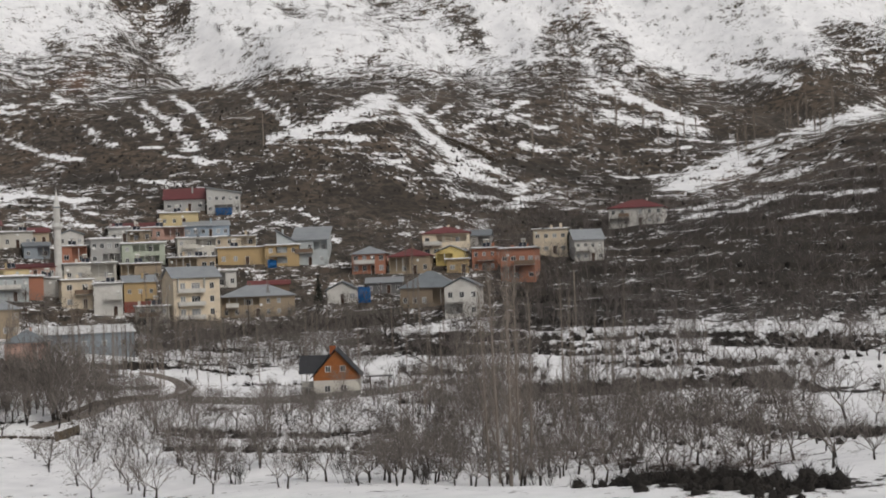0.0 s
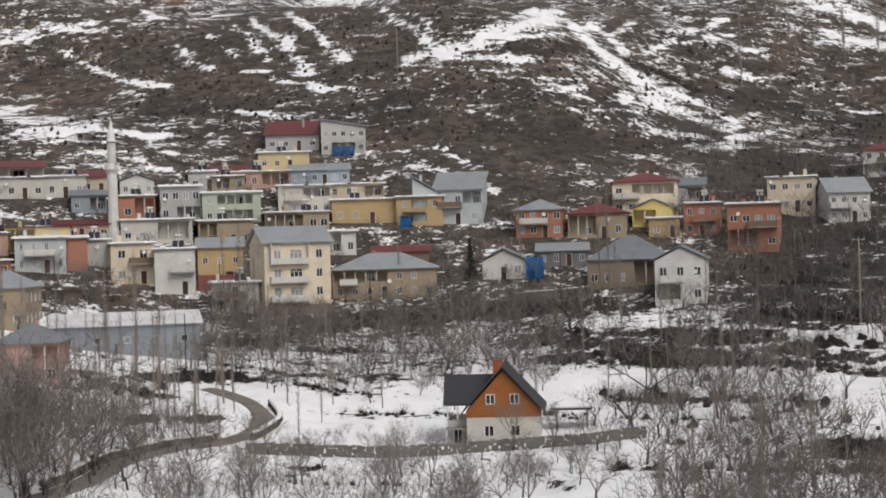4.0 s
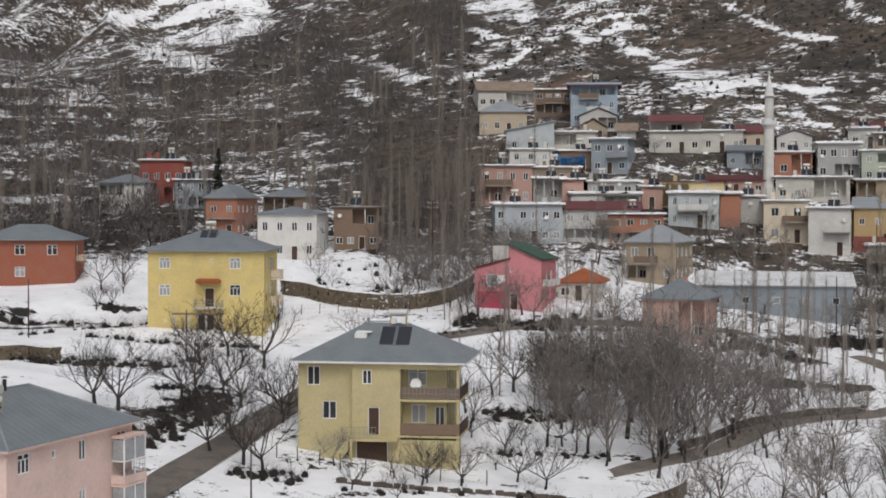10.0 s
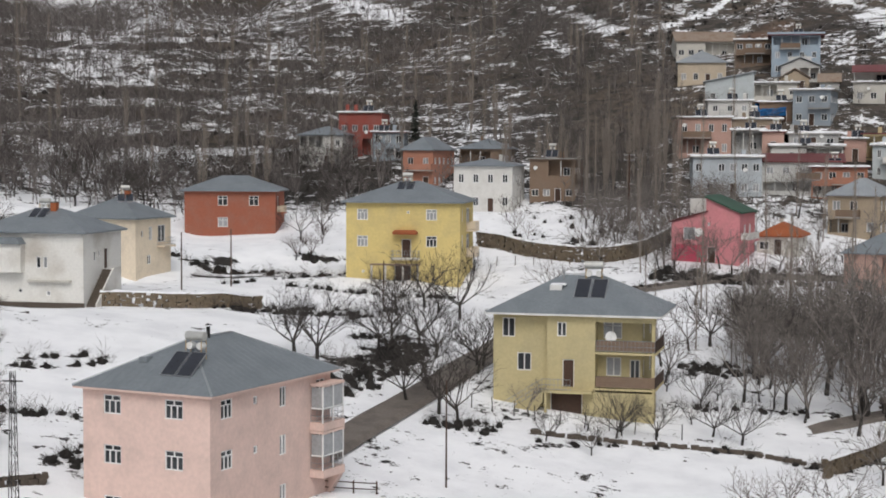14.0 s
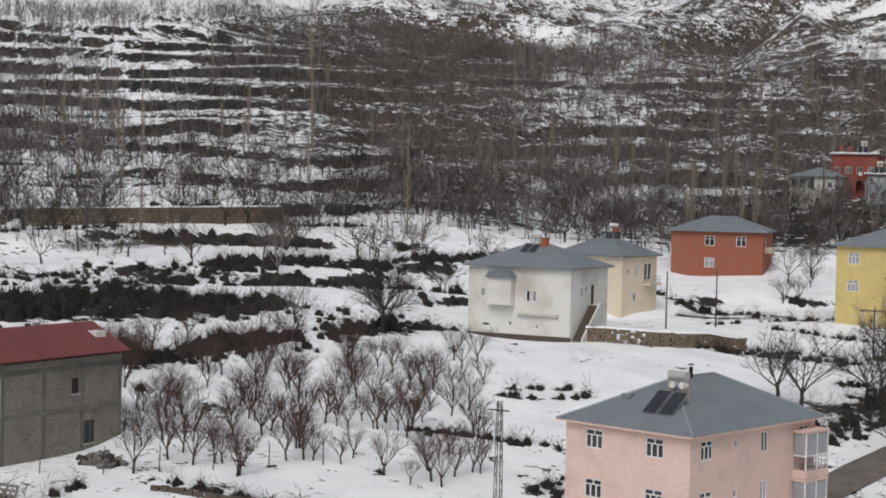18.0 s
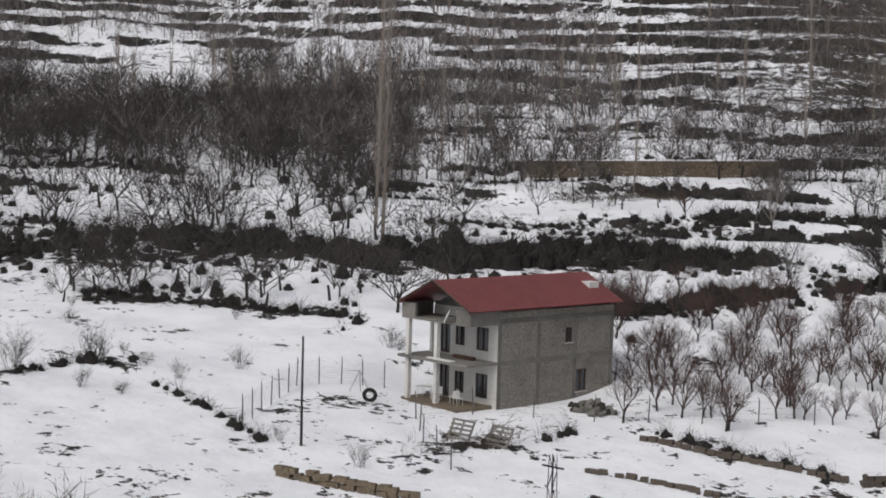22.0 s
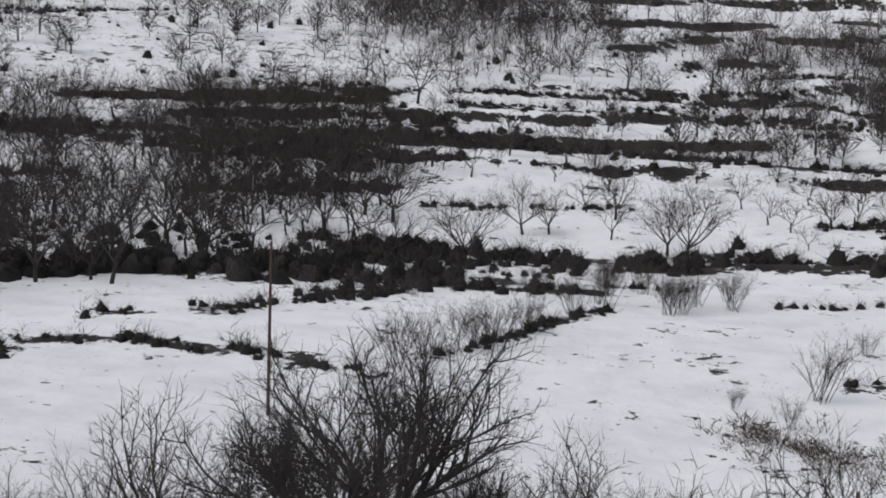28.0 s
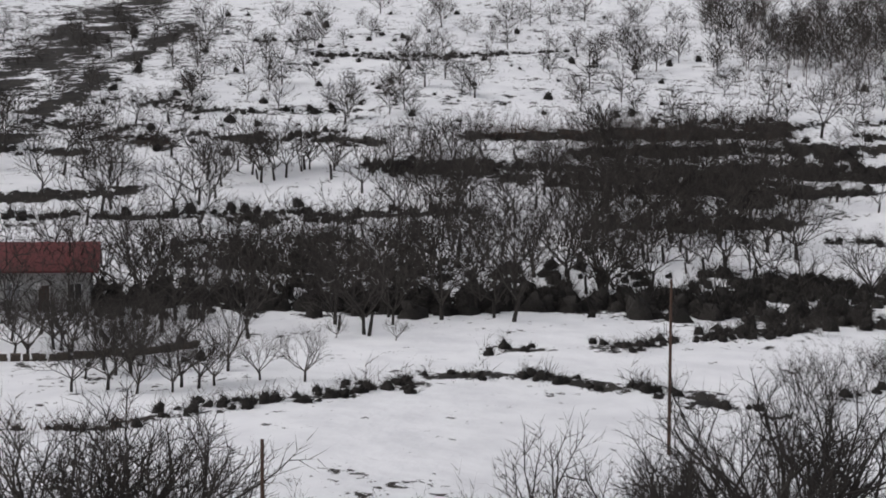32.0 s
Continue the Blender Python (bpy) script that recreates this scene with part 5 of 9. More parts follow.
def ground_material():
    m = bpy.data.materials.new("snowy_ground")
    nt, n, l = nodes_of(m)
    b = n["Principled BSDF"]
    geo = n.new("ShaderNodeNewGeometry")
    att = n.new("ShaderNodeAttribute")
    att.attribute_name = "cover"

    def tex(scale, detail=5, rough=0.6):
        t = n.new("ShaderNodeTexNoise")
        t.inputs["Scale"].default_value, t.inputs["Detail"].default_value, t.inputs["Roughness"].default_value = scale, detail, rough
        l.new(geo.outputs["Position"], t.inputs["Vector"])
        return t.outputs["Fac"]

    def ramp_node(v, a, b_, lo=0.0, hi=1.0):
        r_ = n.new("ShaderNodeMapRange")
        r_.interpolation_type = "SMOOTHSTEP"
        for k, w in zip(("From Min", "From Max", "To Min", "To Max"), (a, b_, lo, hi)):
            r_.inputs[k].default_value = w
        l.new(v, r_.inputs["Value"])
        return r_.outputs["Result"]

    def mixc(fac, c0, c1):
        x = n.new("ShaderNodeMix")
        x.data_type = "RGBA"
        for s, c in (("A", c0), ("B", c1)):
            if isinstance(c, tuple):
                x.inputs[s].default_value = (*c, 1)
            else:
                l.new(c, x.inputs[s])
        l.new(fac, x.inputs["Factor"])
        return x.outputs["Result"]

    def add(p, q, k=1.0):
        s = n.new("ShaderNodeMath")
        s.operation = "MULTIPLY_ADD"
        l.new(q, s.inputs[0])
        s.inputs[1].default_value = k
        l.new(p, s.inputs[2])
        return s.outputs[0]

    dry = n.new("ShaderNodeAttribute")
    dry.attribute_name = "dry"
    wet = mixc(ramp_node(tex(0.5, 6), 0.40, 0.62), (0.018, 0.0163, 0.0148), (0.036, 0.0315, 0.027))
    slope_earth = mixc(ramp_node(tex(0.035, 4), 0.38, 0.62), (0.078, 0.066, 0.055), (0.118, 0.092, 0.070))
    slope_earth = mixc(ramp_node(tex(0.4, 8, 0.75), 0.42, 0.58), slope_earth, (0.034, 0.030, 0.026))
    slope_earth = mixc(ramp_node(tex(0.22, 6, 0.7), 0.56, 0.68), slope_earth, (0.16, 0.14, 0.115))
    slope_earth = mixc(ramp_node(tex(0.017, 4), 0.62, 0.70), slope_earth, (0.13, 0.080, 0.055))
    earth = mixc(dry.outputs["Fac"], wet, slope_earth)
    white = mixc(ramp_node(tex(0.25, 5), 0.35, 0.75), (0.86, 0.87, 0.89), (0.74, 0.75, 0.775))
    amount = add(add(add(tex(0.75, 8, 0.7), tex(0.22, 6, 0.65), 0.75), tex(2.2, 5, 0.7), 0.45), att.outputs["Fac"], 0.28)
    # on the hillsides the snow lies in thin streaks that slant down the slope
    flow = n.new("ShaderNodeMapping")
    flow.inputs["Rotation"].default_value = (0, radians(38), 0)
    flow.inputs["Scale"].default_value = (0.10, 0.05, 0.62)
    l.new(geo.outputs["Position"], flow.inputs["Vector"])
    st = n.new("ShaderNodeTexNoise")
    st.inputs["Scale"].default_value, st.inputs["Detail"].default_value, st.inputs["Roughness"].default_value = 1.0, 5, 0.65
    l.new(flow.outputs[0], st.inputs["Vector"])
    sm = n.new("ShaderNodeMath")
    sm.operation = "MULTIPLY_ADD"
    l.new(st.outputs["Fac"], sm.inputs[0])
    sm.inputs[1].default_value, sm.inputs[2].default_value = 1.0, -0.5
    sh = n.new("ShaderNodeMath")
    sh.operation = "MULTIPLY"
    l.new(sm.outputs[0], sh.inputs[0])
    l.new(dry.outputs["Fac"], sh.inputs[1])
    amount = add(amount, sh.outputs[0], 0.55)
    fac = ramp_node(amount, 1.225, 1.255)
    # weeds and stubble that stick through thin snow
    weeds = ramp_node(tex(1.9, 6, 0.75), 0.655, 0.71)
    thin = ramp_node(tex(0.07, 3), 0.46, 0.60)
    wm = n.new("ShaderNodeMath")
    wm.operation = "MULTIPLY"
    l.new(weeds, wm.inputs[0])
    l.new(thin, wm.inputs[1])
    white = mixc(wm.outputs[0], white, (0.13, 0.105, 0.08))
    l.new(mixc(fac, earth, white), b.inputs["Base Color"])
    b.inputs["Roughness"].default_value = 0.85
    b.inputs["Specular IOR Level"].default_value = 0.25
    bp = n.new("ShaderNodeBump")
    bp.inputs["Strength"].default_value, bp.inputs["Distance"].default_value = 0.5, 0.25
    l.new(add(tex(0.9, 6), fac, 0.5), bp.inputs["Height"])
    l.new(bp.outputs[0], b.inputs["Normal"])
    return m


GROUND = ground_material()
ground_mesh = build_ground()
ground_mesh.materials.append(GROUND)
tagged(new("ground", ground_mesh), "snowy valley floor, terraced fields and bare brown hillsides", "ground", kind="structure")


def gz(x, y):
    return float(ground_height(np.array([x]), np.array([y]))[0])


def bent(a, r):
    """Plan point at a bearing (degrees left of north) and distance."""
    return -math.sin(radians(a)) * r, math.cos(radians(a)) * r


# ---- bare trees ----
def grow(seed, height, spread, kind):
    """Limbs and twigs of a bare tree as (verts, faces) for trunk and crown."""
    rng = random.Random(seed)
    tv, tf, cv, cf = [], [], [], []

    def stick(V, F, p, q, r0, r1, sides):
        d = (q - p).normalized()
        u = d.cross(Vector((0.3, 0.2, 1) if abs(d.z) < 0.9 else (1, 0, 0))).normalized()
        w = d.cross(u)
        b = len(V)
        for c, rr in ((p, r0), (q, r1)):
            for k in range(sides):
                V.append(c + (u * math.cos(k * math.tau / sides) + w * math.sin(k * math.tau / sides)) * rr)
        for k in range(sides):
            j = (k + 1) % sides
            F.append((b + k, b + j, b + sides + j, b + sides + k))

    def blade(p, q, wd):
        d = (q - p).normalized()
        u = d.cross(Vector((rng.uniform(-1, 1), rng.uniform(-1, 1), 0.2))).normalized() * wd
        b = len(cv)
        cv.extend((p - u, p + u, q))
        cf.append((b, b + 1, b + 2))

    def chain(V, F, pts, radii, sides):
        """A bent, tapering limb as one skin."""
        base, last = len(V), None
        for k, (p, rr) in enumerate(zip(pts, radii)):
            d = (pts[min(k + 1, len(pts) - 1)] - pts[max(k - 1, 0)]).normalized()
            u = d.cross(Vector((0.31, 0.2, 0.93) if abs(d.z) < 0.85 else (1, 0, 0))).normalized()
            w = d.cross(u)
            ring = []
            for s in range(sides):
                ring.append(len(V))
                V.append(p + (u * math.cos(s * math.tau / sides) + w * math.sin(s * math.tau / sides)) * rr)
            if last:
                for s in range(sides):
                    t = (s + 1) % sides
                    F.append((last[s], last[t], ring[t], ring[s]))
            last = ring

    if kind == "poplar":
        p = Vector((0, 0, -0.3))
        top = Vector((rng.gauss(0, 0.3), rng.gauss(0, 0.3), height))
        rad = 0.006 * height + 0.025
        chain(tv, tf, [p.lerp(top, k / 6) for k in range(7)], [rad * (1 - k / 6) + 0.02 for k in range(7)], 5)
        for k in range(int(height * 5.5)):
            u = rng.uniform(0.12, 0.97)
            c = p.lerp(top, u)
            az = rng.uniform(0, math.tau)
            wdt = spread * (0.35 + 0.65 * math.sin(math.pi * min(1, u * 0.9 + 0.1))) * rng.uniform(0.5, 1)
            e = c + Vector((math.cos(az) * wdt, math.sin(az) * wdt, rng.uniform(1.2, 2.6)))
            stick(cv, cf, c, e, 0.014, 0.005, 3)
            for _k in range(3):
                m = c.lerp(e, rng.uniform(0.3, 0.9))
                blade(m, m + Vector((rng.gauss(0, 0.25), rng.gauss(0, 0.25), rng.uniform(0.5, 1.2))), 0.014)
    else:  # a many-stemmed shrub
        for _ in range(14):
            az = rng.uniform(0, math.tau)
            p = Vector((rng.gauss(0, spread * 0.12), rng.gauss(0, spread * 0.12), -0.1))
            d = Vector((math.cos(az) * 0.45, math.sin(az) * 0.45, 1)).normalized()
            q = p + d * height * rng.uniform(0.4, 0.7)
            stick(tv, tf, p, q, 0.017, 0.009, 3)
            for _k in range(7):
                e = (d + Vector((rng.gauss(0, 0.4), rng.gauss(0, 0.4), rng.gauss(0.0, 0.25)))).normalized()
                m = p.lerp(q, rng.uniform(0.4, 1))
                t = m + e * height * rng.uniform(0.25, 0.5)
                blade(m, t, 0.009)
                for _j in range(5):
                    g = m.lerp(t, rng.uniform(0.3, 1))
                    blade(g, g + Vector((rng.gauss(0, 0.3), rng.gauss(0, 0.3), rng.uniform(0.1, 0.5))) * height * 0.22, 0.007)
    return (tv, tf), (cv, cf)


def branching(seed, height, trunk, kids, lean, widths, reach=0.55, bole=0.2, fine=2):
    """A spreading bare tree: limbs fork again and again, bend upwards, and end in fine twigs. kids: forks of each order."""
    rng = random.Random(seed)
    tv, tf, cv, cf = [], [], [], []
    orders = len(kids)

    def limb(V, F, pts, r0, r1, sides):
        last = None
        for k, p in enumerate(pts):
            d = (pts[min(k + 1, len(pts) - 1)] - pts[max(k - 1, 0)]).normalized()
            u = d.cross(Vector((0.31, 0.2, 0.93) if abs(d.z) < 0.85 else (1, 0, 0))).normalized()
            w = d.cross(u)
            rr = r0 + (r1 - r0) * k / (len(pts) - 1)
            ring = list(range(len(V), len(V) + sides))
            V.extend(p + (u * math.cos(s * math.tau / sides) + w * math.sin(s * math.tau / sides)) * rr for s in range(sides))
            if last:
                F.extend((last[s], last[(s + 1) % sides], ring[(s + 1) % sides], ring[s]) for s in range(sides))
            last = ring

    def path(p, d, ln, steps, sway, lift):
        pts = [p]
        for _ in range(steps):
            d = (d + Vector((rng.gauss(0, sway), rng.gauss(0, sway), rng.gauss(lift, sway * 0.6)))).normalized()
            pts.append(pts[-1] + d * (ln / steps))
        return pts, d

    def fork(p, d, ln, rad, order):
        if order >= orders - fine:
            q = p + d * ln
            s = d.cross(Vector((rng.uniform(-1, 1), rng.uniform(-1, 1), 0.2))).normalized() * max(rad, widths[order])
            b = len(cv)
            cv.extend((p - s, p + s, q))
            cf.append((b, b + 1, b + 2))
            pts, e = [p, p.lerp(q, 0.5), q], d
        else:
            pts, e = path(p, d, ln, 3 if fine < 3 else 2, 0.16, 0.10)
            limb(cv, cf, pts, rad, rad * 0.45, 5 if order == 0 and fine < 3 else 3)
        if order + 1 >= orders:
            return
        turn = rng.uniform(0, math.tau)
        for k in range(kids[order + 1]):
            u = 0.3 + 0.7 * (k + rng.random()) / kids[order + 1]
            i = min(int(u * (len(pts) - 1)), len(pts) - 2)
            base = pts[i].lerp(pts[i + 1], u * (len(pts) - 1) - i)
            turn += 2.4 + rng.gauss(0, 0.3)
            side = e.cross(Vector((0.2, 0.1, 1)) if abs(e.z) < 0.9 else Vector((1, 0, 0))).normalized()
            up = side.cross(e)
            a = rng.uniform(0.4, 0.95)
            g = (e * math.cos(a) + (side * math.cos(turn) + up * math.sin(turn)) * math.sin(a) + Vector((0, 0, 0.16))).normalized()
            fork(base, g, ln * rng.uniform(0.45, 0.74) * (1.15 - 0.35 * u), rad * rng.uniform(0.38, 0.55), order + 1)

    rad = trunk * height
    pts, d = path(Vector((0, 0, -0.4)), Vector((0, 0, 1)), height * bole + 0.4, 3, 0.06, 0.05)
    limb(tv, tf, pts, rad * 1.3, rad * 0.85, 6)
    for k in range(kids[0]):
        az = (k + rng.uniform(-0.3, 0.3)) * math.tau / kids[0]
        rise = rng.uniform(*lean)
        g = Vector((math.cos(az), math.sin(az), rise)).normalized()
        fork(pts[-1] - Vector((0, 0, rng.uniform(0, height * 0.06))), g, height * reach * rng.uniform(0.8, 1.1), rad * rng.uniform(0.4, 0.6), 0)
    return py_mesh("trunk", tv, tf, BARK), (cv, cf)


def py_mesh(name, V, F, mat):
    me = bpy.data.meshes.new(name)
    me.from_pydata([tuple(v) for v in V], [], F)
    me.materials.append(mat)
    return me


def tree_template(seed, height, spread, kind, bark, twig):
    (tv, tf), (cv, cf) = grow(seed, height, spread, kind)
    return py_mesh("trunk", tv, tf, bark), py_mesh("crown", cv, cf, twig)




def forked_template(seed, twig, *shape):
    trunk, (cv, cf) = branching(seed, *shape)
    return trunk, py_mesh("crown", cv, cf, twig)


MIDDLE = [forked_template(s, TWIG, 6.0, 0.017, (5, 4, 4, 2), (0.5, 1.5), (0, 0.04, 0.024, 0.02), 0.5, 0.2, 3) for s in (31, 32, 33, 34, 35)]
ORCHARD = [forked_template(s, TWIG, 6.0, 0.019, (6, 5, 5, 4), (0.4, 1.6), (0, 0, 0.015, 0.011), 0.48) for s in (1, 2, 3, 4, 5, 6)]
GREYWOOD = [forked_template(s, HAZETWIG, 6.5, 0.015, (6, 5, 5, 4), (0.7, 2.4), (0, 0, 0.017, 0.014), 0.5) for s in (71, 72, 73, 74)]
REDWOOD = [forked_template(s, REDTWIG, 6.0, 0.017, (6, 5, 5, 4), (0.9, 2.6), (0, 0, 0.013, 0.010), 0.45) for s in (81, 82, 83)]
WALNUT = [forked_template(s, BARK, 9.0, 0.018, (10, 6, 5, 5, 4), (-0.1, 1.6), (0, 0, 0, 0.009, 0.006), 0.31, 0.28) for s in (51, 52, 53)]
POPLAR = [tree_template(s, 16.0, 0.85, "poplar", PALEBARK, PALEBARK) for s in (11, 12, 13)]
SHRUB = [tree_template(s, 3.0, 2.0, "shrub", BARK, TWIG) for s in (21, 22, 23, 24)]
tree_rng = random.Random(5)


def plant(kind, x, y, scale=1.0, label="", name="tree", group="", sink=0.1):
    """One tree with trunk and crown, on the ground."""
    tpl = {"orchard": ORCHARD, "redwood": REDWOOD, "mid": MIDDLE, "greywood": GREYWOOD, "walnut": WALNUT, "poplar": POPLAR, "shrub": SHRUB}[kind]
    trunk, crown = tpl[tree_rng.randrange(len(tpl))]
    ob = thing(name, Matrix.LocRotScale((x, y, gz(x, y) - sink), Euler((0, 0, tree_rng.uniform(0, 6.28))), (scale, scale, scale)), label, "shrub" if kind == "shrub" else "tree", group)
    part("trunk", trunk, None, ob)
    part("crown", crown, None, ob)
    return ob


def mesh_arrays(me):
    n = len(me.vertices)
    v = np.empty(n * 3, np.float32)
    me.vertices.foreach_get("co", v)
    f = [tuple(p.vertices) for p in me.polygons]
    return v.reshape(-1, 3), f


def scatter(name, templates, places, mat, label, category):
    """Many copies joined into one object of kind stuff. places: x, y, z, scale, turn, stretch."""
    VV, T3, T4, base = [], [], [], 0
    arr = []
    for me in templates:
        v, f = mesh_arrays(me)
        arr.append((v, np.array([p for p in f if len(p) == 3], int).reshape(-1, 3), np.array([p for p in f if len(p) == 4], int).reshape(-1, 4)))
    for k, (x, y, z, s, t, e) in enumerate(places):
        v, f3, f4 = arr[k % len(arr)]
        c, n = math.cos(t) * s, math.sin(t) * s
        w = np.stack([v[:, 0] * c - v[:, 1] * n + x, v[:, 0] * n + v[:, 1] * c + y, v[:, 2] * s * e + z], 1)
        VV.append(w)
        T3.append(f3 + base)
        T4.append(f4 + base)
        base += len(v)
    V, F3, F4 = np.concatenate(VV), np.concatenate(T3), np.concatenate(T4)
    me = bpy.data.meshes.new(name)
    me.vertices.add(len(V))
    me.vertices.foreach_set("co", V.astype(np.float32).ravel())
    me.loops.add(F3.size + F4.size)
    me.loops.foreach_set("vertex_index", np.concatenate([F3.ravel(), F4.ravel()]))
    me.polygons.add(len(F3) + len(F4))
    me.polygons.foreach_set("loop_start", np.concatenate([np.arange(len(F3)) * 3, F3.size + np.arange(len(F4)) * 4]))
    me.update(calc_edges=True)
    me.materials.append(mat)
    return tagged(new(name, me), label, category, kind="stuff")


def clump(seed, n, w, h, wd):
    """A low tangle of short twigs that fill a dome, one mesh."""
    rng = random.Random(seed)
    V, F = [], []
    for _ in range(n):
        az, u = rng.uniform(0, math.tau), rng.random() ** 0.55
        x, y = math.cos(az) * w * u * 0.75, math.sin(az) * w * u * 0.75
        z = h * math.sqrt(max(0.02, 1 - u * u)) * rng.uniform(-0.1, 0.75)
        d = Vector((x * 0.7 + rng.gauss(0, 0.45), y * 0.7 + rng.gauss(0, 0.45), rng.uniform(0.15, 0.9))).normalized() * h * rng.uniform(0.3, 0.6)
        s = d.cross(Vector((rng.gauss(0, 1), rng.gauss(0, 1), rng.gauss(0, 1)))).normalized() * wd
        p = Vector((x, y, z))
        b = len(V)
        V += [tuple(p - s), tuple(p + s), tuple(p + d)]
        F.append((b, b + 1, b + 2))
    return V, F


def mound(seed, twigs, wd):
    """A rounded, ragged bush: a lumpy dark heart with twigs that stand out all over it."""
    rng = random.Random(seed)
    V, F = [(0, 0, 0.75 + rng.uniform(-0.1, 0.15))], []
    n, rings = 8, ((0.5, 0.62), (0.86, 0.32), (1.0, -0.25))
    for rr, zz in rings:
        for k in range(n):
            j = rng.uniform(0.3, 0.95)
            a = (k + rng.uniform(-0.3, 0.3)) * math.tau / n
            V.append((math.cos(a) * rr * j * 0.8, math.sin(a) * rr * j * 0.8, zz * rng.uniform(0.6, 1.3)))
    for k in range(n):
        F.append((0, 1 + k, 1 + (k + 1) % n))
        for q in (0, 1):
            a, b = 1 + q * n + k, 1 + q * n + (k + 1) % n
            F.append((a, a + n, b + n, b))
    for _ in range(twigs):
        p = Vector(V[rng.randrange(0, 1 + 2 * n)])
        d = (Vector((p.x, p.y, abs(p.z) + 0.35)) + Vector((rng.gauss(0, 0.45), rng.gauss(0, 0.45), rng.gauss(0, 0.3)))).normalized() * rng.uniform(0.25, 0.95)
        s = d.cross(Vector((rng.gauss(0, 1), rng.gauss(0, 1), rng.gauss(0, 1)))).normalized() * wd
        q = p * 0.85
        b = len(V)
        V += [tuple(q - s), tuple(q + s), tuple(q + d)]
        F.append((b, b + 1, b + 2))
    return V, F


# ---- the village ----

house("blue-grey house with a deep shaded terrace on top", -93.87, 296.14, 45.11, 16.8, 8.80, 9, 7.45, 3, "blue", "flat", "darkred", 0.5, over=0.8, tank=True, loggia=[(2, 0.25, 8.4)], seed=0)
house("half-open grey shed under a white beam", -103.36, 303.42, 47.34, 18.2, 6.99, 7, 5.10, 2, "brown", "flat", "concrete", 1, tank=False, loggia=[(0, 0.2, 6.6)], seed=1)
house("small white porch house with a pale slab", -90.46, 290.99, 43.52, 16.6, 6.91, 7, 3.03, 1, "milky", "gable_front", "lightgrey", 1.6, seed=2)
house("low white house below the terrace", -91.64, 279.20, 40.05, 17.4, 7.51, 7, 2.96, 1, "offwhite", "flat", "concrete", 1, snow=0.2, seed=3)
house("small white house beside a snowy slope", -81.81, 285.80, 41.44, 15.6, 3.39, 6, 1.84, 1, "milky", "gable", "rust", 1.6, seed=4)
house("old barn with a rusty sheet roof", -118.73, 312.65, 49.59, 27.9, 11.72, 9, 3.61, 1, "offwhite", "gable", "rust", 2.2, seed=5)
house("beige house with a grey hipped roof", -109.90, 290.11, 43.50, 19.9, 8.89, 9, 4.08, 1, "beige", "hip", "lightgrey", 2.4, seed=6)
house("white house with a rising lean-to roof", -99.26, 275.55, 39.30, 19.0, 8.46, 9, 3.93, 1, "icy", "shed_right", "lightgrey", 1.8, seed=7)
house("white low house with a flat roof", -93.35, 260.78, 34.45, 23.0, 7.12, 9, 4.89, 2, "white", "flat", "concrete", 1, snow=0.15, seed=8)
house("blue-grey two-storey house with slab rims", -80.74, 266.51, 35.25, 8.1, 6.17, 9, 5.89, 2, "bluegrey", "flat", "concrete", 1, over=0.6, seed=9)
house("pinkish plastered block with a flat roof", -92.67, 245.09, 29.98, 24.9, 8.30, 11, 6.26, 2, "salmon", "flat", "concrete", 1, snow=0.1, seed=10)
house("grey house with open balconies and snow on its slab", -85.04, 248.88, 30.57, 18.3, 5.03, 9, 3.66, 1, "grey", "flat", "concrete", 1, snow=0.3, loggia=[(0, 0.3, 4.6)], seed=11)
house("pink upper storey beside a grey house", -80.52, 249.85, 30.49, 17.5, 3.40, 9, 3.51, 1, "salmon", "flat", "darkred", 1, seed=12)
house("old grey stone house with a ruined front", -87.91, 256.88, 33.12, 18.1, 7.90, 8, 3.07, 1, "stone", "flat", "concrete", 1, snow=0.15, seed=13)
house("pale blue and white house with balconies", -82.97, 225.71, 24.19, 23.1, 9.82, 10, 5.84, 2, "paleblue", "flat", "concrete", 1, snow=0.3, seed=14)
house("white house under a dark red sheet roof", -74.33, 230.84, 24.43, 16.5, 11.42, 9, 4.92, 2, "milky", "shed", "darkred", 1.2, seed=15)
house("brick-red plastered house in the village", -67.33, 231.88, 23.88, 15.3, 7.80, 9, 4.73, 2, "terracotta", "flat", "darkred", 1, seed=16)
house("narrow pale house with a blue sheet on it", -67.73, 250.51, 29.37, 14.8, 3.33, 8, 3.52, 1, "salmon", "flat", "concrete", 1, snow=0.2, seed=17)
house("white house with a red awning roof on posts", -74.37, 280.19, 39.16, 14.0, 9.03, 9, 3.71, 1, "offwhite", "flat", "concrete", 1.4, canopy="red", tank=True, loggia=[], seed=18)
house("whitewashed low annex in the village", -65.83, 283.33, 39.25, 12.4, 7.13, 8, 3.76, 1, "offwhite", "flat", "concrete", 1, snow=0.1, seed=19)
house("yellow house with a brown-red slab roof", -65.29, 252.23, 29.28, 13.4, 10.08, 9, 4.42, 1, "dullyellow", "flat", "darkred", 1, seed=20)
house("white long house with a snowy slab", -61.91, 244.80, 26.61, 13.3, 7.63, 10, 5.24, 2, "icy", "flat", "concrete", 1, snow=0.35, loggia=[], size=(0.55, 1.2), gap=1.5, seed=21)
house("bright orange plastered end of a long house", -54.72, 248.02, 26.60, 12.1, 3.12, 10, 5.17, 2, "terracotta", "flat", "concrete", 1, snow=0.35, loggia=[], front=[], seed=22)
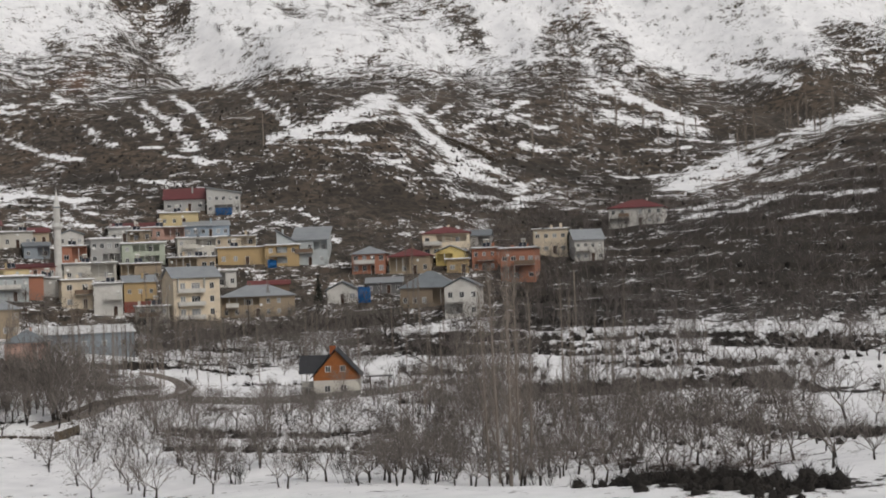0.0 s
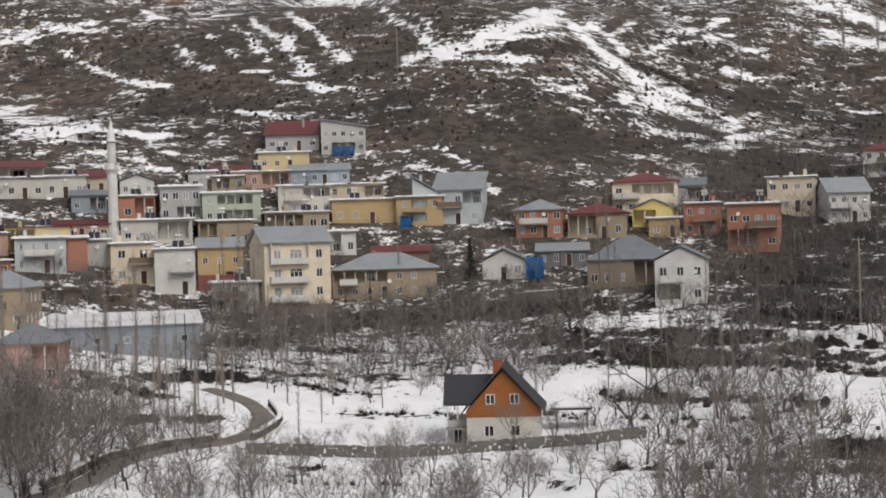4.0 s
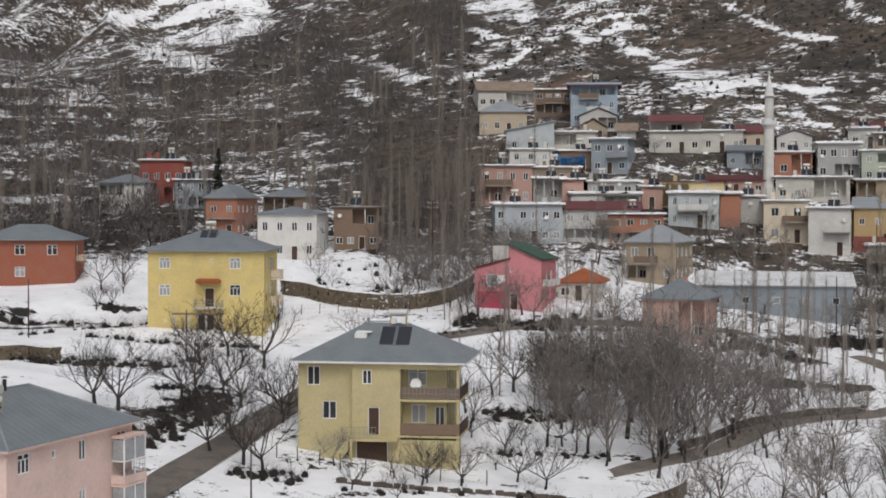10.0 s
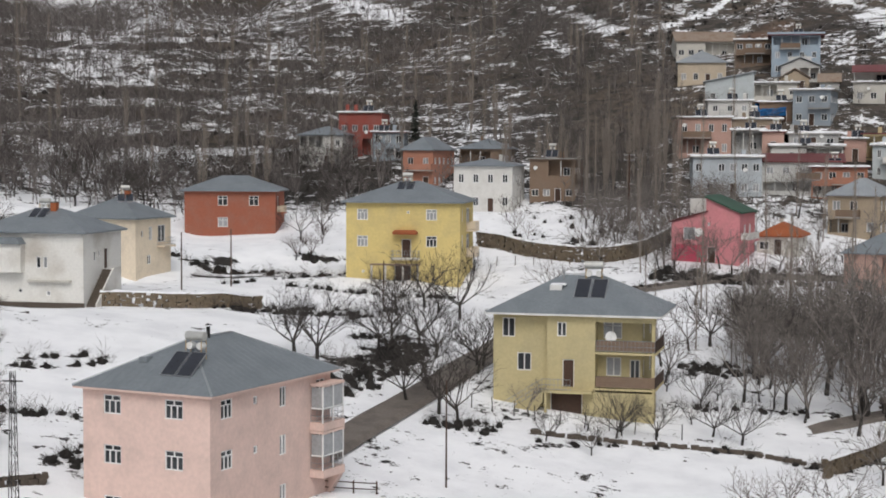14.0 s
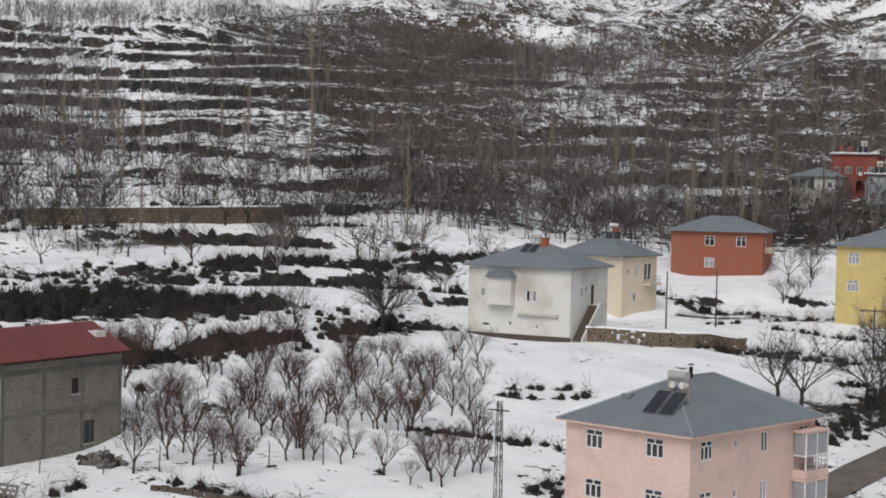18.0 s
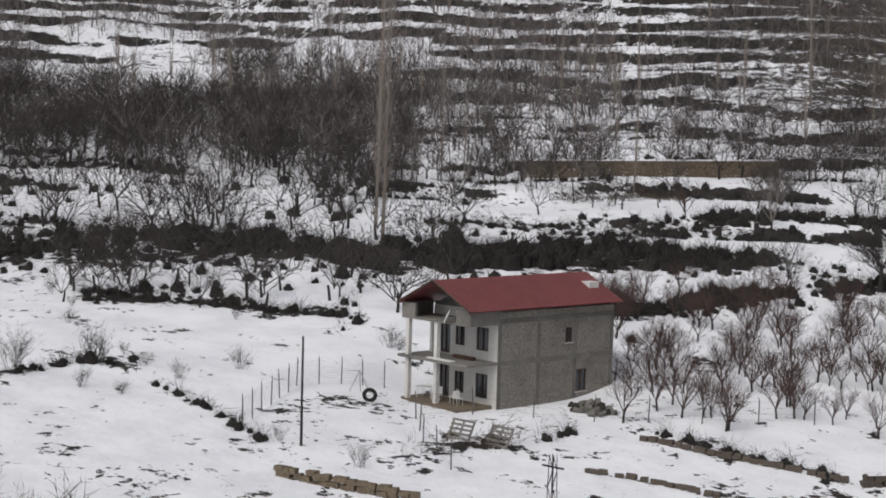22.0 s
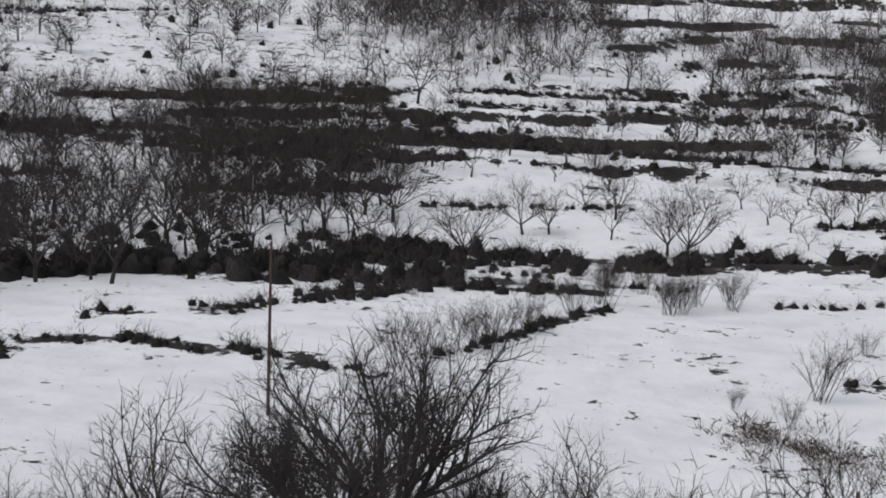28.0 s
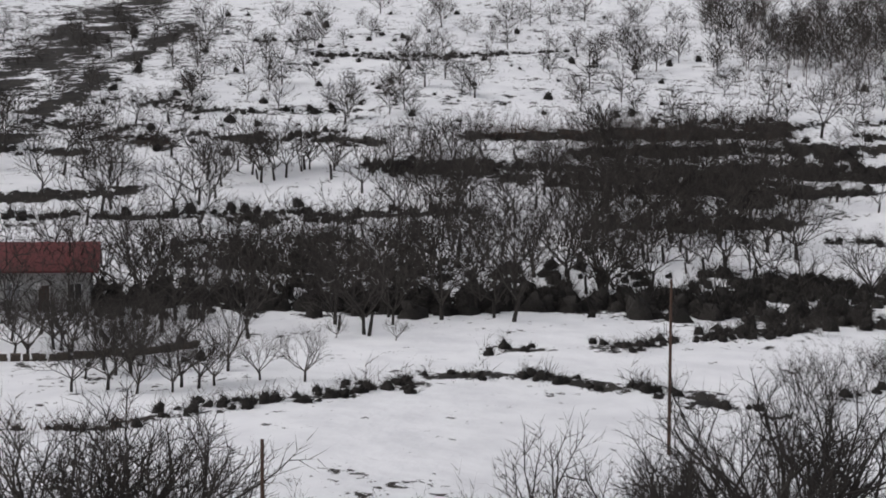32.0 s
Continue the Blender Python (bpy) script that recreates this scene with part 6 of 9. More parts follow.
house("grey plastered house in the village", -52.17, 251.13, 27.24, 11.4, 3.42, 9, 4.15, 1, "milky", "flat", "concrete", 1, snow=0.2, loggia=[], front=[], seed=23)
house("old stone house with a grey sheet roof", -59.91, 214.08, 19.47, 0.5, 6.79, 10, 5.56, 2, "tan", "hip", "lightgrey", 2.2, seed=24)
house("tan gabled house in the village", -88.67, 284.80, 41.61, 21.9, 5.09, 8, 2.38, 1, "tan", "gable_front", "rust", 1.8, seed=25)
house("shed patched with blue tarpaulin", -86.35, 266.30, 35.72, 22.5, 5.36, 7, 3.46, 1, "brown", "flat", "rust", 1, seed=26)
house("grey house with a snowy terrace", -77.35, 253.48, 31.22, 19.2, 7.66, 8, 2.55, 1, "grey", "flat", "concrete", 1, snow=0.3, seed=27)
house("small white house with a snowy slab", -77.65, 245.57, 28.91, 19.4, 10.79, 8, 2.84, 1, "white", "flat", "concrete", 1, snow=0.35, seed=28)
house("house with a dark red gabled roof beside the mosque", -60.32, 286.57, 39.82, 11.4, 4.90, 8, 3.02, 1, "beige", "gable", "red", 1.3, seed=29)
house("grey shed with a curved sheet roof", -59.84, 276.54, 36.25, 11.6, 5.90, 8, 3.07, 1, "bluegrey", "gable", "grey", 1.0, seed=30)
house("pink house with a dark red roof", -59.75, 262.31, 31.54, 11.9, 8.81, 9, 2.54, 1, "salmon", "shed", "darkred", 1.0, seed=31)
house("orange-red house behind the minaret", -51.54, 275.19, 34.79, 10.0, 6.15, 8, 4.12, 1, "terracotta", "flat", "concrete", 1, snow=0.2, seed=32)
house("grey corner house with a curved snowy slab", -41.92, 291.85, 40.07, 7.7, 5.07, 8, 3.40, 1, "milky", "flat", "concrete", 1, snow=0.35, seed=33)
house("small house with brown-framed windows", -37.33, 291.98, 39.70, 6.7, 5.57, 8, 2.86, 1, "tan", "flat", "concrete", 1, snow=0.1, seed=34)
house("white attic house with a low gable", -53.37, 286.95, 39.20, 9.9, 6.01, 8, 2.89, 1, "white", "gable_front", "grey", 1.2, seed=35)
house("grey three-storey house with a snowy slab", -44.41, 275.42, 34.23, 14.6, 6.87, 9, 6.08, 2, "grey", "flat", "concrete", 1, snow=0.35, seed=36)
house("pale green-grey house with open loggias", -37.41, 275.99, 33.90, 6.7, 9.97, 9, 5.10, 2, "green", "flat", "concrete", 1, snow=0.35, loggia=[(1, 2.6, 8.6), (0, 3.5, 8.6)], seed=37)
house("white house with a dark red roof", -41.71, 296.41, 41.66, 6.9, 11.33, 9, 2.16, 1, "white", "gable", "darkred", 1.1, seed=38)
house("yellow flat-roofed house in the village", -30.50, 304.71, 43.95, 4.8, 9.69, 9, 3.36, 1, "dullyellow", "flat", "concrete", 1, loggia=[], tank=True, seed=39)
house("grey house under a slanting dark red roof", -30.09, 316.61, 48.31, 1.4, 10.47, 9, 3.02, 1, "grey", "shed", "red", 3.4, loggia=[], seed=40)
house("white house with a slanting roof and a balcony", -19.01, 314.02, 47.21, 2.7, 8.62, 9, 5.33, 2, "milky", "shed_left", "lightgrey", 1.6, loggia=[(0, 2.0, 6.6)], seed=41)
house("peach terraced house in the village", -34.84, 294.32, 40.26, 5.7, 11.01, 9, 3.11, 1, "salmon", "flat", "concrete", 1, snow=0.2, seed=42)
house("sky-blue house with a sheet roof", -24.00, 296.90, 40.73, 3.6, 11.04, 9, 2.72, 1, "blue", "shed", "lightgrey", 1.6, seed=43)
house("white house with a brown slab", -24.81, 280.90, 34.92, 6.1, 9.19, 9, 5.14, 2, "offwhite", "flat", "concrete", 1, snow=0.1, seed=44)
house("ochre-yellow two-storey house in the village", -15.36, 277.61, 33.14, 2.0, 11.13, 10, 4.11, 1, "ochre", "flat", "concrete", 1, loggia=[], gap=2.6, seed=45)
house("beige upper house with a long roof terrace", -16.65, 289.47, 37.66, 2.3, 10.12, 8, 2.72, 1, "beige", "flat", "concrete", 1, snow=0.1, seed=46)
house("grey-brown plastered house in the village", -26.40, 272.77, 32.02, 6.4, 10.81, 9, 3.27, 1, "tan", "flat", "concrete", 1, snow=0.1, seed=47)
house("pale yellow house by the mosque", -47.38, 244.92, 24.46, 12.2, 6.53, 9, 6.21, 2, "cream", "flat", "concrete", 1, snow=0.2, seed=48)
house("white house with an overhanging upper storey", -40.48, 243.07, 22.74, 4.7, 6.00, 9, 6.88, 2, "white", "flat", "concrete", 1, snow=0.2, seed=49)
house("tan flat-roofed house in the village", -36.65, 265.01, 29.87, 11.0, 9.06, 9, 4.20, 1, "tan", "flat", "concrete", 1, snow=0.15, seed=50)
house("mustard house with a dark red ground floor", -34.38, 246.04, 22.99, 7.2, 6.93, 9, 6.69, 2, "ochre", "shed", "lightgrey", 1.6, plinth=(2.6, PAINT["red"]), seed=51)
house("white row house with a dark veranda", -49.24, 264.01, 30.67, 9.3, 11.62, 9, 3.86, 1, "offwhite", "flat", "concrete", 1, snow=0.2, loggia=[(0, 6.0, 11.0)], seed=52)
house("small white box of a house", -31.17, 236.27, 19.98, 6.7, 6.98, 8, 4.43, 2, "offwhite", "flat", "concrete", 1, snow=0.2, seed=53)
house("white cottage with a snowy slab", -16.27, 263.00, 27.85, 2.9, 5.51, 8, 3.85, 1, "white", "flat", "concrete", 1, snow=0.3, seed=54)
house("long tan schoolhouse with a grey roof", -13.80, 244.59, 21.08, -0.7, 15.85, 11, 4.59, 2, "tan", "hip", "lightgrey", 2.4, foot=4, seed=55)
house("ochre house with a recessed porch", -4.23, 276.49, 32.45, 0.0, 7.99, 9, 4.96, 2, "ochre", "flat", "concrete", 1, loggia=[(1, 2.6, 5.2), (0, 2.6, 5.2)], seed=56)
house("pale house with a long grey roof", 2.18, 277.52, 32.45, -7.4, 8.37, 10, 5.98, 2, "icy", "shed", "lightgrey", 3.4, seed=57)
house("pale blue gabled barn end", -1.40, 276.99, 32.59, -0.2, 4.51, 9, 5.38, 2, "icy", "shed_left", "lightgrey", 3.2, front=[], seed=58)
house("salmon-orange house with a grey hipped roof", 15.77, 269.07, 29.79, -8.3, 7.83, 10, 4.65, 2, "terracotta", "hip", "lightgrey", 1.8, seed=59)
house("small ochre house at the lane", 37.50, 265.37, 29.14, -8.6, 5.16, 8, 3.25, 1, "ochre", "flat", "concrete", 1, snow=0.1, seed=60)
house("grey shed with snow on its sheet roof", 18.20, 254.84, 25.13, -5.0, 8.02, 6, 2.46, 1, "darkgrey", "shed", "lightgrey", 1.2, seed=61)
house("tan house with a red hipped roof", 24.34, 267.44, 29.41, -10.3, 9.52, 10, 4.10, 1, "tan", "hip", "red", 1.9, seed=62)
house("cream house with verandas and a red roof", 33.36, 280.06, 33.32, -7.9, 11.28, 10, 5.65, 2, "cream", "hip", "red", 1.6, loggia=[(1, 3.4, 10.6)], seed=63)
house("white cottage with a small grey gable", 9.32, 251.27, 23.42, -7.0, 6.63, 9, 2.98, 1, "white", "gable_front", "grey", 1.8, seed=64)
house("low house with a red sheet roof", -7.99, 260.39, 26.55, 0.8, 9.06, 7, 1.57, 1, "brown", "gable", "red", 1.0, seed=65)
house("wide stone house with a pale blue-grey roof", 24.79, 241.69, 21.91, -10.4, 12.36, 11, 4.18, 1, "stone", "hip", "grey", 3.6, seed=66)
house("white two-storey house on pillars with a grey gable", 33.03, 228.30, 19.69, -12.3, 7.22, 10, 6.33, 2, "white", "gable_front", "grey", 2.0, seed=67)
house("dark red plastered house", 48.83, 256.21, 26.83, -16.4, 7.88, 9, 7.35, 2, "terracotta", "flat", "concrete", 1, snow=0.25, seed=68)
house("orange house with a roof terrace", 43.55, 266.42, 29.14, -13.2, 5.75, 8, 5.56, 2, "terracotta", "flat", "concrete", 1, snow=0.2, seed=69)
house("yellow house with a low roof", 35.66, 271.77, 30.86, -12.0, 7.06, 9, 3.45, 1, "yellow", "gable_front", "lightgrey", 1.5, seed=70)
house("grey-roofed house in the village", 43.93, 286.93, 35.28, -10.9, 6.64, 8, 2.99, 1, "grey", "gable", "grey", 1.5, seed=71)
house("cream farmhouse at the village edge", 59.90, 277.79, 32.97, -15.5, 8.16, 9, 6.00, 2, "cream", "flat", "concrete", 1, snow=0.1, seed=72)
house("white shed with a grey roof", 68.16, 268.30, 30.76, -0.6, 6.95, 10, 5.10, 2, "white", "gable", "lightgrey", 2.6, seed=73)
house("white house with a red hipped roof and arches", 83.99, 304.83, 39.96, -18.5, 13.94, 11, 4.60, 2, "white", "hip", "red", 2.2, seed=74)
house("long grey shed with a pale snowy roof", -48.52, 206.67, 16.08, 10.6, 19.48, 10, 3.80, 1, "bluegrey", "shed", "snowy", 1.3, front=[(u, 1.5, 0.9, 0.9, "one") for u in (2.5, 6.2, 10.0, 13.8, 17.4)], foot=2, seed=75)
house("low house with a faded orange tile roof", -63.95, 197.06, 17.90, 9.1, 5.14, 8, 2.33, 1, "offwhite", "hip", "tile", 1.6, seed=76)
house("faded pink house with a grey roof and panels", -50.0, 185.78, 14.12, 3.4, 7.4, 8, 5.0, 1, "salmon", "hip", "grey", 2.2, seed=77)
house("orange-red house with a grey roof", -129.16, 221.59, 24.80, 11.3, 4.96, 11, 6.13, 2, "terracotta", "hip", "grey", 2.0, seed=78)
house("house with a long grey roof", -126.46, 235.20, 28.14, 21.3, 8.37, 10, 3.09, 1, "brown", "hip", "grey", 1.6, seed=79)
house("white house with a grey flat-hipped roof", -112.8, 208.1, 22.02, 15.2, 8.6, 9, 6.6, 2, "white", "hip", "grey", 1.0, seed=80)
house("unfinished brown house with open floors", -105.16, 217.34, 23.33, 18.9, 6.64, 9, 6.36, 2, "brown", "flat", "concrete", 1, seed=81)
house("white-green house with balconies", -155.0, 231.2, 28.06, 16.9, 7.6, 9, 5.40, 2, "white", "hip", "grey", 1.5, seed=82)
house("tall red house with an open roof terrace", -151.8, 238.6, 29.20, 22.0, 7.4, 9, 8.2, 2, "red", "flat", "concrete", 1, snow=0.2, seed=83)
house("low red annex beside a taller house", -144.16, 237.14, 29.18, 24.7, 5.29, 8, 4.78, 2, "bluegrey", "flat", "darkred", 1, seed=84)
house("low red-roofed farmhouse in the village", -102.35, -75.07, 17.03, 120.1, 9.04, 8, 3.02, 1, "grey", "gable", "darkred", 1.9, over=0.7, seed=85)

# ---- the larger houses in the valley ----
def block(ob, x0, y0, w, d, h, ops, wm, foot=3.0, rng=None, name="wall", sides=("front", "right", "back", "left"), mats=None):
    """Four walls of one body of a house, each with its openings: a dict of side to list."""
    rng = rng or random.Random(int(x0 * 31 + w * 17))
    base = {"front": (pose(x0, y0, 0), w), "right": (pose(x0 + w, y0, 0, 0, 0, 90), d),
            "back": (pose(x0 + w, y0 + d, 0, 0, 0, 180), w), "left": (pose(x0, y0 + d, 0, 0, 0, 270), d)}
    for s in sides:
        m, ln = base[s]
        o = ops.get(s, [])
        bm = bmesh.new()
        wall_sheet(bm, m, ln, h, -foot, o)
        wo = part(name, bm, (mats or {}).get(s, wm), ob)
        for u, v, ow, oh, k in o:
            add_window(wo, m @ pose(u, 0.12, v), ow, oh, k, rng)


def hip_z(x, y, w, d, h, rise, over):
    k = min(w, d) / 2 + over
    return h + 0.165 + rise * min(x + over, w + over - x, y + over, d + over - y, k) / k


def pink_house():
    w, d, h, rise, over = 9.14, 13.43, 9.38, 2.55, 0.45
    ob = thing("apartment_house", pose(-65.64, 74.81, 6.81, 0, 0, 2.0), "pale pink three-storey house with a grey hipped roof", "house")
    rows = (7.93, 4.95, 1.9)
    ops = {"front": [(u, z, 1.3, 1.15, "three") for u in (2.15, 6.6) for z in rows],
           "right": [(1.7, z, 1.2, 1.15, "three") for z in rows] + [(4.7, z + 0.45, 0.45, 0.5, "one") for z in rows[:2]]
           + [(7.75, z - 0.1, 0.75, 1.25, "two") for z in rows]  + [(12.2, z - 0.1, 1.1, 1.2, "two") for z in rows[:2]]}
    block(ob, 0, 0, w, d, h, ops, PAINT["pink"], 0.5)
    part("eaves_trim", box(-over + 0.02, w + over - 0.02, -over + 0.02, d + over - 0.02, h + 0.004, h + 0.12), PAINT["pink"], ob)
    r = part("roof", roof_mesh("hip", w, d, h + 0.125, rise, over, 0.05), ROOFS["grey"], ob, "grey sheet-metal hipped roof")
    part("seams", roof_ribs("hip", w, d, h + 0.125, rise, over, 0.05, 0.6), ROOFS["grey"], r)
    for z in (6.25, 3.25):
        b = part("balcony", box(w + 0.003, w + 1.0, 10.9, d + 0.1, z - 0.35, z + 0.15), PAINT["pink"], ob, "enclosed balcony with a metal railing")
        rail(b, [(w + 0.05, 10.94, z + 0.15), (w + 0.95, 10.94, z + 0.15), (w + 0.95, d + 0.05, z + 0.15), (w + 0.05, d + 0.05, z + 0.15)], 0.85, 0.32, METAL)
        for yy in (10.95, 12.2, d + 0.02):
            part("balcony_post", box(w + 0.88, w + 0.96, yy - 0.04, yy + 0.04, z + 0.15, z + 2.45), FRAME, b)
        part("balcony_glass", box(w + 0.915, w + 0.93, 11.05, d - 0.05, z + 1.1, z + 2.4), CURTAIN, b)
        part("balcony_glass", box(w + 0.1, w + 0.9, 10.93, 10.945, z + 1.1, z + 2.4), CURTAIN, b)
        part("balcony_sill", box(w + 0.05, w + 0.97, 10.9, 10.99, z + 1.02, z + 1.1), FRAME, b)
        part("balcony_sill", box(w + 0.9, w + 0.97, 10.993, d + 0.05, z + 1.02, z + 1.1), FRAME, b)
        part("balcony_head", box(w + 0.003, w + 1.0, 10.9, d + 0.1, z + 2.45, z + 2.62), PAINT["pink"], b)
    # the ground floor sits back under the balconies on a tapering bracket
    part("bracket", prism([(w + 0.003, 2.9), (w + 1.0, 2.9), (w + 0.003, 1.2)], 12.9, d), PAINT["pink"], ob)
    solar_heater(ob, 6.0, 1.0, hip_z(6.0, 1.0, w, d, h, rise, over) - 0.1, 36, 0, 1.1)
    k0 = w / 2 + over
    for p, q in (((-over, -over), (w / 2, -over + k0)), ((w + over, -over), (w / 2, -over + k0)), ((w + over, d + over), (w / 2, d + over - k0)), ((w / 2, -over + k0), (w / 2, d + over - k0))):
        za, zb = (h + 0.185 + (rise if p[0] == w / 2 else 0)), h + 0.185 + rise
        part("ridge_cap", tube((*p, za), (*q, zb), 0.07, 0.07, 5), ROOFS["lightgrey"], r)
    c = part("flue", tube((4.7, 6.2, h + rise - 0.5), (4.7, 6.2, h + rise + 0.75), 0.12, 0.12, 8), RUBBER, ob)
    part("flue_cap", tube((4.7, 6.2, h + rise + 0.85), (4.7, 6.2, h + rise + 0.95), 0.26, 0.05, 8), RUBBER, c)
    part("skylight", box(2.6, 3.2, 2.0, 2.6, hip_z(2.9, 2.3, w, d, h, rise, over) - 0.1, hip_z(2.9, 2.3, w, d, h, rise, over) + 0.2), ROOFS["grey"], ob)
    return ob


def mustard_house():
    w, d, h, rise, over = 13.2, 9.6, 8.62, 2.7, 0.5
    ob = thing("family_house", pose(-60.13, 117.55, 8.74, 0, 0, 14.4), "mustard-yellow three-storey house with balconies and an outside stair", "house")
    wm = PAINT["mustard"]
    block(ob, 0, 0.5, 4.5, d - 0.5, h, {"front": [(1.25, 6.75, 1.05, 1.55, "two"), (2.55, 4.05, 1.15, 1.45, "two")], "left": [(3, 6.8, 1.1, 1.3, "two"), (6, 6.8, 1.1, 1.3, "two"), (3, 4, 1.1, 1.3, "two")]}, wm)
    block(ob, 4.5, 0.0, 3.9, d, h, {"front": [(1.2, 6.95, 0.75, 1.15, "two"), (1.75, 2.92, 0.95, 2.2, "door"), (1.6, 0.12, 2.6, 2.35, "door")]}, wm)
    block(ob, 8.4, 1.3, w - 8.4 - 1.2, d - 1.3, h, {"front": [(1.2, 6.75, 1.5, 1.5, "cross"), (1.3, 3.75, 1.2, 1.5, "two"), (3.0, 3.1, 0.8, 2.0, "two")],
                                                       "right": [(1.0, 6.75, 0.9, 1.3, "two"), (1.0, 3.75, 0.9, 1.3, "two"), (5, 6.75, 1.1, 1.3, "two"), (5, 3.75, 1.1, 1.3, "two")]}, wm)
    part("ground_wall", box(8.403, w - 0.1, 0.02, 1.28, -1, 2.55), wm, ob)
    for z, solid in ((2.72, PAINT["brown"]), (5.6, PAINT["brown"])):
        s = part("balcony", box(8.403, w, 0.0, 1.297, z, z + 0.18), PAINT["mustard"], ob, "deep balcony with a railing")
        part("balcony_side", box(w - 1.19, w, 1.3, 6.0, z, z + 0.18), PAINT["mustard"], s)
        rail(s, [(8.45, 0.05, z + 0.18), (w - 0.05, 0.05, z + 0.18)], 0.95, 0.3, RAIL, solid=solid if z < 4 else None)
        rail(s, [(w - 0.05, 0.08, z + 0.18), (w - 0.05, 5.95, z + 0.18)], 0.95, 0.3, RAIL, solid=DARKWOOD)
        rail(s, [(8.45, 0.08, z + 0.18), (w - 0.08, 0.08, z + 0.18)], 0.9, 0.3, RAIL, solid=PAINT["brown"] if z > 4 else None)
    part("corner_post", box(w - 0.3, w - 0.08, 0.1, 0.32, -1, h), wm, ob)
    part("beam", box(8.403, w, 0.0, 0.4, h - 0.45, h), wm, ob)
    part("soffit", box(-over, w + over, -over, d + over, h + 0.004, h + 0.16), TRIM, ob)
    r = part("roof", roof_mesh("hip", w, d, h + 0.165, rise, over, 0.05), ROOFS["grey"], ob, "grey sheet-metal hipped roof")
    part("seams", roof_ribs("hip", w, d, h + 0.165, rise, over, 0.05, 0.6), ROOFS["grey"], r)
    # the outside stair climbs to the first floor
    n = 16
    line = [(0.3, -0.5)] + [(0.3 + (k + e) * 0.255, (k + 1) * 2.72 / n) for k in range(n) for e in (0, 1)] + [(4.38, 1.8), (2.7, -0.5)]
    st = prism(line, -1.1, 0.497)
    s = part("outside_stair", st, wm, ob, "plastered outside stair with a railing")
    for k in (0,):
        rail(s, [(0.35, -1.05, 0.2), (4.3, -1.05, 2.72), (6.6, -1.05, 2.72)], 0.9, 0.3, RAIL, "stair_rail")
    part("landing", box(4.383, 8.3, -1.1, -0.003, 2.5, 2.72), wm, ob)
    part("landing_post", box(4.5, 4.7, -1.05, -0.85, -0.5, 2.497), wm, ob)
    solar_heater(ob, 7.6, 1.7, hip_z(7.6, 1.7, w, d, h, rise, over) - 0.1, 34, 0, 1.3)
    z = hip_z(4.6, 3.0, w, d, h, rise, over)
    sk = part("skylight", box(4.2, 5.2, 2.6, 3.4, z - 0.15, z + 0.25), TRIM, ob)
    part("skylight_snow", box(4.25, 5.5, 2.7, 3.5, z + 0.253, z + 0.4, 0.06), SNOW, sk)
    part("snow_load", box(5.0, 7.2, 4.9, 5.4, h + rise + 0.25, h + rise + 0.5, 0.08), SNOW, ob)
    c = part("flue", tube((5.1, 4.2, h + rise - 0.6), (5.1, 4.2, h + rise + 0.7), 0.1, 0.1, 7), METAL, ob)
    dish(ob, 9.6, 0.3, 7.0, 0.45, 15, 80)
    return ob


def yellow_house():
    w, d, h, rise, over = 13.2, 11.0, 9.3, 2.3, 0.55
    ob = thing("family_house", pose(-100.37, 159.31, 15.4, 0, 0, 20.2), "bright yellow three-storey house with a grey hipped roof", "house")
    ops = {"front": [(1.9, z, 1.25, 1.25, "three") for z in (7.35, 4.3)] + [(9.9, z, 1.25, 1.25, "three") for z in (7.35, 4.3)] + [(7.0, 3.1, 1.1, 2.1, "door"), (6.6, 0.1, 1.9, 2.1, "door"), (2.0, 1.3, 0.3, 0.3, "one"), (7.2, 8.1, 0.3, 0.3, "one")],
           "right": [(2.0, z, 0.8, 1.4, "two") for z in (7.2, 4.2)] + [(6.5, z, 2.6, 1.9, "three") for z in (6.7, 3.7)]}
    block(ob, 0, 0, w, d, h, ops, PAINT["yellow"])
    part("roof", roof_mesh("hip", w, d, h + 0.004, rise, over), ROOFS["grey"], ob, "grey sheet-metal hipped roof")
    for z in (3.1, 6.1):
        b = part("balcony", box(w + 0.003, w + 1.1, 5.0, 8.6, z - 0.2, z), PAINT["cream"], ob)
        rail(b, [(w + 0.05, 5.05, z), (w + 1.05, 5.05, z), (w + 1.05, 8.55, z), (w + 0.05, 8.55, z)], 0.9, 0.35, RAIL, solid=PAINT["cream"])
    cn = part("canopy", box(5.6, 8.3, -1.1, -0.003, 5.75, 5.9), ROOFS["tile"], ob, "small orange tiled door canopy", pose(0, 0, 0))
    part("canopy_slope", prism([(5.5, 5.9), (8.4, 5.9), (8.1, 6.25), (5.8, 6.25)], -1.2, -0.01), ROOFS["tile"], cn)
    b = part("balcony", box(5.4, 8.6, -1.2, -0.003, 2.85, 3.05), PAINT["offwhite"], ob)
    rail(b, [(5.45, -0.03, 3.05), (5.45, -1.15, 3.05), (8.55, -1.15, 3.05), (8.55, -0.03, 3.05)], 0.85, 0.3, RAIL)
    part("porch_roof", box(3.2, 8.9, -2.4, -1.25, 2.3, 2.45), PAINT["brown"], ob)
    for x in (3.4, 5.0, 7.0, 8.7):
        part("porch_post", box(x - 0.1, x + 0.1, -2.3, -2.1, -2.0, 2.297), PAINT["offwhite"], ob)
    solar_heater(ob, 6.3, 3.0, hip_z(6.3, 3.0, w, d, h, rise, over) - 0.2, 28, 0, 1.0)
    return ob


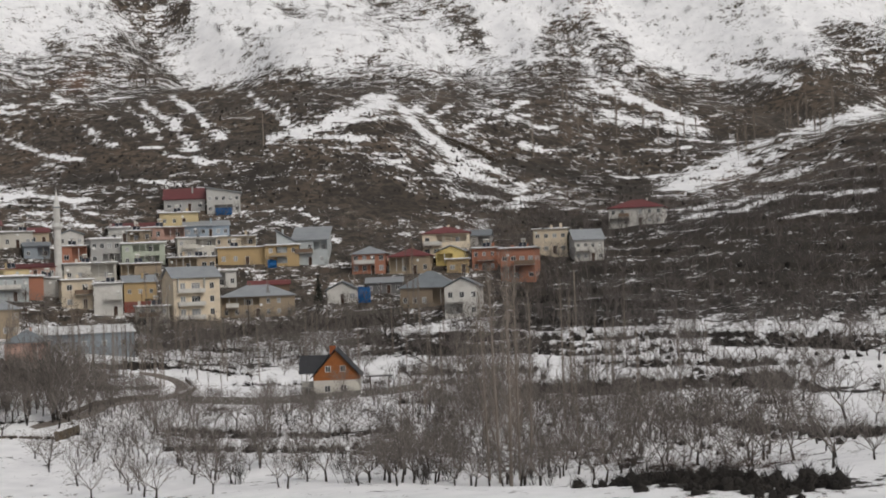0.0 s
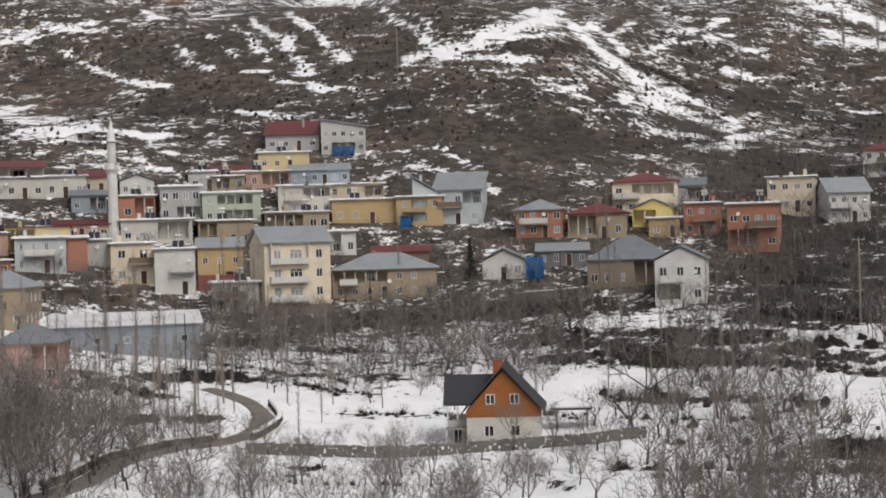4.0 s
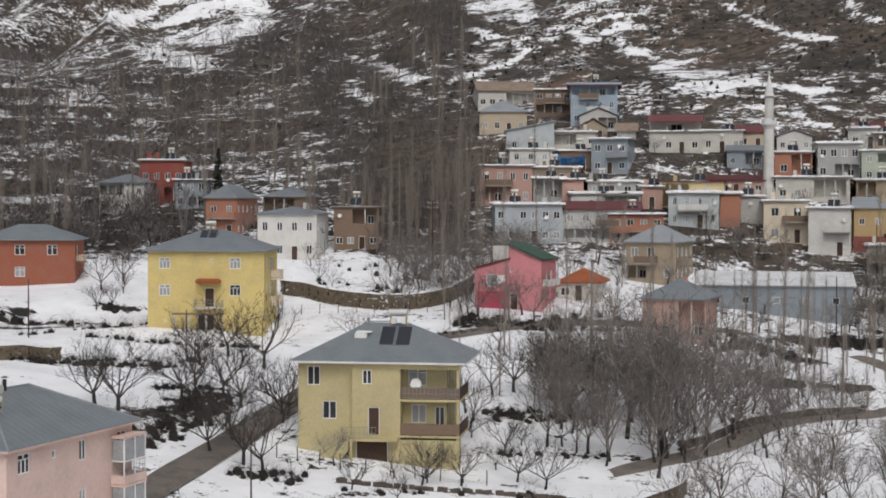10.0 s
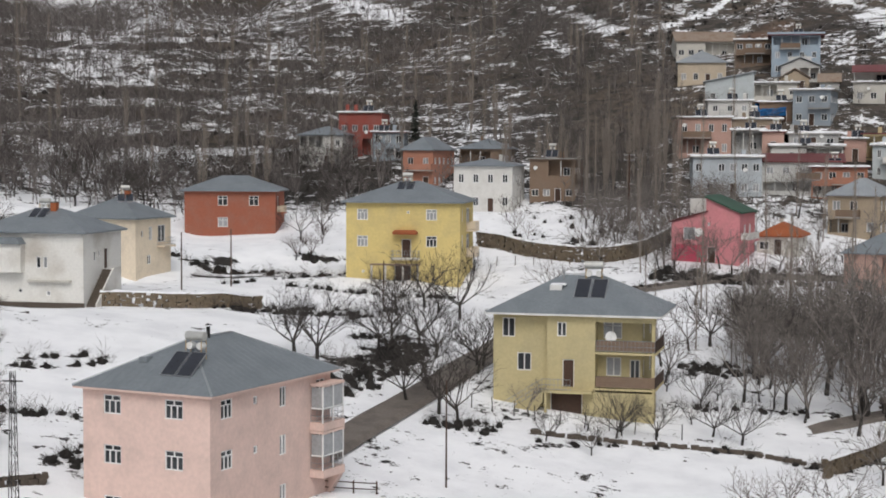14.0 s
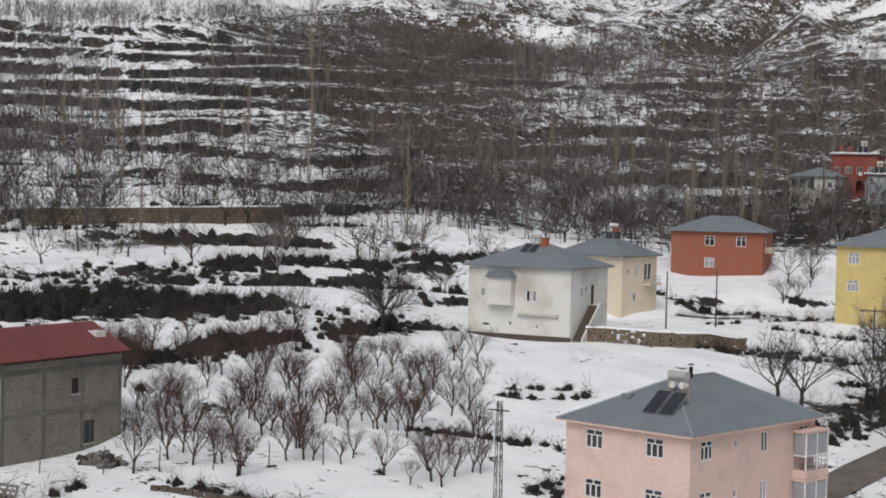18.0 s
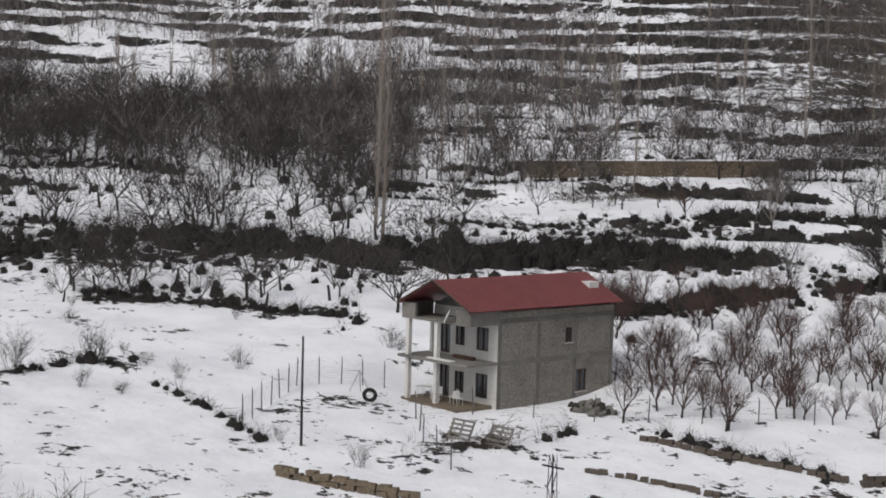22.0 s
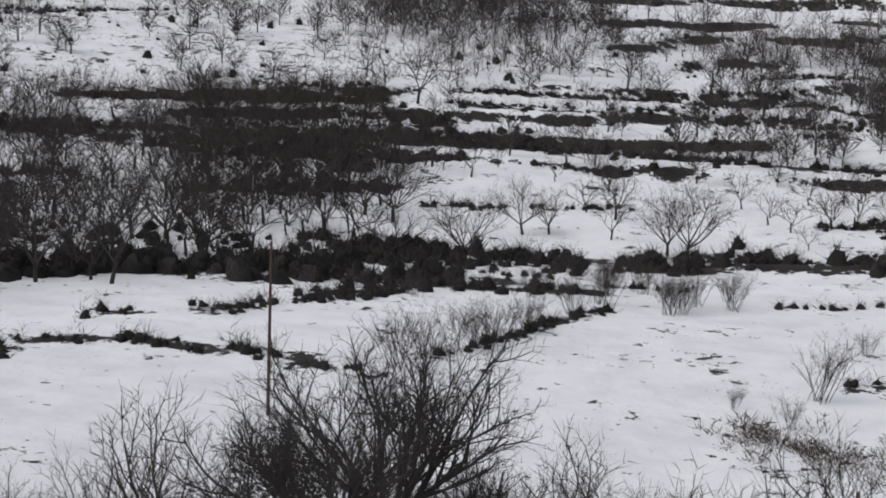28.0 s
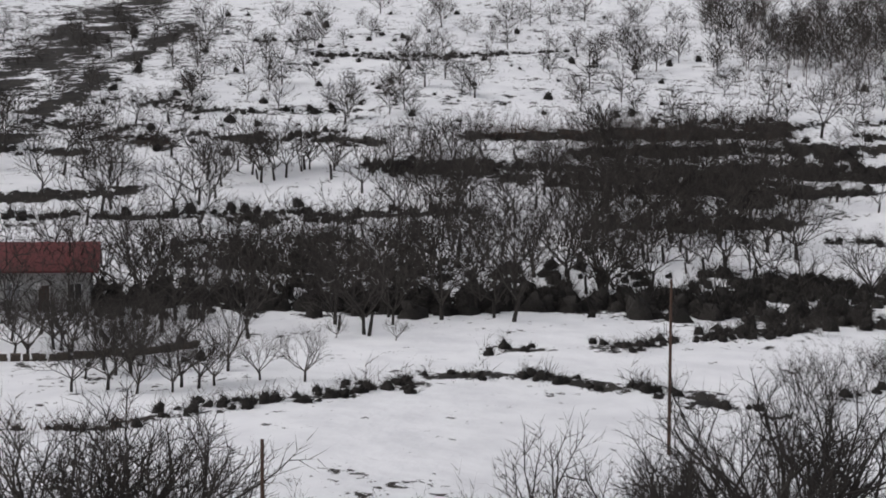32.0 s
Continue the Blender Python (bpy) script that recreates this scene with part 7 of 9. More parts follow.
def orange_house():
    w, d, h, rise, over = 12.6, 9.0, 6.5, 2.0, 0.6
    ob = thing("family_house", pose(-140.26, 180.89, 18.6, 0, 0, 26.6), "brick-orange two-storey house with a grey hipped roof", "house")
    ops = {"front": [(5.3, 4.55, 1.35, 1.35, "cross"), (9.6, 4.55, 1.35, 1.35, "cross"), (5.3, 1.6, 1.35, 1.35, "cross")], "right": [(2.5, 4.0, 1.2, 1.8, "two")]}
    block(ob, 0, 0, w, d, h, ops, PAINT["orange"])
    part("roof", roof_mesh("hip", w, d, h + 0.004, rise, over), ROOFS["grey"], ob, "grey sheet-metal hipped roof")
    b = part("balcony", box(w + 0.003, w + 1.0, 1.2, 4.2, 3.4, 3.6), PAINT["orange"], ob)
    rail(b, [(w + 0.04, 1.25, 3.6), (w + 0.95, 1.25, 3.6), (w + 0.95, 4.15, 3.6), (w + 0.04, 4.15, 3.6)], 0.9, 0.35, RAIL, solid=PAINT["beige"])
    return ob


def white_house():
    w, d, h, rise, over = 11.2, 8.6, 6.9, 2.1, 0.5
    ob = thing("family_house", pose(-114.75, 115.63, 15.7, 0, 0, 15.9), "weathered white two-storey house with an outside stair", "house")
    ops = {"front": [(1.6, 3.9, 0.5, 0.9, "one"), (2.3, 3.9, 0.5, 0.9, "one"), (6.6, 3.6, 0.45, 1.1, "one"), (7.3, 3.6, 0.45, 1.1, "one"), (2.0, 1.0, 0.9, 0.35, "one"), (4.7, 1.2, 0.4, 0.4, "one"), (7.6, 1.0, 0.45, 0.45, "one")],
           "right": [(2.6, 4.2, 0.45, 0.9, "one"), (3.6, 4.6, 0.45, 0.6, "one"), (5.1, 3.35, 0.9, 2.0, "door")]}
    block(ob, 0, 0, w, d, h, ops, LIMEWASH)
    part("roof", roof_mesh("hip", w, d, h + 0.004, rise, over), ROOFS["grey"], ob, "grey sheet-metal hipped roof")
    o = part("oriel", box(2.6, 5.2, -0.9, -0.003, 3.2, 5.9), LIMEWASH, ob, "small projecting oriel with its own roof")
    part("oriel_roof", prism([(2.4, 5.9), (5.4, 5.9), (4.9, 6.5), (2.9, 6.5)], -1.2, -0.01), ROOFS["grey"], o)
    part("ledge", box(5.6, 10.0, -0.4, -0.003, 2.3, 2.5), PAINT["offwhite"], ob)
    line = [(0.6, -0.8)] + [(0.6 + (k + e) * 0.27, (k + 1) * 0.235) for k in range(14) for e in (0, 1)] + [(4.38, 2.3), (1.8, -0.8)]
    # the dark stone colour carries the shadow on the steps
    s = part("outside_stair", prism(line, -w - 1.0, -w - 0.003), STONE, ob, "outside stair along the wall, darkened for its shadow", pose(0, 0, 0, 0, 0, 90))
    part("stair_parapet", prism([(0.4, -0.8), (1.0, -0.8), (4.6, 2.6), (5.9, 2.6), (5.9, 3.5), (4.3, 3.5), (0.4, 0.25)], -w - 1.18, -w - 1.02), LIMEWASH, s)
    part("landing", box(4.4, 5.9, -w - 1.0, -w - 0.003, 2.6, 3.3), LIMEWASH, s)
    solar_heater(ob, 5.2, 2.4, hip_z(5.2, 2.4, w, d, h, rise, over) - 0.2, 30, 0, 0.9)
    chimney(ob, 6.4, 3.9, h + rise, 0.7, ROOFS["tile"], 0.6)
    part("plinth", box(-0.1, w + 0.1, -0.12, -0.004, -3, 0.35), STONE, ob)
    return ob


def cream_house():
    w, d, h, rise, over = 8.6, 8.0, 6.4, 2.2, 0.5
    ob = thing("family_house", pose(-125.8, 141.1, 16.5, 0, 0, 9.5), "cream two-storey house with a grey hipped roof", "house")
    ops = {"front": [(5.4, 1.2, 0.5, 0.6, "one"), (6.2, 4.3, 0.8, 1.2, "one")], "right": [(1.5, 4.4, 0.4, 0.7, "one"), (3.4, 4.0, 0.7, 1.5, "two"), (5.9, 3.7, 1.7, 1.9, "two"), (3.0, 1.3, 0.8, 1.0, "two")]}
    block(ob, 0, 0, w, d, h, ops, PAINT["cream"])
    part("roof", roof_mesh("hip", w, d, h + 0.004, rise, over), ROOFS["grey"], ob, "grey sheet-metal hipped roof")
    solar_heater(ob, 5.6, 3.0, hip_z(5.6, 3.0, w, d, h, rise, over) - 0.1, 28, 30, 0.9)
    chimney(ob, 5.0, 4.6, h + rise, 0.9, ROOFS["tile"], 0.6)
    b = part("balcony", box(w + 0.003, w + 0.9, 4.8, 7.6, 3.1, 3.3), PAINT["cream"], ob)
    rail(b, [(w + 0.04, 4.85, 3.3), (w + 0.85, 4.85, 3.3), (w + 0.85, 7.55, 3.3), (w + 0.04, 7.55, 3.3)], 0.85, 0.35, METAL)
    return ob


def concrete_house():
    w, d, h, rise = 6.2, 11.0, 6.25, 1.75
    ob = thing("unfinished_house", pose(-97.67, 49.74, 12.25, 0, 0, 14.8), "unfinished grey concrete house with a red roof and porch", "house")
    white = PAINT["white"]
    ops = {"front": [(1.15, 3.1, 0.95, 2.2, "brown"), (2.6, 3.75, 0.9, 1.4, "brown"), (4.75, 3.6, 1.15, 1.55, "brown"), (1.15, 0.15, 0.95, 2.2, "brown"), (2.6, 0.6, 0.9, 1.4, "brown"), (4.75, 0.5, 1.15, 1.6, "brown")],
           "right": [(6.6, 3.9, 0.65, 1.0, "brown"), (7.9, 0.5, 1.05, 1.5, "brown")]}
    block(ob, 0, 0, w, d, h, ops, RAWRENDER, 1.0, mats={"front": white})
    # floor bands and corner posts cast a little proud of the infill
    for z in (2.75, 5.5):
        part("ring_beam", box(w + 0.003, w + 0.04, 0.0, d, z, z + 0.32), CASTBAND, ob)
    for y in (0.0, 3.6, 7.1, d - 0.3):
        for z0, z1 in ((-0.6, 2.747), (3.073, 5.497)):
            part("frame_post", box(w + 0.003, w + 0.03, y, y + 0.3, z0, z1), CASTBAND, ob)
    for u, v, ow in ((6.6, 3.9, 0.65), (7.9, 0.5, 1.05)):
        part("window_sill", box(w + 0.003, w + 0.1, u - ow / 2 - 0.1, u + ow / 2 + 0.1, v - 0.1, v - 0.01), PAINT["grey"], ob)
    p = 2.5
    part("porch_slab", box(-0.5, w + 0.05, -p - 0.25, -0.003, 2.85, 3.02), CONCRETE, ob, "bare concrete balcony slab")
    pf = part("porch_floor", box(-0.5, w - 0.4, -p - 0.5, -0.003, -1.0, 0.12), RUBBLE, ob, "rubble-edged porch floor")
    rng = random.Random(4)
    for k in range(26):
        x = -0.5 + k * 0.245
        part("rubble_stone", box(x, x + rng.uniform(0.2, 0.34), -p - 0.62 - rng.uniform(0, 0.12), -p - 0.505, -0.9, 0.02 + rng.uniform(-0.1, 0.1), 0.03), RUBBLE, pf)
    for x in (0.15, 2.95, 5.75):
        for z0, z1 in ((0.12, 2.847), (3.023, 5.447)):
            if x < 5:
                part("column", box(x - 0.15, x + 0.15, -p, -p + 0.3, z0, z1), white, ob, "white square column")
    part("column", box(-0.05, 0.2, -0.3, -0.01, 3.023, 5.447), white, ob)
    # the attic over the porch: side cheeks and an open gable
    for x0, x1 in ((-0.3, 1.0), (5.0, 6.35)):
        part("attic_cheek", box(x0, x1, -p - 0.1, -p + 0.1, 5.6, 6.5), CONCRETE, ob)
    part("attic_floor", box(-0.3, w + 0.15, -p - 0.1, -0.003, 5.45, 5.6), CONCRETE, ob)
    part("attic_side", box(w - 0.05, w + 0.15, -p + 0.1, -0.003, 5.603, 6.5), CONCRETE, ob)
    part("attic_side", box(-0.3, -0.1, -p + 0.1, -0.003, 5.603, 6.5), CONCRETE, ob)
    # dark grey paint stands for the shade inside the open attic
    part("gable", prism([(0, h), (w, h), (w / 2, h + rise * 0.88)], 0.0, 0.2), PAINT["darkgrey"], ob)
    part("gable", prism([(0, h), (w, h), (w / 2, h + rise * 0.88)], d - 0.2, d), CONCRETE, ob)
    r = part("roof", roof_mesh("gable_front", w, d + p, h + 0.15, rise, 0.45, 0.07), ROOFS["red"], ob, "dark red trapezoid sheet roof", pose(0, -p, 0))
    part("seams", roof_ribs("gable_front", w, d + p, h + 0.15, rise, 0.45, 0.07, 0.35), ROOFS["red"], r)
    for x0, x1 in ((-0.47, w / 2), (w + 0.47, w / 2)):
        part("barge_board", tube((x0, -p - 0.48, h + 0.2), (x1, -p - 0.48, h + 0.2 + rise), 0.07, 0.07, 4), DARKWOOD, ob)
    part("skylight", box(w / 2 + 1.0, w / 2 + 1.9, d - 1.2, d - 0.3, h + 1.0, h + 1.45), TRIM, ob)
    dish(ob, 4.6, -p - 0.45, 6.0, 0.5, -40, 66)
    part("bench", box(3.0, 4.9, -1.0, -0.7, 3.03, 3.25), DARKWOOD, ob)
    part("sill_board", box(2.2, 4.6, -p - 0.1, -p + 0.25, 3.023, 3.1), TRIM, ob)
    return ob


def chalet():
    w, d, h = 7.6, 9.5, 4.2
    ob = thing("chalet", pose(4.08, 164.4, 7.8, 0, 0, -5.1), "timber-gabled chalet with a black steep roof", "house")
    ops = {"front": [(2.3, 1.5, 1.0, 1.15, "two"), (5.0, 1.5, 1.0, 1.15, "two")], "right": [(3, 1.2, 1.0, 1.1, "two")]}
    block(ob, 0, 0, w, d, 3.5, ops, PAINT["offwhite"])
    part("timber_band", box(-0.03, w + 0.03, -0.03, d, 3.503, h), WOOD, ob)
    part("timber_gable", prism([(-0.03, h), (w + 0.03, h), (w / 2, h + 4.1)], -0.03, 0.17), WOOD, ob, "stained timber gable")
    part("timber_gable", prism([(-0.03, h), (w + 0.03, h), (w / 2, h + 4.1)], d - 0.2, d), WOOD, ob)
    for u in (2.5, 5.0):
        add_window(ob, pose(u, -0.04, h + 0.65), 0.95, 1.05, "two", random.Random(2))
    r = part("roof", roof_mesh("gable_front", w, d, h - 0.35, 4.75, 0.55, 0.14), ROOFS["black"], ob, "steep anthracite roof", pose(0, 0, 0))
    # side wing whose ridge runs across
    block(ob, -2.2, 2.4, 2.2, 6.5, 3.0, {"front": [(1.1, 0.3, 0.9, 2.0, "two")]}, PAINT["offwhite"], sides=("front", "back", "left"))
    part("wing_roof", roof_mesh("gable", 4.6, 5.0, 4.55, 2.9, 0.3, 0.14), ROOFS["black"], ob, "anthracite cross roof", pose(-2.3, 2.6, 0))
    for x in (-2.15, -1.1):
        part("wing_post", box(x - 0.08, x + 0.08, 2.45, 2.6, 3.003, 4.6), TRIM, ob)
    part("veranda_slab", box(-2.3, -0.003, 0.6, 2.397, 2.2, 2.35), ROOFS["concrete"], ob)
    part("veranda_post", box(-2.25, -2.1, 0.65, 0.8, -1, 2.197), TRIM, ob)
    handrail = part("veranda_rail", tube((-2.2, 0.66, 3.25), (-0.1, 0.66, 3.25), 0.025, 0.025, 6), RAIL, ob)
    for z in (2.45, 2.8):
        part("crossbar", tube((-2.2, 0.66, z), (-0.1, 0.66, z), 0.02, 0.02, 4), RAIL, handrail)
    for k in range(8):
        part("baluster", tube((-2.2 + 0.3 * k, 0.66, 2.35), (-2.2 + 0.3 * k, 0.66, 3.25), 0.015, 0.015, 4), RAIL, handrail)
    chimney(ob, w / 2 - 0.6, 3.5, h + 4.2, 0.8, ROOFS["tile"], 1.0)
    return ob


def garden_pavilion():
    x, y = bent(-5.2, 170)
    ob = thing("garden_pavilion", pose(x, y, gz(x, y), 0, 0, -5), "small open garden shelter with snow on its roof", "shelter")
    for dx in (-1.6, 1.6):
        for dy in (0, 2.4):
            part("post", box(dx - 0.07, dx + 0.07, dy - 0.07, dy + 0.07, -0.5, 2.1), DARKWOOD, ob)
    part("roof", roof_mesh("hip", 3.8, 3.0, 2.1, 0.8, 0.3), ROOFS["black"], ob, "", pose(-1.9, -0.3, 0))
    part("snow_cover", roof_mesh("hip", 3.5, 2.7, 2.32, 0.8, 0.3), SNOW, ob, "", pose(-1.75, -0.15, 0))
    return ob


def cream_block():
    w, d, h = 10.0, 9.6, 11.2
    ob = thing("apartment_block", pose(-23.16, 235.16, 18.9, 0, 0, 18.5), "cream four-storey apartment block with white loggias", "building")
    ops = {"front": [(8.3, z, 0.95, 1.3, "two") for z in (8.9, 6.1, 3.4)] 
           + [(2.0, z, 1.1, 1.3, "two") for z in (8.9, 6.1, 3.4)] + [(4.8, z, 1.9, 1.3, "three") for z in (8.9, 6.1, 3.4)],
           "left": [(3, 6, 0.9, 1.2, "two"), (6.5, 8.8, 0.9, 1.2, "two")]}
    block(ob, 0, 0, w, d, h, ops, PAINT["cream"])
    part("ground_floor", box(-0.12, w + 0.12, -0.12, d, -3, 2.1), PAINT["stone"], ob)
    for z in (2.55, 5.35, 8.1):
        b = part("balcony", box(0.8, 6.6, -1.0, -0.003, z, z + 0.9), PAINT["white"], ob, "white solid-fronted balcony")
    for x in (0.8, 6.45):
        part("balcony_pier", box(x, x + 0.15, -1.0, -0.004, 9.05, h), PAINT["white"], ob)
    part("roof", roof_mesh("gable", w, d, h + 0.004, 2.4, 0.5), ROOFS["lightgrey"], ob, "grey sheet-metal roof")
    for xx in (0.0, w - 0.2):
        part("gable", prism([(0, h), (d, h), (d / 2, h + 2.2)], -xx - 0.2, -xx), PAINT["cream"], ob, "", pose(0, 0, 0, 0, 0, 90))
    return ob


def pink_villa():
    ob = thing("villa", pose(-71.63, 187.69, 16.9, 0, 0, 6.7), "bright pink and magenta house with slanting roofs", "house")
    rose = PAINT["rose"]
    block(ob, 0, 0, 4.2, 8, 5.3, {"front": [(2.2, 3.2, 1.5, 1.5, "one")]}, rose)
    part("magenta_base", box(0.3, 4.2, -0.06, -0.004, -2, 2.6), PAINT["magenta"], ob)
    part("roof", roof_mesh("shed_right", 4.2, 8, 5.3, 1.3, 0.25), ROOFS["darkred"], ob, "dark red lean-to roof")
    part("gable", prism([(0, 5.3), (4.2, 5.3), (4.2, 6.5)], 0.0, 0.2), rose, ob)
    block(ob, 4.203, 0.0, 4.1, 9, 6.4, {"front": [(0.7, 0.2, 1.0, 2.2, "door"), (0.35, 4.9, 0.3, 0.4, "one")], "right": [(3, 3.6, 1.2, 1.4, "two"), (6, 3.6, 1.2, 1.4, "two")]}, rose)
    part("gable", prism([(4.2, 6.4), (8.3, 6.4), (4.2, 8.3)], 0.0, 0.2), rose, ob)
    part("roof", roof_mesh("shed_left", 4.1, 9, 6.4, 2.0, 0.3), ROOFS["green"], ob, "dark green lean-to roof", pose(4.203, 0, 0))
    b = part("balcony", box(8.306, 9.4, 0.5, 6.5, 3.0, 3.2), rose, ob)
    rail(b, [(8.35, 0.55, 3.2), (9.35, 0.55, 3.2), (9.35, 6.45, 3.2)], 0.9, 0.35, RAIL, solid=PAINT["white"])
    part("balcony_post", box(9.2, 9.35, 0.5, 0.65, -2, 2.997), rose, ob)
    dish(ob, 3.4, -0.2, 4.1, 0.55, 0, 72)
    part("roof_shed", box(0.8, 3.6, 6.0, 7.8, 6.2, 8.0), PAINT["white"], ob)
    return ob


def minaret():
    x, y = -50.5, 264.7
    ob = thing("minaret", pose(x, y, gz(x, y) - 0.5), "pale stone minaret with one balcony and a conical spire", "minaret")
    stone = PAINT["white"]
    part("base", tube((0, 0, -1), (0, 0, 2.0), 1.15, 1.1, 8), stone, ob)
    part("lower_shaft", tube((0, 0, 2.0), (0, 0, 11.3), 0.86, 0.82, 16), stone, ob)
    for z, r0, r1, hh in ((11.3, 0.82, 1.0, 0.35), (11.65, 1.0, 1.2, 0.35), (12.0, 1.22, 1.22, 0.12)):
        part("corbel", tube((0, 0, z), (0, 0, z + hh), r0, r1, 16), stone, ob)
    bal = bmesh.new()
    for k in range(16):
        a, b = k * math.tau / 16, (k + 1) * math.tau / 16
        for q in (0.0,):
            v = [bal.verts.new((math.cos(t) * rr, math.sin(t) * rr, zz)) for t, rr, zz in ((a, 1.2, 12.12), (b, 1.2, 12.12), (b, 1.2, 13.0), (a, 1.2, 13.0), (a, 1.1, 12.12), (b, 1.1, 12.12), (b, 1.1, 13.0), (a, 1.1, 13.0))]
            for f in ((0, 1, 2, 3), (7, 6, 5, 4), (3, 2, 6, 7)):
                bal.faces.new([v[i] for i in f])
    bmesh.ops.remove_doubles(bal, verts=bal.verts, dist=0.001)
    part("balcony_parapet", bal, TRIM, ob)
    part("upper_shaft", tube((0, 0, 12.1), (0, 0, 16.3), 0.72, 0.70, 16), stone, ob)
    part("cornice", tube((0, 0, 16.3), (0, 0, 16.6), 0.78, 0.82, 16), ROOFS["grey"], ob)
    part("spire", tube((0, 0, 16.6), (0, 0, 20.2), 0.78, 0.05, 16), TRIM, ob)
    part("finial", tube((0, 0, 20.2), (0, 0, 21.1), 0.05, 0.03, 6), METAL, ob)
    part("loudspeaker", tube((0.75, -0.9, 12.9), (0.95, -1.3, 12.9), 0.1, 0.25, 8), METAL, ob)
    return ob


pink_house()
mustard_house()
yellow_house()
orange_house()
white_house()
cream_house()
concrete_house()
chalet()
garden_pavilion()
cream_block()
pink_villa()
minaret()


def tarpaulin(x, y, z, w, h, turn, label):
    """A creased sheet hung over a heap or a lean-to."""
    rng = random.Random(int(abs(x) * 10))
    bm = bmesh.new()
    nx, ny = 8, 6
    g = [[bm.verts.new((w * i / nx, -0.25 * math.sin(math.pi * j / ny) + 0.08 * rng.gauss(0, 1) + 0.9 * (j / ny) ** 2, h * j / ny * (0.9 + 0.1 * rng.random()))) for i in range(nx + 1)] for j in range(ny + 1)]
    for j in range(ny):
        for i in range(nx):
            bm.faces.new((g[j][i], g[j][i + 1], g[j + 1][i + 1], g[j + 1][i]))
    bmesh.ops.solidify(bm, geom=list(bm.faces), thickness=0.02)
    ob = new("tarpaulin", mesh_from("tarpaulin", bm, TARP))
    ob.matrix_basis = pose(x, y, z, 0, 0, turn)
    return tagged(ob, label, "tarpaulin", "tarpaulins in the village")


tarpaulin(-86.9, 266.0, 37.0, 5.0, 2.2, 22, "blue tarpaulin stretched over a shed front")
tarpaulin(16.0, 249.6, 23.4, 2.8, 3.6, -4, "blue tarpaulin hung beside a white cottage")
tarpaulin(-3.7, 275.6, 32.0, 2.1, 2.2, 0, "blue tarpaulin over a heap by an ochre house")
tarpaulin(-16.8, 313.0, 46.6, 4.2, 2.3, 2, "blue tarpaulin closing an open ground floor")

# ---- roads, poles, walls, fences ----
def drape(pts, step=1.0):
    """Points at even steps along a line in plan."""
    out = []
    for (x0, y0), (x1, y1) in zip(pts, pts[1:]):
        n = max(1, int(math.hypot(x1 - x0, y1 - y0) / step))
        out += [(x0 + (x1 - x0) * k / n, y0 + (y1 - y0) * k / n) for k in range(n)]
    return out + [pts[-1]]


def rounded(pts, times=2):
    for _ in range(times):
        q = [pts[0]]
        for a, b in zip(pts, pts[1:]):
            q += [(a[0] * 0.75 + b[0] * 0.25, a[1] * 0.75 + b[1] * 0.25), (a[0] * 0.25 + b[0] * 0.75, a[1] * 0.25 + b[1] * 0.75)]
        pts = q + [pts[-1]]
    return pts


def road(name, pts, width, mat, label):
    line = drape(rounded(pts), 0.8)
    P = np.array(line)
    T = np.gradient(P, axis=0)
    T /= np.hypot(T[:, 0], T[:, 1])[:, None] + 1e-9
    N = np.stack([-T[:, 1], T[:, 0]], 1)
    cols = np.linspace(-width / 2, width / 2, 7)
    zc = ground_height(P[:, 0], P[:, 1])
    zc = np.convolve(np.pad(zc, 6, mode="edge"), np.ones(13) / 13, "valid")
    V, F = [], []
    for i in range(len(P)):
        for j, c in enumerate(cols):
            x, y = P[i] + N[i] * c
            g = gz(x, y)
            V.append((x, y, max(zc[i], g) + 0.10 + (0.05 if 0 < j < 6 else -0.25) - 0.5 * max(0, 1 - min(i, len(P) - 1 - i) / 7) ** 2))
    for i in range(len(P) - 1):
        for j in range(6):
            a = i * 7 + j
            F.append((a, a + 7, a + 8, a + 1))
    return tagged(new(name, py_mesh(name, V, F, mat)), label, "road", kind="structure")


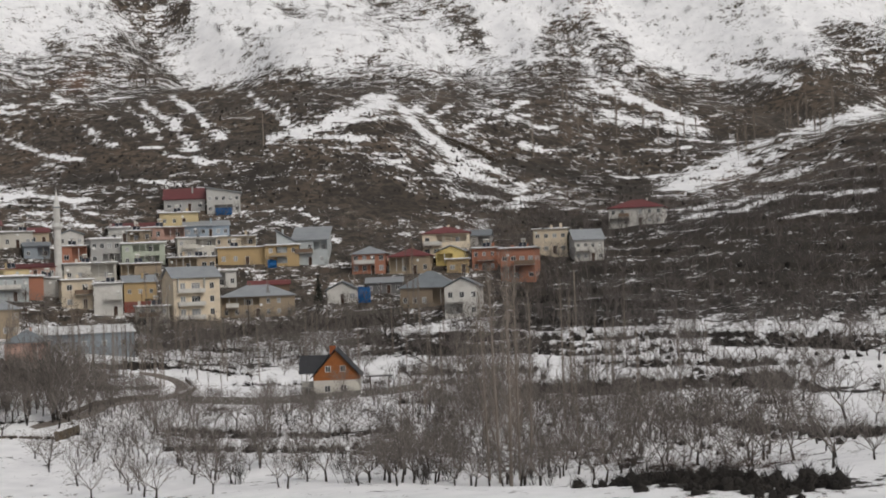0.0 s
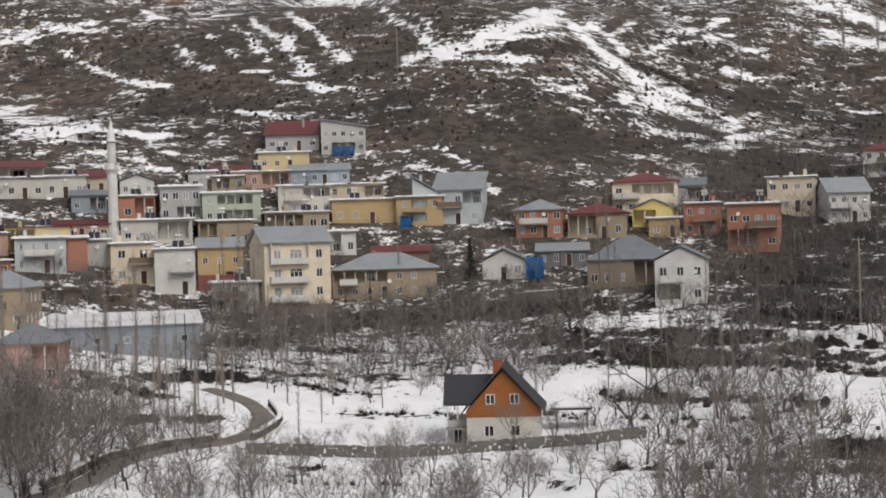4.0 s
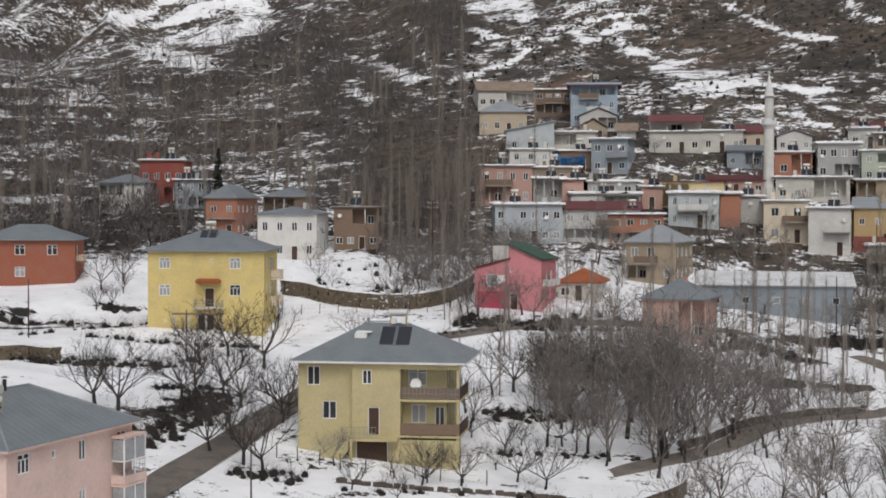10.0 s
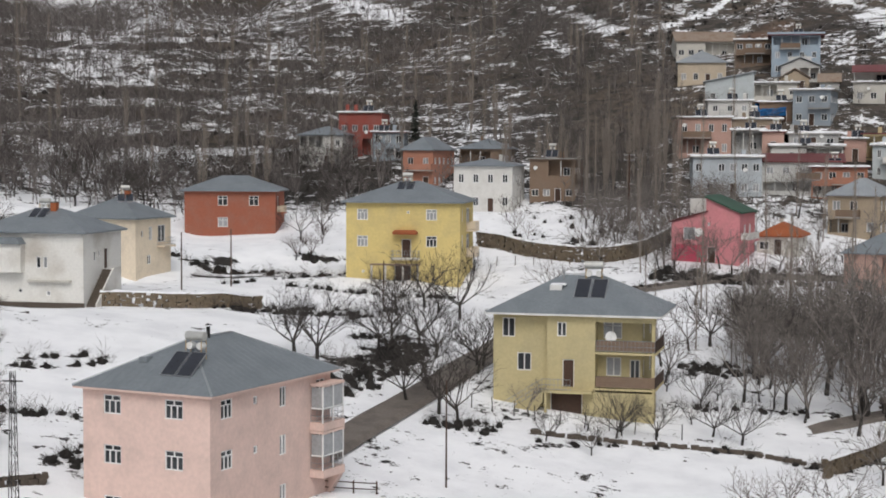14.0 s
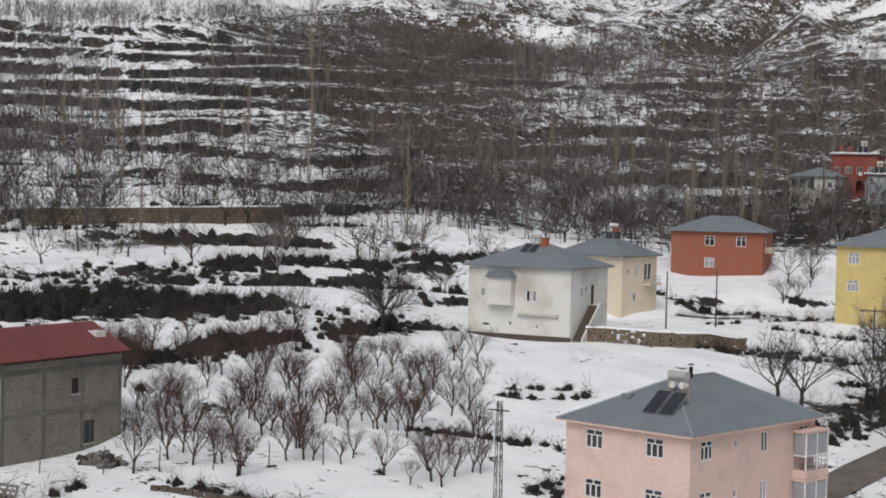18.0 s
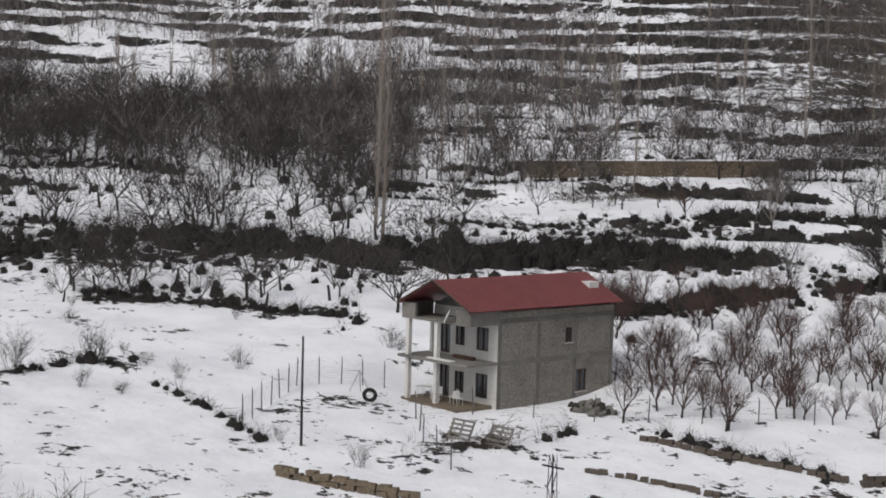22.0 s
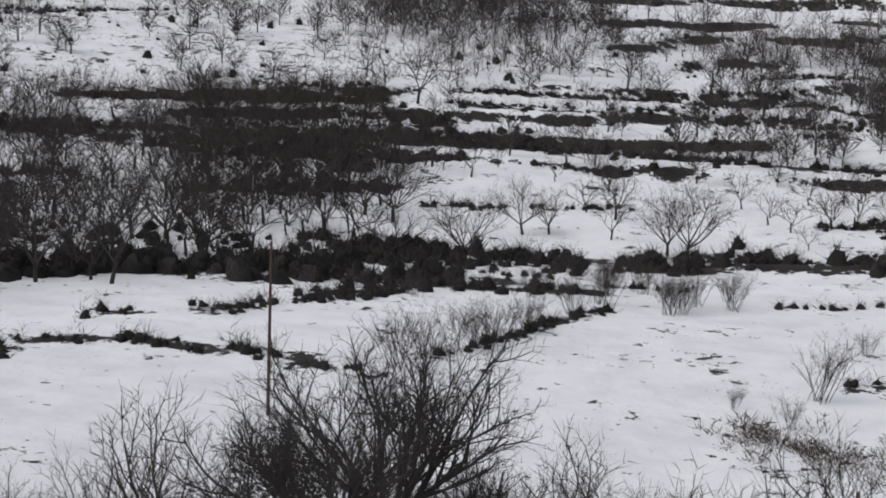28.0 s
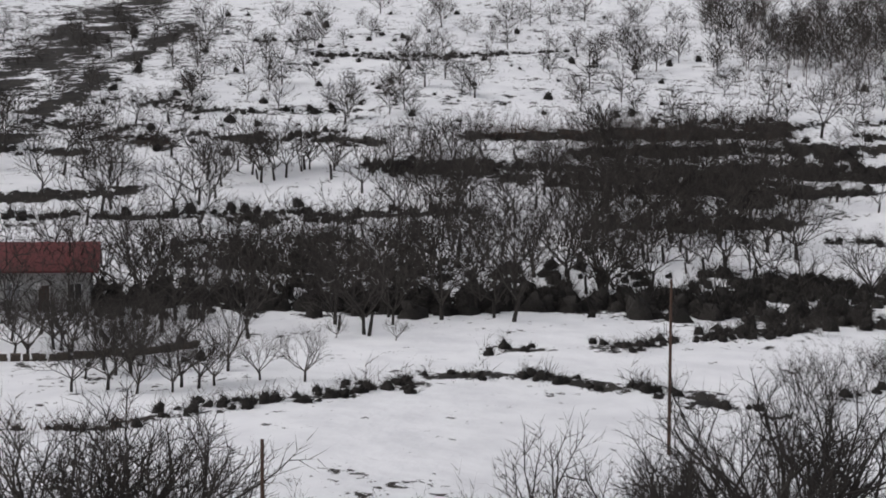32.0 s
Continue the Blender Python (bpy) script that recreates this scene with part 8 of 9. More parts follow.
def stone_wall(pts, h, label, thick=0.5, snow=True, mat=None, level=False):
    """A rubble wall of uneven stones along a curved line, capped with snow."""
    line = drape(rounded(pts), 0.45)
    ob = thing("stone_wall", pose(0, 0, 0), label, "wall")
    rng = random.Random(int(pts[0][0] * 10))
    V, F, cap = [], [], bmesh.new()

    def stone(c, t, a, b, hh):
        ca, sa = math.cos(t), math.sin(t)
        n = len(V)
        for z in (-hh, hh):
            for x, y in ((-a, -b), (a, -b), (a, b), (-a, b)):
                k = rng.uniform(0.7, 1.05)
                V.append((c[0] + (x * ca - y * sa) * k, c[1] + (x * sa + y * ca) * k, c[2] + z * rng.uniform(0.75, 1.1)))
        F.extend([(n + 3, n + 2, n + 1, n), (n + 4, n + 5, n + 6, n + 7), (n, n + 1, n + 5, n + 4), (n + 1, n + 2, n + 6, n + 5), (n + 2, n + 3, n + 7, n + 6), (n + 3, n, n + 4, n + 7)])
    rows = max(2, int((h + 0.4) / 0.3))
    low = [gz(x, y) for x, y in line]
    if level:
        low = list(np.linspace(np.mean(low[:6]), np.mean(low[-6:]), len(low)))
    rims = []
    for k, ((x0, y0), (x1, y1)) in enumerate(zip(line, line[1:])):
        t = math.atan2(y1 - y0, x1 - x0)
        for q in range(rows):
            u, o = rng.uniform(0.2, 0.8), rng.uniform(-0.07, 0.07)
            stone((x0 + (x1 - x0) * u - math.sin(t) * o, y0 + (y1 - y0) * u + math.cos(t) * o, low[k] - 0.3 + (q + 0.5) * (h + 0.3) / rows + rng.uniform(-0.05, 0.05)), t + rng.gauss(0, 0.1), rng.uniform(0.22, 0.36), thick / 2, (h + 0.3) / rows * rng.uniform(0.48, 0.6))
        th = rng.uniform(0.05, 0.22)
        nx, ny = -math.sin(t) * (thick / 2 + 0.05), math.cos(t) * (thick / 2 + 0.05)
        rims.append([cap.verts.new((x0 + nx, y0 + ny, low[k] + h - 0.1)), cap.verts.new((x0 + nx * 0.6, y0 + ny * 0.6, low[k] + h + th)), cap.verts.new((x0 - nx * 0.6, y0 - ny * 0.6, low[k] + h + th)), cap.verts.new((x0 - nx, y0 - ny, low[k] + h - 0.04))])
    for a, b in zip(rims, rims[1:]):
        for k in range(3):
            cap.faces.new((a[k], b[k], b[k + 1], a[k + 1]))
    bmesh.ops.recalc_face_normals(cap, faces=cap.faces)
    tagged(part("stones", py_mesh("stones", V, F, mat or STONE), None, ob), kind="stuff")
    if snow:
        part("snow_cap", cap, SNOW, ob)
    else:
        cap.free()
    return ob


def pole(x, y, h, label, mat=None, r=0.11, arms=0, lamp=False, lean=0.0, turn=0.0, name="utility_pole"):
    ob = thing(name, pose(x, y, gz(x, y), 0, lean, turn), label, "pole", "poles of the power line")
    part("shaft", tube((0, 0, -0.5), (0, 0, h), r, r * 0.65, 8), mat or DARKWOOD, ob)
    for k in range(arms):
        z = h - 0.35 - 0.7 * k
        c = part("crossarm", box(-0.8, 0.8, -0.05, 0.05, z, z + 0.09), METAL, ob)
        for sx in (-0.7, 0.7):
            part("insulator", tube((sx, 0, z + 0.09), (sx, 0, z + 0.28), 0.05, 0.035, 6), PAINT["offwhite"], c)
    if lamp:
        a = part("lamp_arm", tube((0, 0, h - 1.1), (0.5, -0.3, h - 0.95), 0.03, 0.03, 5), METAL, ob)
        part("lamp_head", tube((0.45, -0.27, h - 1.0), (0.95, -0.57, h - 1.1), 0.1, 0.16, 8), METAL, a)
    return ob


def lattice_pole(x, y, h):
    ob = thing("lattice_pole", pose(x, y, gz(x, y), 0, 0, 20), "thin steel lattice power pole with a crossarm", "pole")
    for sx in (-1, 1):
        for sy in (-1, 1):
            part("leg", tube((sx * 0.26, sy * 0.26, -0.5), (sx * 0.1, sy * 0.1, h), 0.024, 0.02, 4), IRON, ob)
    n = 14
    for k in range(n):
        z0, z1 = k * h / n, (k + 1) * h / n
        a, b = 0.26 - 0.16 * z0 / h, 0.26 - 0.16 * z1 / h
        bm = bmesh.new()
        s = 1 if k % 2 else -1
        for sy in (-1, 1):
            add_tube(bm, (s * a, sy * a, z0), (-s * b, sy * b, z1), 0.014, 0.014, 4)
            add_tube(bm, (sy * a, s * a, z0), (sy * b, -s * b, z1), 0.014, 0.014, 4)
        part("brace", bm, IRON, ob)
    part("crossarm", box(-0.5, 0.5, -0.03, 0.03, h - 0.5, h - 0.44), IRON, ob)
    return ob


def fence(pts, h, gap, label, wires=4, mat=None, bent_top=True):
    """Posts with bent tops and strands of wire between."""
    ob = thing("wire_fence", pose(0, 0, 0), label, "fence")
    line = drape(pts, gap)
    tops = []
    rng = random.Random(len(line))
    for x, y in line:
        z = gz(x, y)
        lx, ly = rng.gauss(0, 0.05), rng.gauss(0, 0.05)
        bm = tube((x, y, z - 0.3), (x + lx, y + ly, z + h), 0.045, 0.04, 6)
        if bent_top:
            add_tube(bm, (x + lx, y + ly, z + h), (x + lx - 0.18, y + ly + 0.05, z + h + 0.22), 0.03, 0.025, 6)
        part("post", bm, mat or POSTMETAL, ob)
        tops.append(Vector((x + lx, y + ly, z)))
    for k in range(wires):
        q = h * (0.2 + 0.78 * k / max(1, wires - 1))
        run = [tops[0]]
        for a, b in zip(tops, tops[1:]):
            run += [(a + b) / 2 - Vector((0, 0, rng.uniform(0.01, 0.06))), b]
        V = [p + Vector((0.005 * math.cos(w), 0.005 * math.cos(w), q + 0.006 * math.sin(w))) for p in run for w in (0.5, 2.6, 4.7)]
        F = [(3 * j + i, 3 * j + (i + 1) % 3, 3 * j + 3 + (i + 1) % 3, 3 * j + 3 + i) for j in range(len(run) - 1) for i in range(3)]
        me = bpy.data.meshes.new("wire")
        me.from_pydata(V, [], F)
        me.materials.append(POSTMETAL)
        part("wire", me, None, ob)
    return ob


road("road", [(-58.5, 78), (-62.2, 96.3), (-64.1, 108.6), (-66.0, 120.8), (-68.0, 131), (-70, 142), (-76, 156), (-70, 170), (-62, 182), (-50, 192), (-38, 197)], 3.4, ASPHALT, "wet brown village road between the houses")
road("road", [(-37.5, 125.5), (-35.5, 131.5), (-32.5, 138.1), (-28.4, 156.1), (-20.5, 167), (-17.8, 177), (-20.0, 186), (-24, 192.2), (-29.4, 197.1)], 2.7, ASPHALT, "narrow bending lane with dark edges")
stone_wall([(-34.0, 139.0), (-29.8, 155.5), (-22, 166)], 0.9, "low dark rubble wall along the lane")
stone_wall([(-18.6, 168), (-15.8, 177), (-18.2, 186)], 0.8, "low dark rubble wall along the lane")
stone_wall([(-184, 106), (-180.5, 125), (-179.8, 144.3)], 2.3, "long brown rubble retaining wall with snow on top", 0.6, mat=RUBBLE, level=True)
stone_wall([(-103.5, 120.5), (-99, 123), (-96, 128), (-94.5, 134)], 1.4, "curved rubble retaining wall below the cream house", 0.5, mat=RUBBLE)
stone_wall([(-18, 158.5), (0, 160), (14, 159), (22, 160)], 1.15, "grey garden wall round the chalet", 0.3, False, CONCRETE)
stone_wall([(14, 238), (25, 237)], 1.8, "concrete retaining wall with a snowy top", 0.4, True, CONCRETE)
stone_wall([(-97.5, 186.4), (-87.3, 183.0), (-79.5, 182.6), (-75.5, 187.2), (-75.6, 197.2)], 1.9, "curved brown rubble wall that holds a snowy field", 0.5, mat=RUBBLE)
stone_wall([(-71.0, 64.0), (-70.2, 69.3), (-69.6, 72.1), (-68.6, 74.5)], 0.7, "dark rubble garden wall beside the pink house", 0.45)
stone_wall([(-79.6, 31.6), (-76.8, 33.8), (-73.8, 36.8)], 0.55, "low crumbling rubble wall in the snow", 0.5, False, RUBBLE)
stone_wall([(-82.0, 56.1), (-77.1, 59.4), (-71.8, 63.4)], 0.3, "low dark earth kerb of a garden plot", 0.4, False)
stone_wall([(-76.9, 49.1), (-74.5, 51.6), (-71.4, 53.9)], 0.25, "low dark earth kerb of a garden plot", 0.35, False)
stone_wall([(-31.6, 113.4), (-30.3, 118.0), (-29.6, 122.8), (-31.0, 127.0)], 1.3, "rubble wall where the lane turns", 0.5, mat=RUBBLE)
stone_wall([(-87.7, -61.8), (-90.8, -56.3), (-97.3, -52.9)], 0.45, "low dark kerb between orchard and field", 0.4, False)
stone_wall([(-53.8, 111.6), (-45.5, 114.4), (-39.0, 117.2), (-32.4, 116.0)], 0.3, "low dark kerb along the snowy field", 0.4, False)

pole(-80.2, -17.1, 8.8, "tall dark wooden power pole in the snow", r=0.10)
pole(-84.4, 34.8, 6.2, "dark grey pole with a braced foot beside the fence", IRON, 0.09)
x, y = bent(81.4, 54)
pole(x, y, 30 - 0.2204 * 54 - gz(x, y), "short dark lamp pole with a round lamp head", lamp=True, r=0.09, name="street_lamp")
x, y = bent(116.3, 52)
pole(x, y, 30 - 0.182 * 52 - gz(x, y), "dark power pole with small insulators", r=0.09, arms=0)
x, y = bent(43.6, 80)
lattice_pole(x, y, 30 - 0.128 * 80 - gz(x, y))
x, y = bent(58.7, 60)
lattice_pole(x, y, 30 - 0.196 * 60 - gz(x, y))
pole(-52.2, 95.4, 7.2, "thin dark wooden pole in the field", r=0.07)
pole(-85.2, 207, 9.6, "tall dark power pole with crossarms", arms=2, r=0.16)
pole(-4.3, 361.7, 10.5, "pale pole on the ridge", PALEBARK, 0.16)
for a_, r_, h_ in ((30.9, 168, 5.2), (36.2, 178, 6.2), (37.9, 172, 6.0), (8.5, 205, 7.0), (7.2, 238, 7.5), (24.0, 230, 8.0)):
    x, y = bent(a_, r_)
    pole(x, y, h_, "dark wooden service pole near the houses", r=0.09)
x, y = bent(-15.3, 215)
pole(x, y, 11.0, "tall pale power pole with a wide crossarm", PALEBARK, 0.18, arms=1)
for a_, r_ in ((12.9, 236), (1.9, 232), (5.4, 246), (-4.9, 238)):
    x, y = bent(a_, r_)
    pole(x, y, 7.5, "dark power pole among the village houses", arms=1, r=0.1)

fence([(-79.0, 41.5), (-84.5, 42.5), (-89.5, 44.5), (-90.5, 49.0), (-86.5, 55.5), (-84.0, 62.0), (-81.5, 69)], 1.5, 2.6, "grey wire fence round the concrete house")
fence([(-89.0, 33.0), (-93.5, 36.5), (-98.0, 40.0), (-99.5, 47.0)], 1.6, 1.6, "wire mesh fence beside the porch", 9)
fence([(-62, 114.0), (-55, 115.0), (-47.5, 117.0), (-44, 118)], 1.2, 1.6, "low wire fence in front of the yellow house", 3, RUBBER, False)
fence([(-92, 176), (-84, 180), (-76, 183)], 1.2, 2.0, "thin wire fence on the snowy terrace", 3, DARKWOOD, False)



def rail_fence(x0, y0, x1, y1):
    ob = thing("rail_fence", pose(0, 0, 0), "short grey wooden rail fence in the snow", "fence")
    for k in range(4):
        x, y = x0 + (x1 - x0) * k / 3, y0 + (y1 - y0) * k / 3
        part("post", tube((x, y, gz(x, y) - 0.3), (x, y, gz(x, y) + 0.85), 0.06, 0.05, 6), DARKWOOD, ob)
    for z in (0.3, 0.7):
        part("rail", tube((x0, y0, gz(x0, y0) + z), (x1, y1, gz(x1, y1) + z), 0.04, 0.04, 5), DARKWOOD, ob)


rail_fence(-57.8, 87.0, -54.6, 90.4)


# small things beside the concrete house
def tyre(x, y):
    bm = bmesh.new()
    n, k = 20, 8
    R, r = 0.36, 0.13
    v = [[bm.verts.new(((R + r * math.cos(j * math.tau / k)) * math.cos(i * math.tau / n), r * 0.9 * math.sin(j * math.tau / k), (R + r * math.cos(j * math.tau / k)) * math.sin(i * math.tau / n))) for j in range(k)] for i in range(n)]
    for i in range(n):
        for j in range(k):
            bm.faces.new((v[i][j], v[(i + 1) % n][j], v[(i + 1) % n][(j + 1) % k], v[i][(j + 1) % k]))
    ob = new("tyre", mesh_from("tyre", bm, RUBBER))
    ob.matrix_basis = pose(x, y, gz(x, y) + 0.45, 12, 0, 60)
    tagged(ob, "old black car tyre standing in the snow", "tyre")


def swing_frame(x, y):
    ob = thing("sawhorse_frame", pose(x, y, gz(x, y), 0, 0, 60), "small grey pipe frame standing in the snow", "frame")
    for p, q in (((-0.7, 0, 0), (0, 0, 1.5)), ((0.7, 0, 0), (0, 0, 1.5)), ((0, 0.8, 0), (0, 0, 1.5)), ((0, 0, 1.5), (-0.9, 0, 1.45))):
        part("pipe", tube(p, q, 0.035, 0.035, 6), METAL, ob)


def porch_chair(m):
    ob = thing("garden_chair", m, "pale plastic chair on the porch", "chair", "chairs on the porch")
    part("seat", box(-0.25, 0.25, -0.25, 0.25, 0.42, 0.46), TRIM, ob)
    part("backrest", box(-0.25, 0.25, 0.21, 0.25, 0.463, 0.9), TRIM, ob)
    for sx in (-0.22, 0.22):
        for sy in (-0.22, 0.22):
            part("leg", tube((sx, sy, 0), (sx, sy, 0.42), 0.02, 0.02, 5), TRIM, ob)
    return ob


def porch_table(m):
    ob = thing("garden_table", m, "white table on the porch", "table")
    part("tabletop", box(-0.7, 0.7, -0.4, 0.4, 0.7, 0.75), TRIM, ob)
    for sx in (-0.6, 0.6):
        for sy in (-0.3, 0.3):
            part("leg", tube((sx, sy, 0), (sx, sy, 0.7), 0.03, 0.03, 5), TRIM, ob)


tyre(-94.0, 43.4)
swing_frame(-96.5, 43.8)
porch = pose(-97.67, 49.74, 12.25, 0, 0, 14.8)
porch_table(porch @ pose(0.9, -1.3, 0.123, 0, 0, 10))
first_chair = porch_chair(porch @ pose(2.2, -1.5, 0.123, 0, 0, 30))
copy_thing(first_chair, porch @ pose(3.4, -1.2, 0.123, 0, 0, -40))
copy_thing(first_chair, porch @ pose(4.3, -1.6, 0.123, 0, 0, 80))


def pallet(x, y, turn, label):
    ob = thing("pallet", pose(x, y, gz(x, y) + 0.1, 62, 0, turn), label, "pallet")
    for k in range(5):
        part("slat", box(-0.9, 0.9, k * 0.28, k * 0.28 + 0.14, 0, 0.03), CONCRETE, ob)
    for sx in (-0.8, 0, 0.8):
        part("batten", box(sx - 0.05, sx + 0.05, 0, 1.26, -0.09, -0.003), CONCRETE, ob)


pallet(-84.6, 44.8, 20, "weathered grey wooden pallet leaning by the fence")
pallet(-82.8, 46.4, 15, "weathered grey board hurdle lying by the fence")



def rubble_heap(x, y):
    ob = thing("rubble_heap", pose(x, y, gz(x, y)), "dark heap of broken stones and boards beside the concrete house", "rubble")
    rng = random.Random(31)
    for k in range(34):
        u, v = rng.gauss(0, 0.85), rng.gauss(0, 0.6)
        lift = max(0.0, 0.85 - 0.7 * math.hypot(u * 0.7, v)) * rng.random()
        a, b, c = rng.uniform(0.15, 0.38), rng.uniform(0.12, 0.3), rng.uniform(0.1, 0.24)
        part("stone", box(-a, a, -b, b, -c, c, 0.05), CASTBAND if k % 3 else BARK, ob, m=pose(u, v, lift + 0.05, rng.uniform(-40, 40), rng.uniform(-40, 40), rng.uniform(0, 180)))


rubble_heap(-88.8, 56.9)

# ---- scrub along the banks ----
bush_rng = random.Random(77)
CLUMPS = [py_mesh("clump", *mound(s, 44, 0.024), BUSH) for s in range(8)]
LOW = [py_mesh("low_clump", *mound(20 + s, 18, 0.036), BUSH) for s in range(6)]
STALKS = [py_mesh("stalks", *clump(40 + s, 24, 0.8, 1.3, 0.03), STRAW) for s in range(4)]
dark, red, dry = [], [], []
for kind, width, height, pts in HEDGES:
    if kind == "e":
        continue
    for (x0, y0), (x1, y1) in zip(pts, pts[1:]):
        ln = math.hypot(x1 - x0, y1 - y0)
        for _ in range(int(ln * (width * (1.0 if x0 > -60 else 1.25) if width > 2.2 or x0 > -60 else 1.8) if kind != "s" else ln * width * 3.5)):
            u, o = bush_rng.random(), bush_rng.gauss(0, 0.46 if width > 1.6 else 0.3) * width
            if kind != "s" and (width > 2.2 or bush_rng.random() < 0.4) and float(fbm(np.array([x0 + (x1 - x0) * u]), np.array([y0 + (y1 - y0) * u]), 9, 3, 91)[0]) < bush_rng.uniform(-0.55, 0.0):
                continue
            x, y = x0 + (x1 - x0) * u - (y1 - y0) / ln * o, y0 + (y1 - y0) * u + (x1 - x0) / ln * o
            s = min(2.2, max(bush_rng.uniform(0.35, 0.75), height * (0.25 + 0.75 * bush_rng.random() ** 1.2))) if kind != "s" else height * (0.4 + 0.7 * bush_rng.random())
            (dry if kind == "s" else red if kind == "r" else dark).append((x, y, 0, s, bush_rng.uniform(0, 6.28), bush_rng.uniform(0.6, 1.1)))


# thickets of scrub: bearing from, to, distance from, to, count, size
BRUSH = [(113, 119.5, 146, 172, 150, 1.3), (98, 105, 160, 205, 60, 1.3), (91, 114, 128, 150, 300, 1.4), (66, 78, 132, 200, 250, 1.3), (72, 82, 142, 212, 170, 1.1), (56, 67, 120, 190, 160, 1.0), (114, 122, 122, 140, 150, 1.2), (117, 124, 98, 112, 60, 0.9),
         (86, 122, 185, 330, 330, 1.3), (44, 57, 138, 160, 50, 0.9), (-34, -8, 90, 200, 260, 1.1), (21, 27, 200, 236, 80, 1.0)]
for a0, a1, r0, r1, n, s0 in BRUSH:
    for _ in range(n):
        a, r = bush_rng.uniform(a0, a1), bush_rng.uniform(r0, r1)
        x, y = -math.sin(radians(a)) * r, math.cos(radians(a)) * r
        # they gather in belts along the contour
        if float(fbm(np.array([a * 0.6]), np.array([r * 1.0]), 9, 3, 95)[0]) < bush_rng.uniform(-0.35, 0.25):
            continue
        dark.append((x, y, 0, s0 * (0.35 + 0.75 * bush_rng.random() ** 1.3), bush_rng.uniform(0, 6.28), bush_rng.uniform(0.7, 1.15)))


def far_woods(a0, a1, r0, r1, n, s0, s1, seed, clearings=0.0):
    rs = np.random.RandomState(seed)
    a = rs.uniform(a0, a1, n * 2)
    r = np.sqrt(rs.uniform(r0 ** 2, r1 ** 2, n * 2))
    x, y = -np.sin(np.radians(a)) * r, np.cos(np.radians(a)) * r
    ok = fbm(x, y, 45, 3, 70) > clearings
    return [(float(p), float(q), 0, float(s), float(t), 1.0) for p, q, s, t in zip(x[ok], y[ok], rs.uniform(s0, s1, ok.sum()), rs.uniform(0, 6.28, ok.sum()))][:n]


def settle_all(places, sink=0.05):
    x, y = np.array([p[0] for p in places]), np.array([p[1] for p in places])
    z = ground_height(x, y)
    return [(p[0], p[1], float(zz) - sink, *p[3:]) for p, zz in zip(places, z)]


# scrub on the terrace banks farther up, wherever the ground is steep
cand = np.random.RandomState(3)
A_, R_ = cand.uniform(-36, 127, 60000), np.exp(cand.uniform(math.log(150), math.log(430), 60000))
X_, Y_ = -np.sin(np.radians(A_)) * R_, np.cos(np.radians(A_)) * R_
S_ = np.hypot(ground_height(X_ + 0.6, Y_) - ground_height(X_ - 0.6, Y_), ground_height(X_, Y_ + 0.6) - ground_height(X_, Y_ - 0.6)) / 1.2
keep_ = (S_ > 0.42) & (fbm(X_, Y_, 14, 3, 92) > -0.12) & ((A_ > 21) | (A_ < -8) | (R_ < 220))
bank_places = [(float(x), float(y), 0, float(s), float(t), 0.8) for x, y, s, t in zip(X_[keep_], Y_[keep_], 0.3 + 0.95 * cand.random_sample(keep_.sum()) ** 2, cand.uniform(0, 6.28, keep_.sum()))][:7000]
TALL = [py_mesh("tall_scrub", *clump(80 + s, 30, 0.9, 1.9, 0.02), TWIG) for s in range(5)]
tall = [(x, y, z, min(1.3, 0.35 + s * (0.5 + 0.6 * bush_rng.random())), t, e) for x, y, z, s, t, e in dark[::2] + bank_places[::5]]
scatter("tall_scrub", TALL, settle_all(tall), TWIG, "taller leafless bushes along the banks", "scrub")
tufts = [(x, y, z, 0.35 + 0.5 * s * s, t, e) for x, y, z, s, t, e in far_woods(-16, 22, 318, 430, 1300, 0.2, 1.0, 71, -0.1)]
scatter("bank_scrub", LOW, settle_all(bank_places + tufts), BUSH, "low dark scrub on the far terrace banks", "scrub")
scatter("scrub", CLUMPS, settle_all(dark), BUSH, "dark leafless scrub along the terrace banks", "scrub")
if red:
    RED = material("reddish_scrub", (0.085, 0.052, 0.038), 0.95, 0.3, 0.4, 6.0, 0.0)
    scatter("reddish_scrub", TALL, settle_all(red), RED, "reddish-brown leafless scrub", "scrub")
scatter("dry_stalks", STALKS, settle_all(dry), STRAW, "dry brown weed stalks standing in the snow", "weeds")

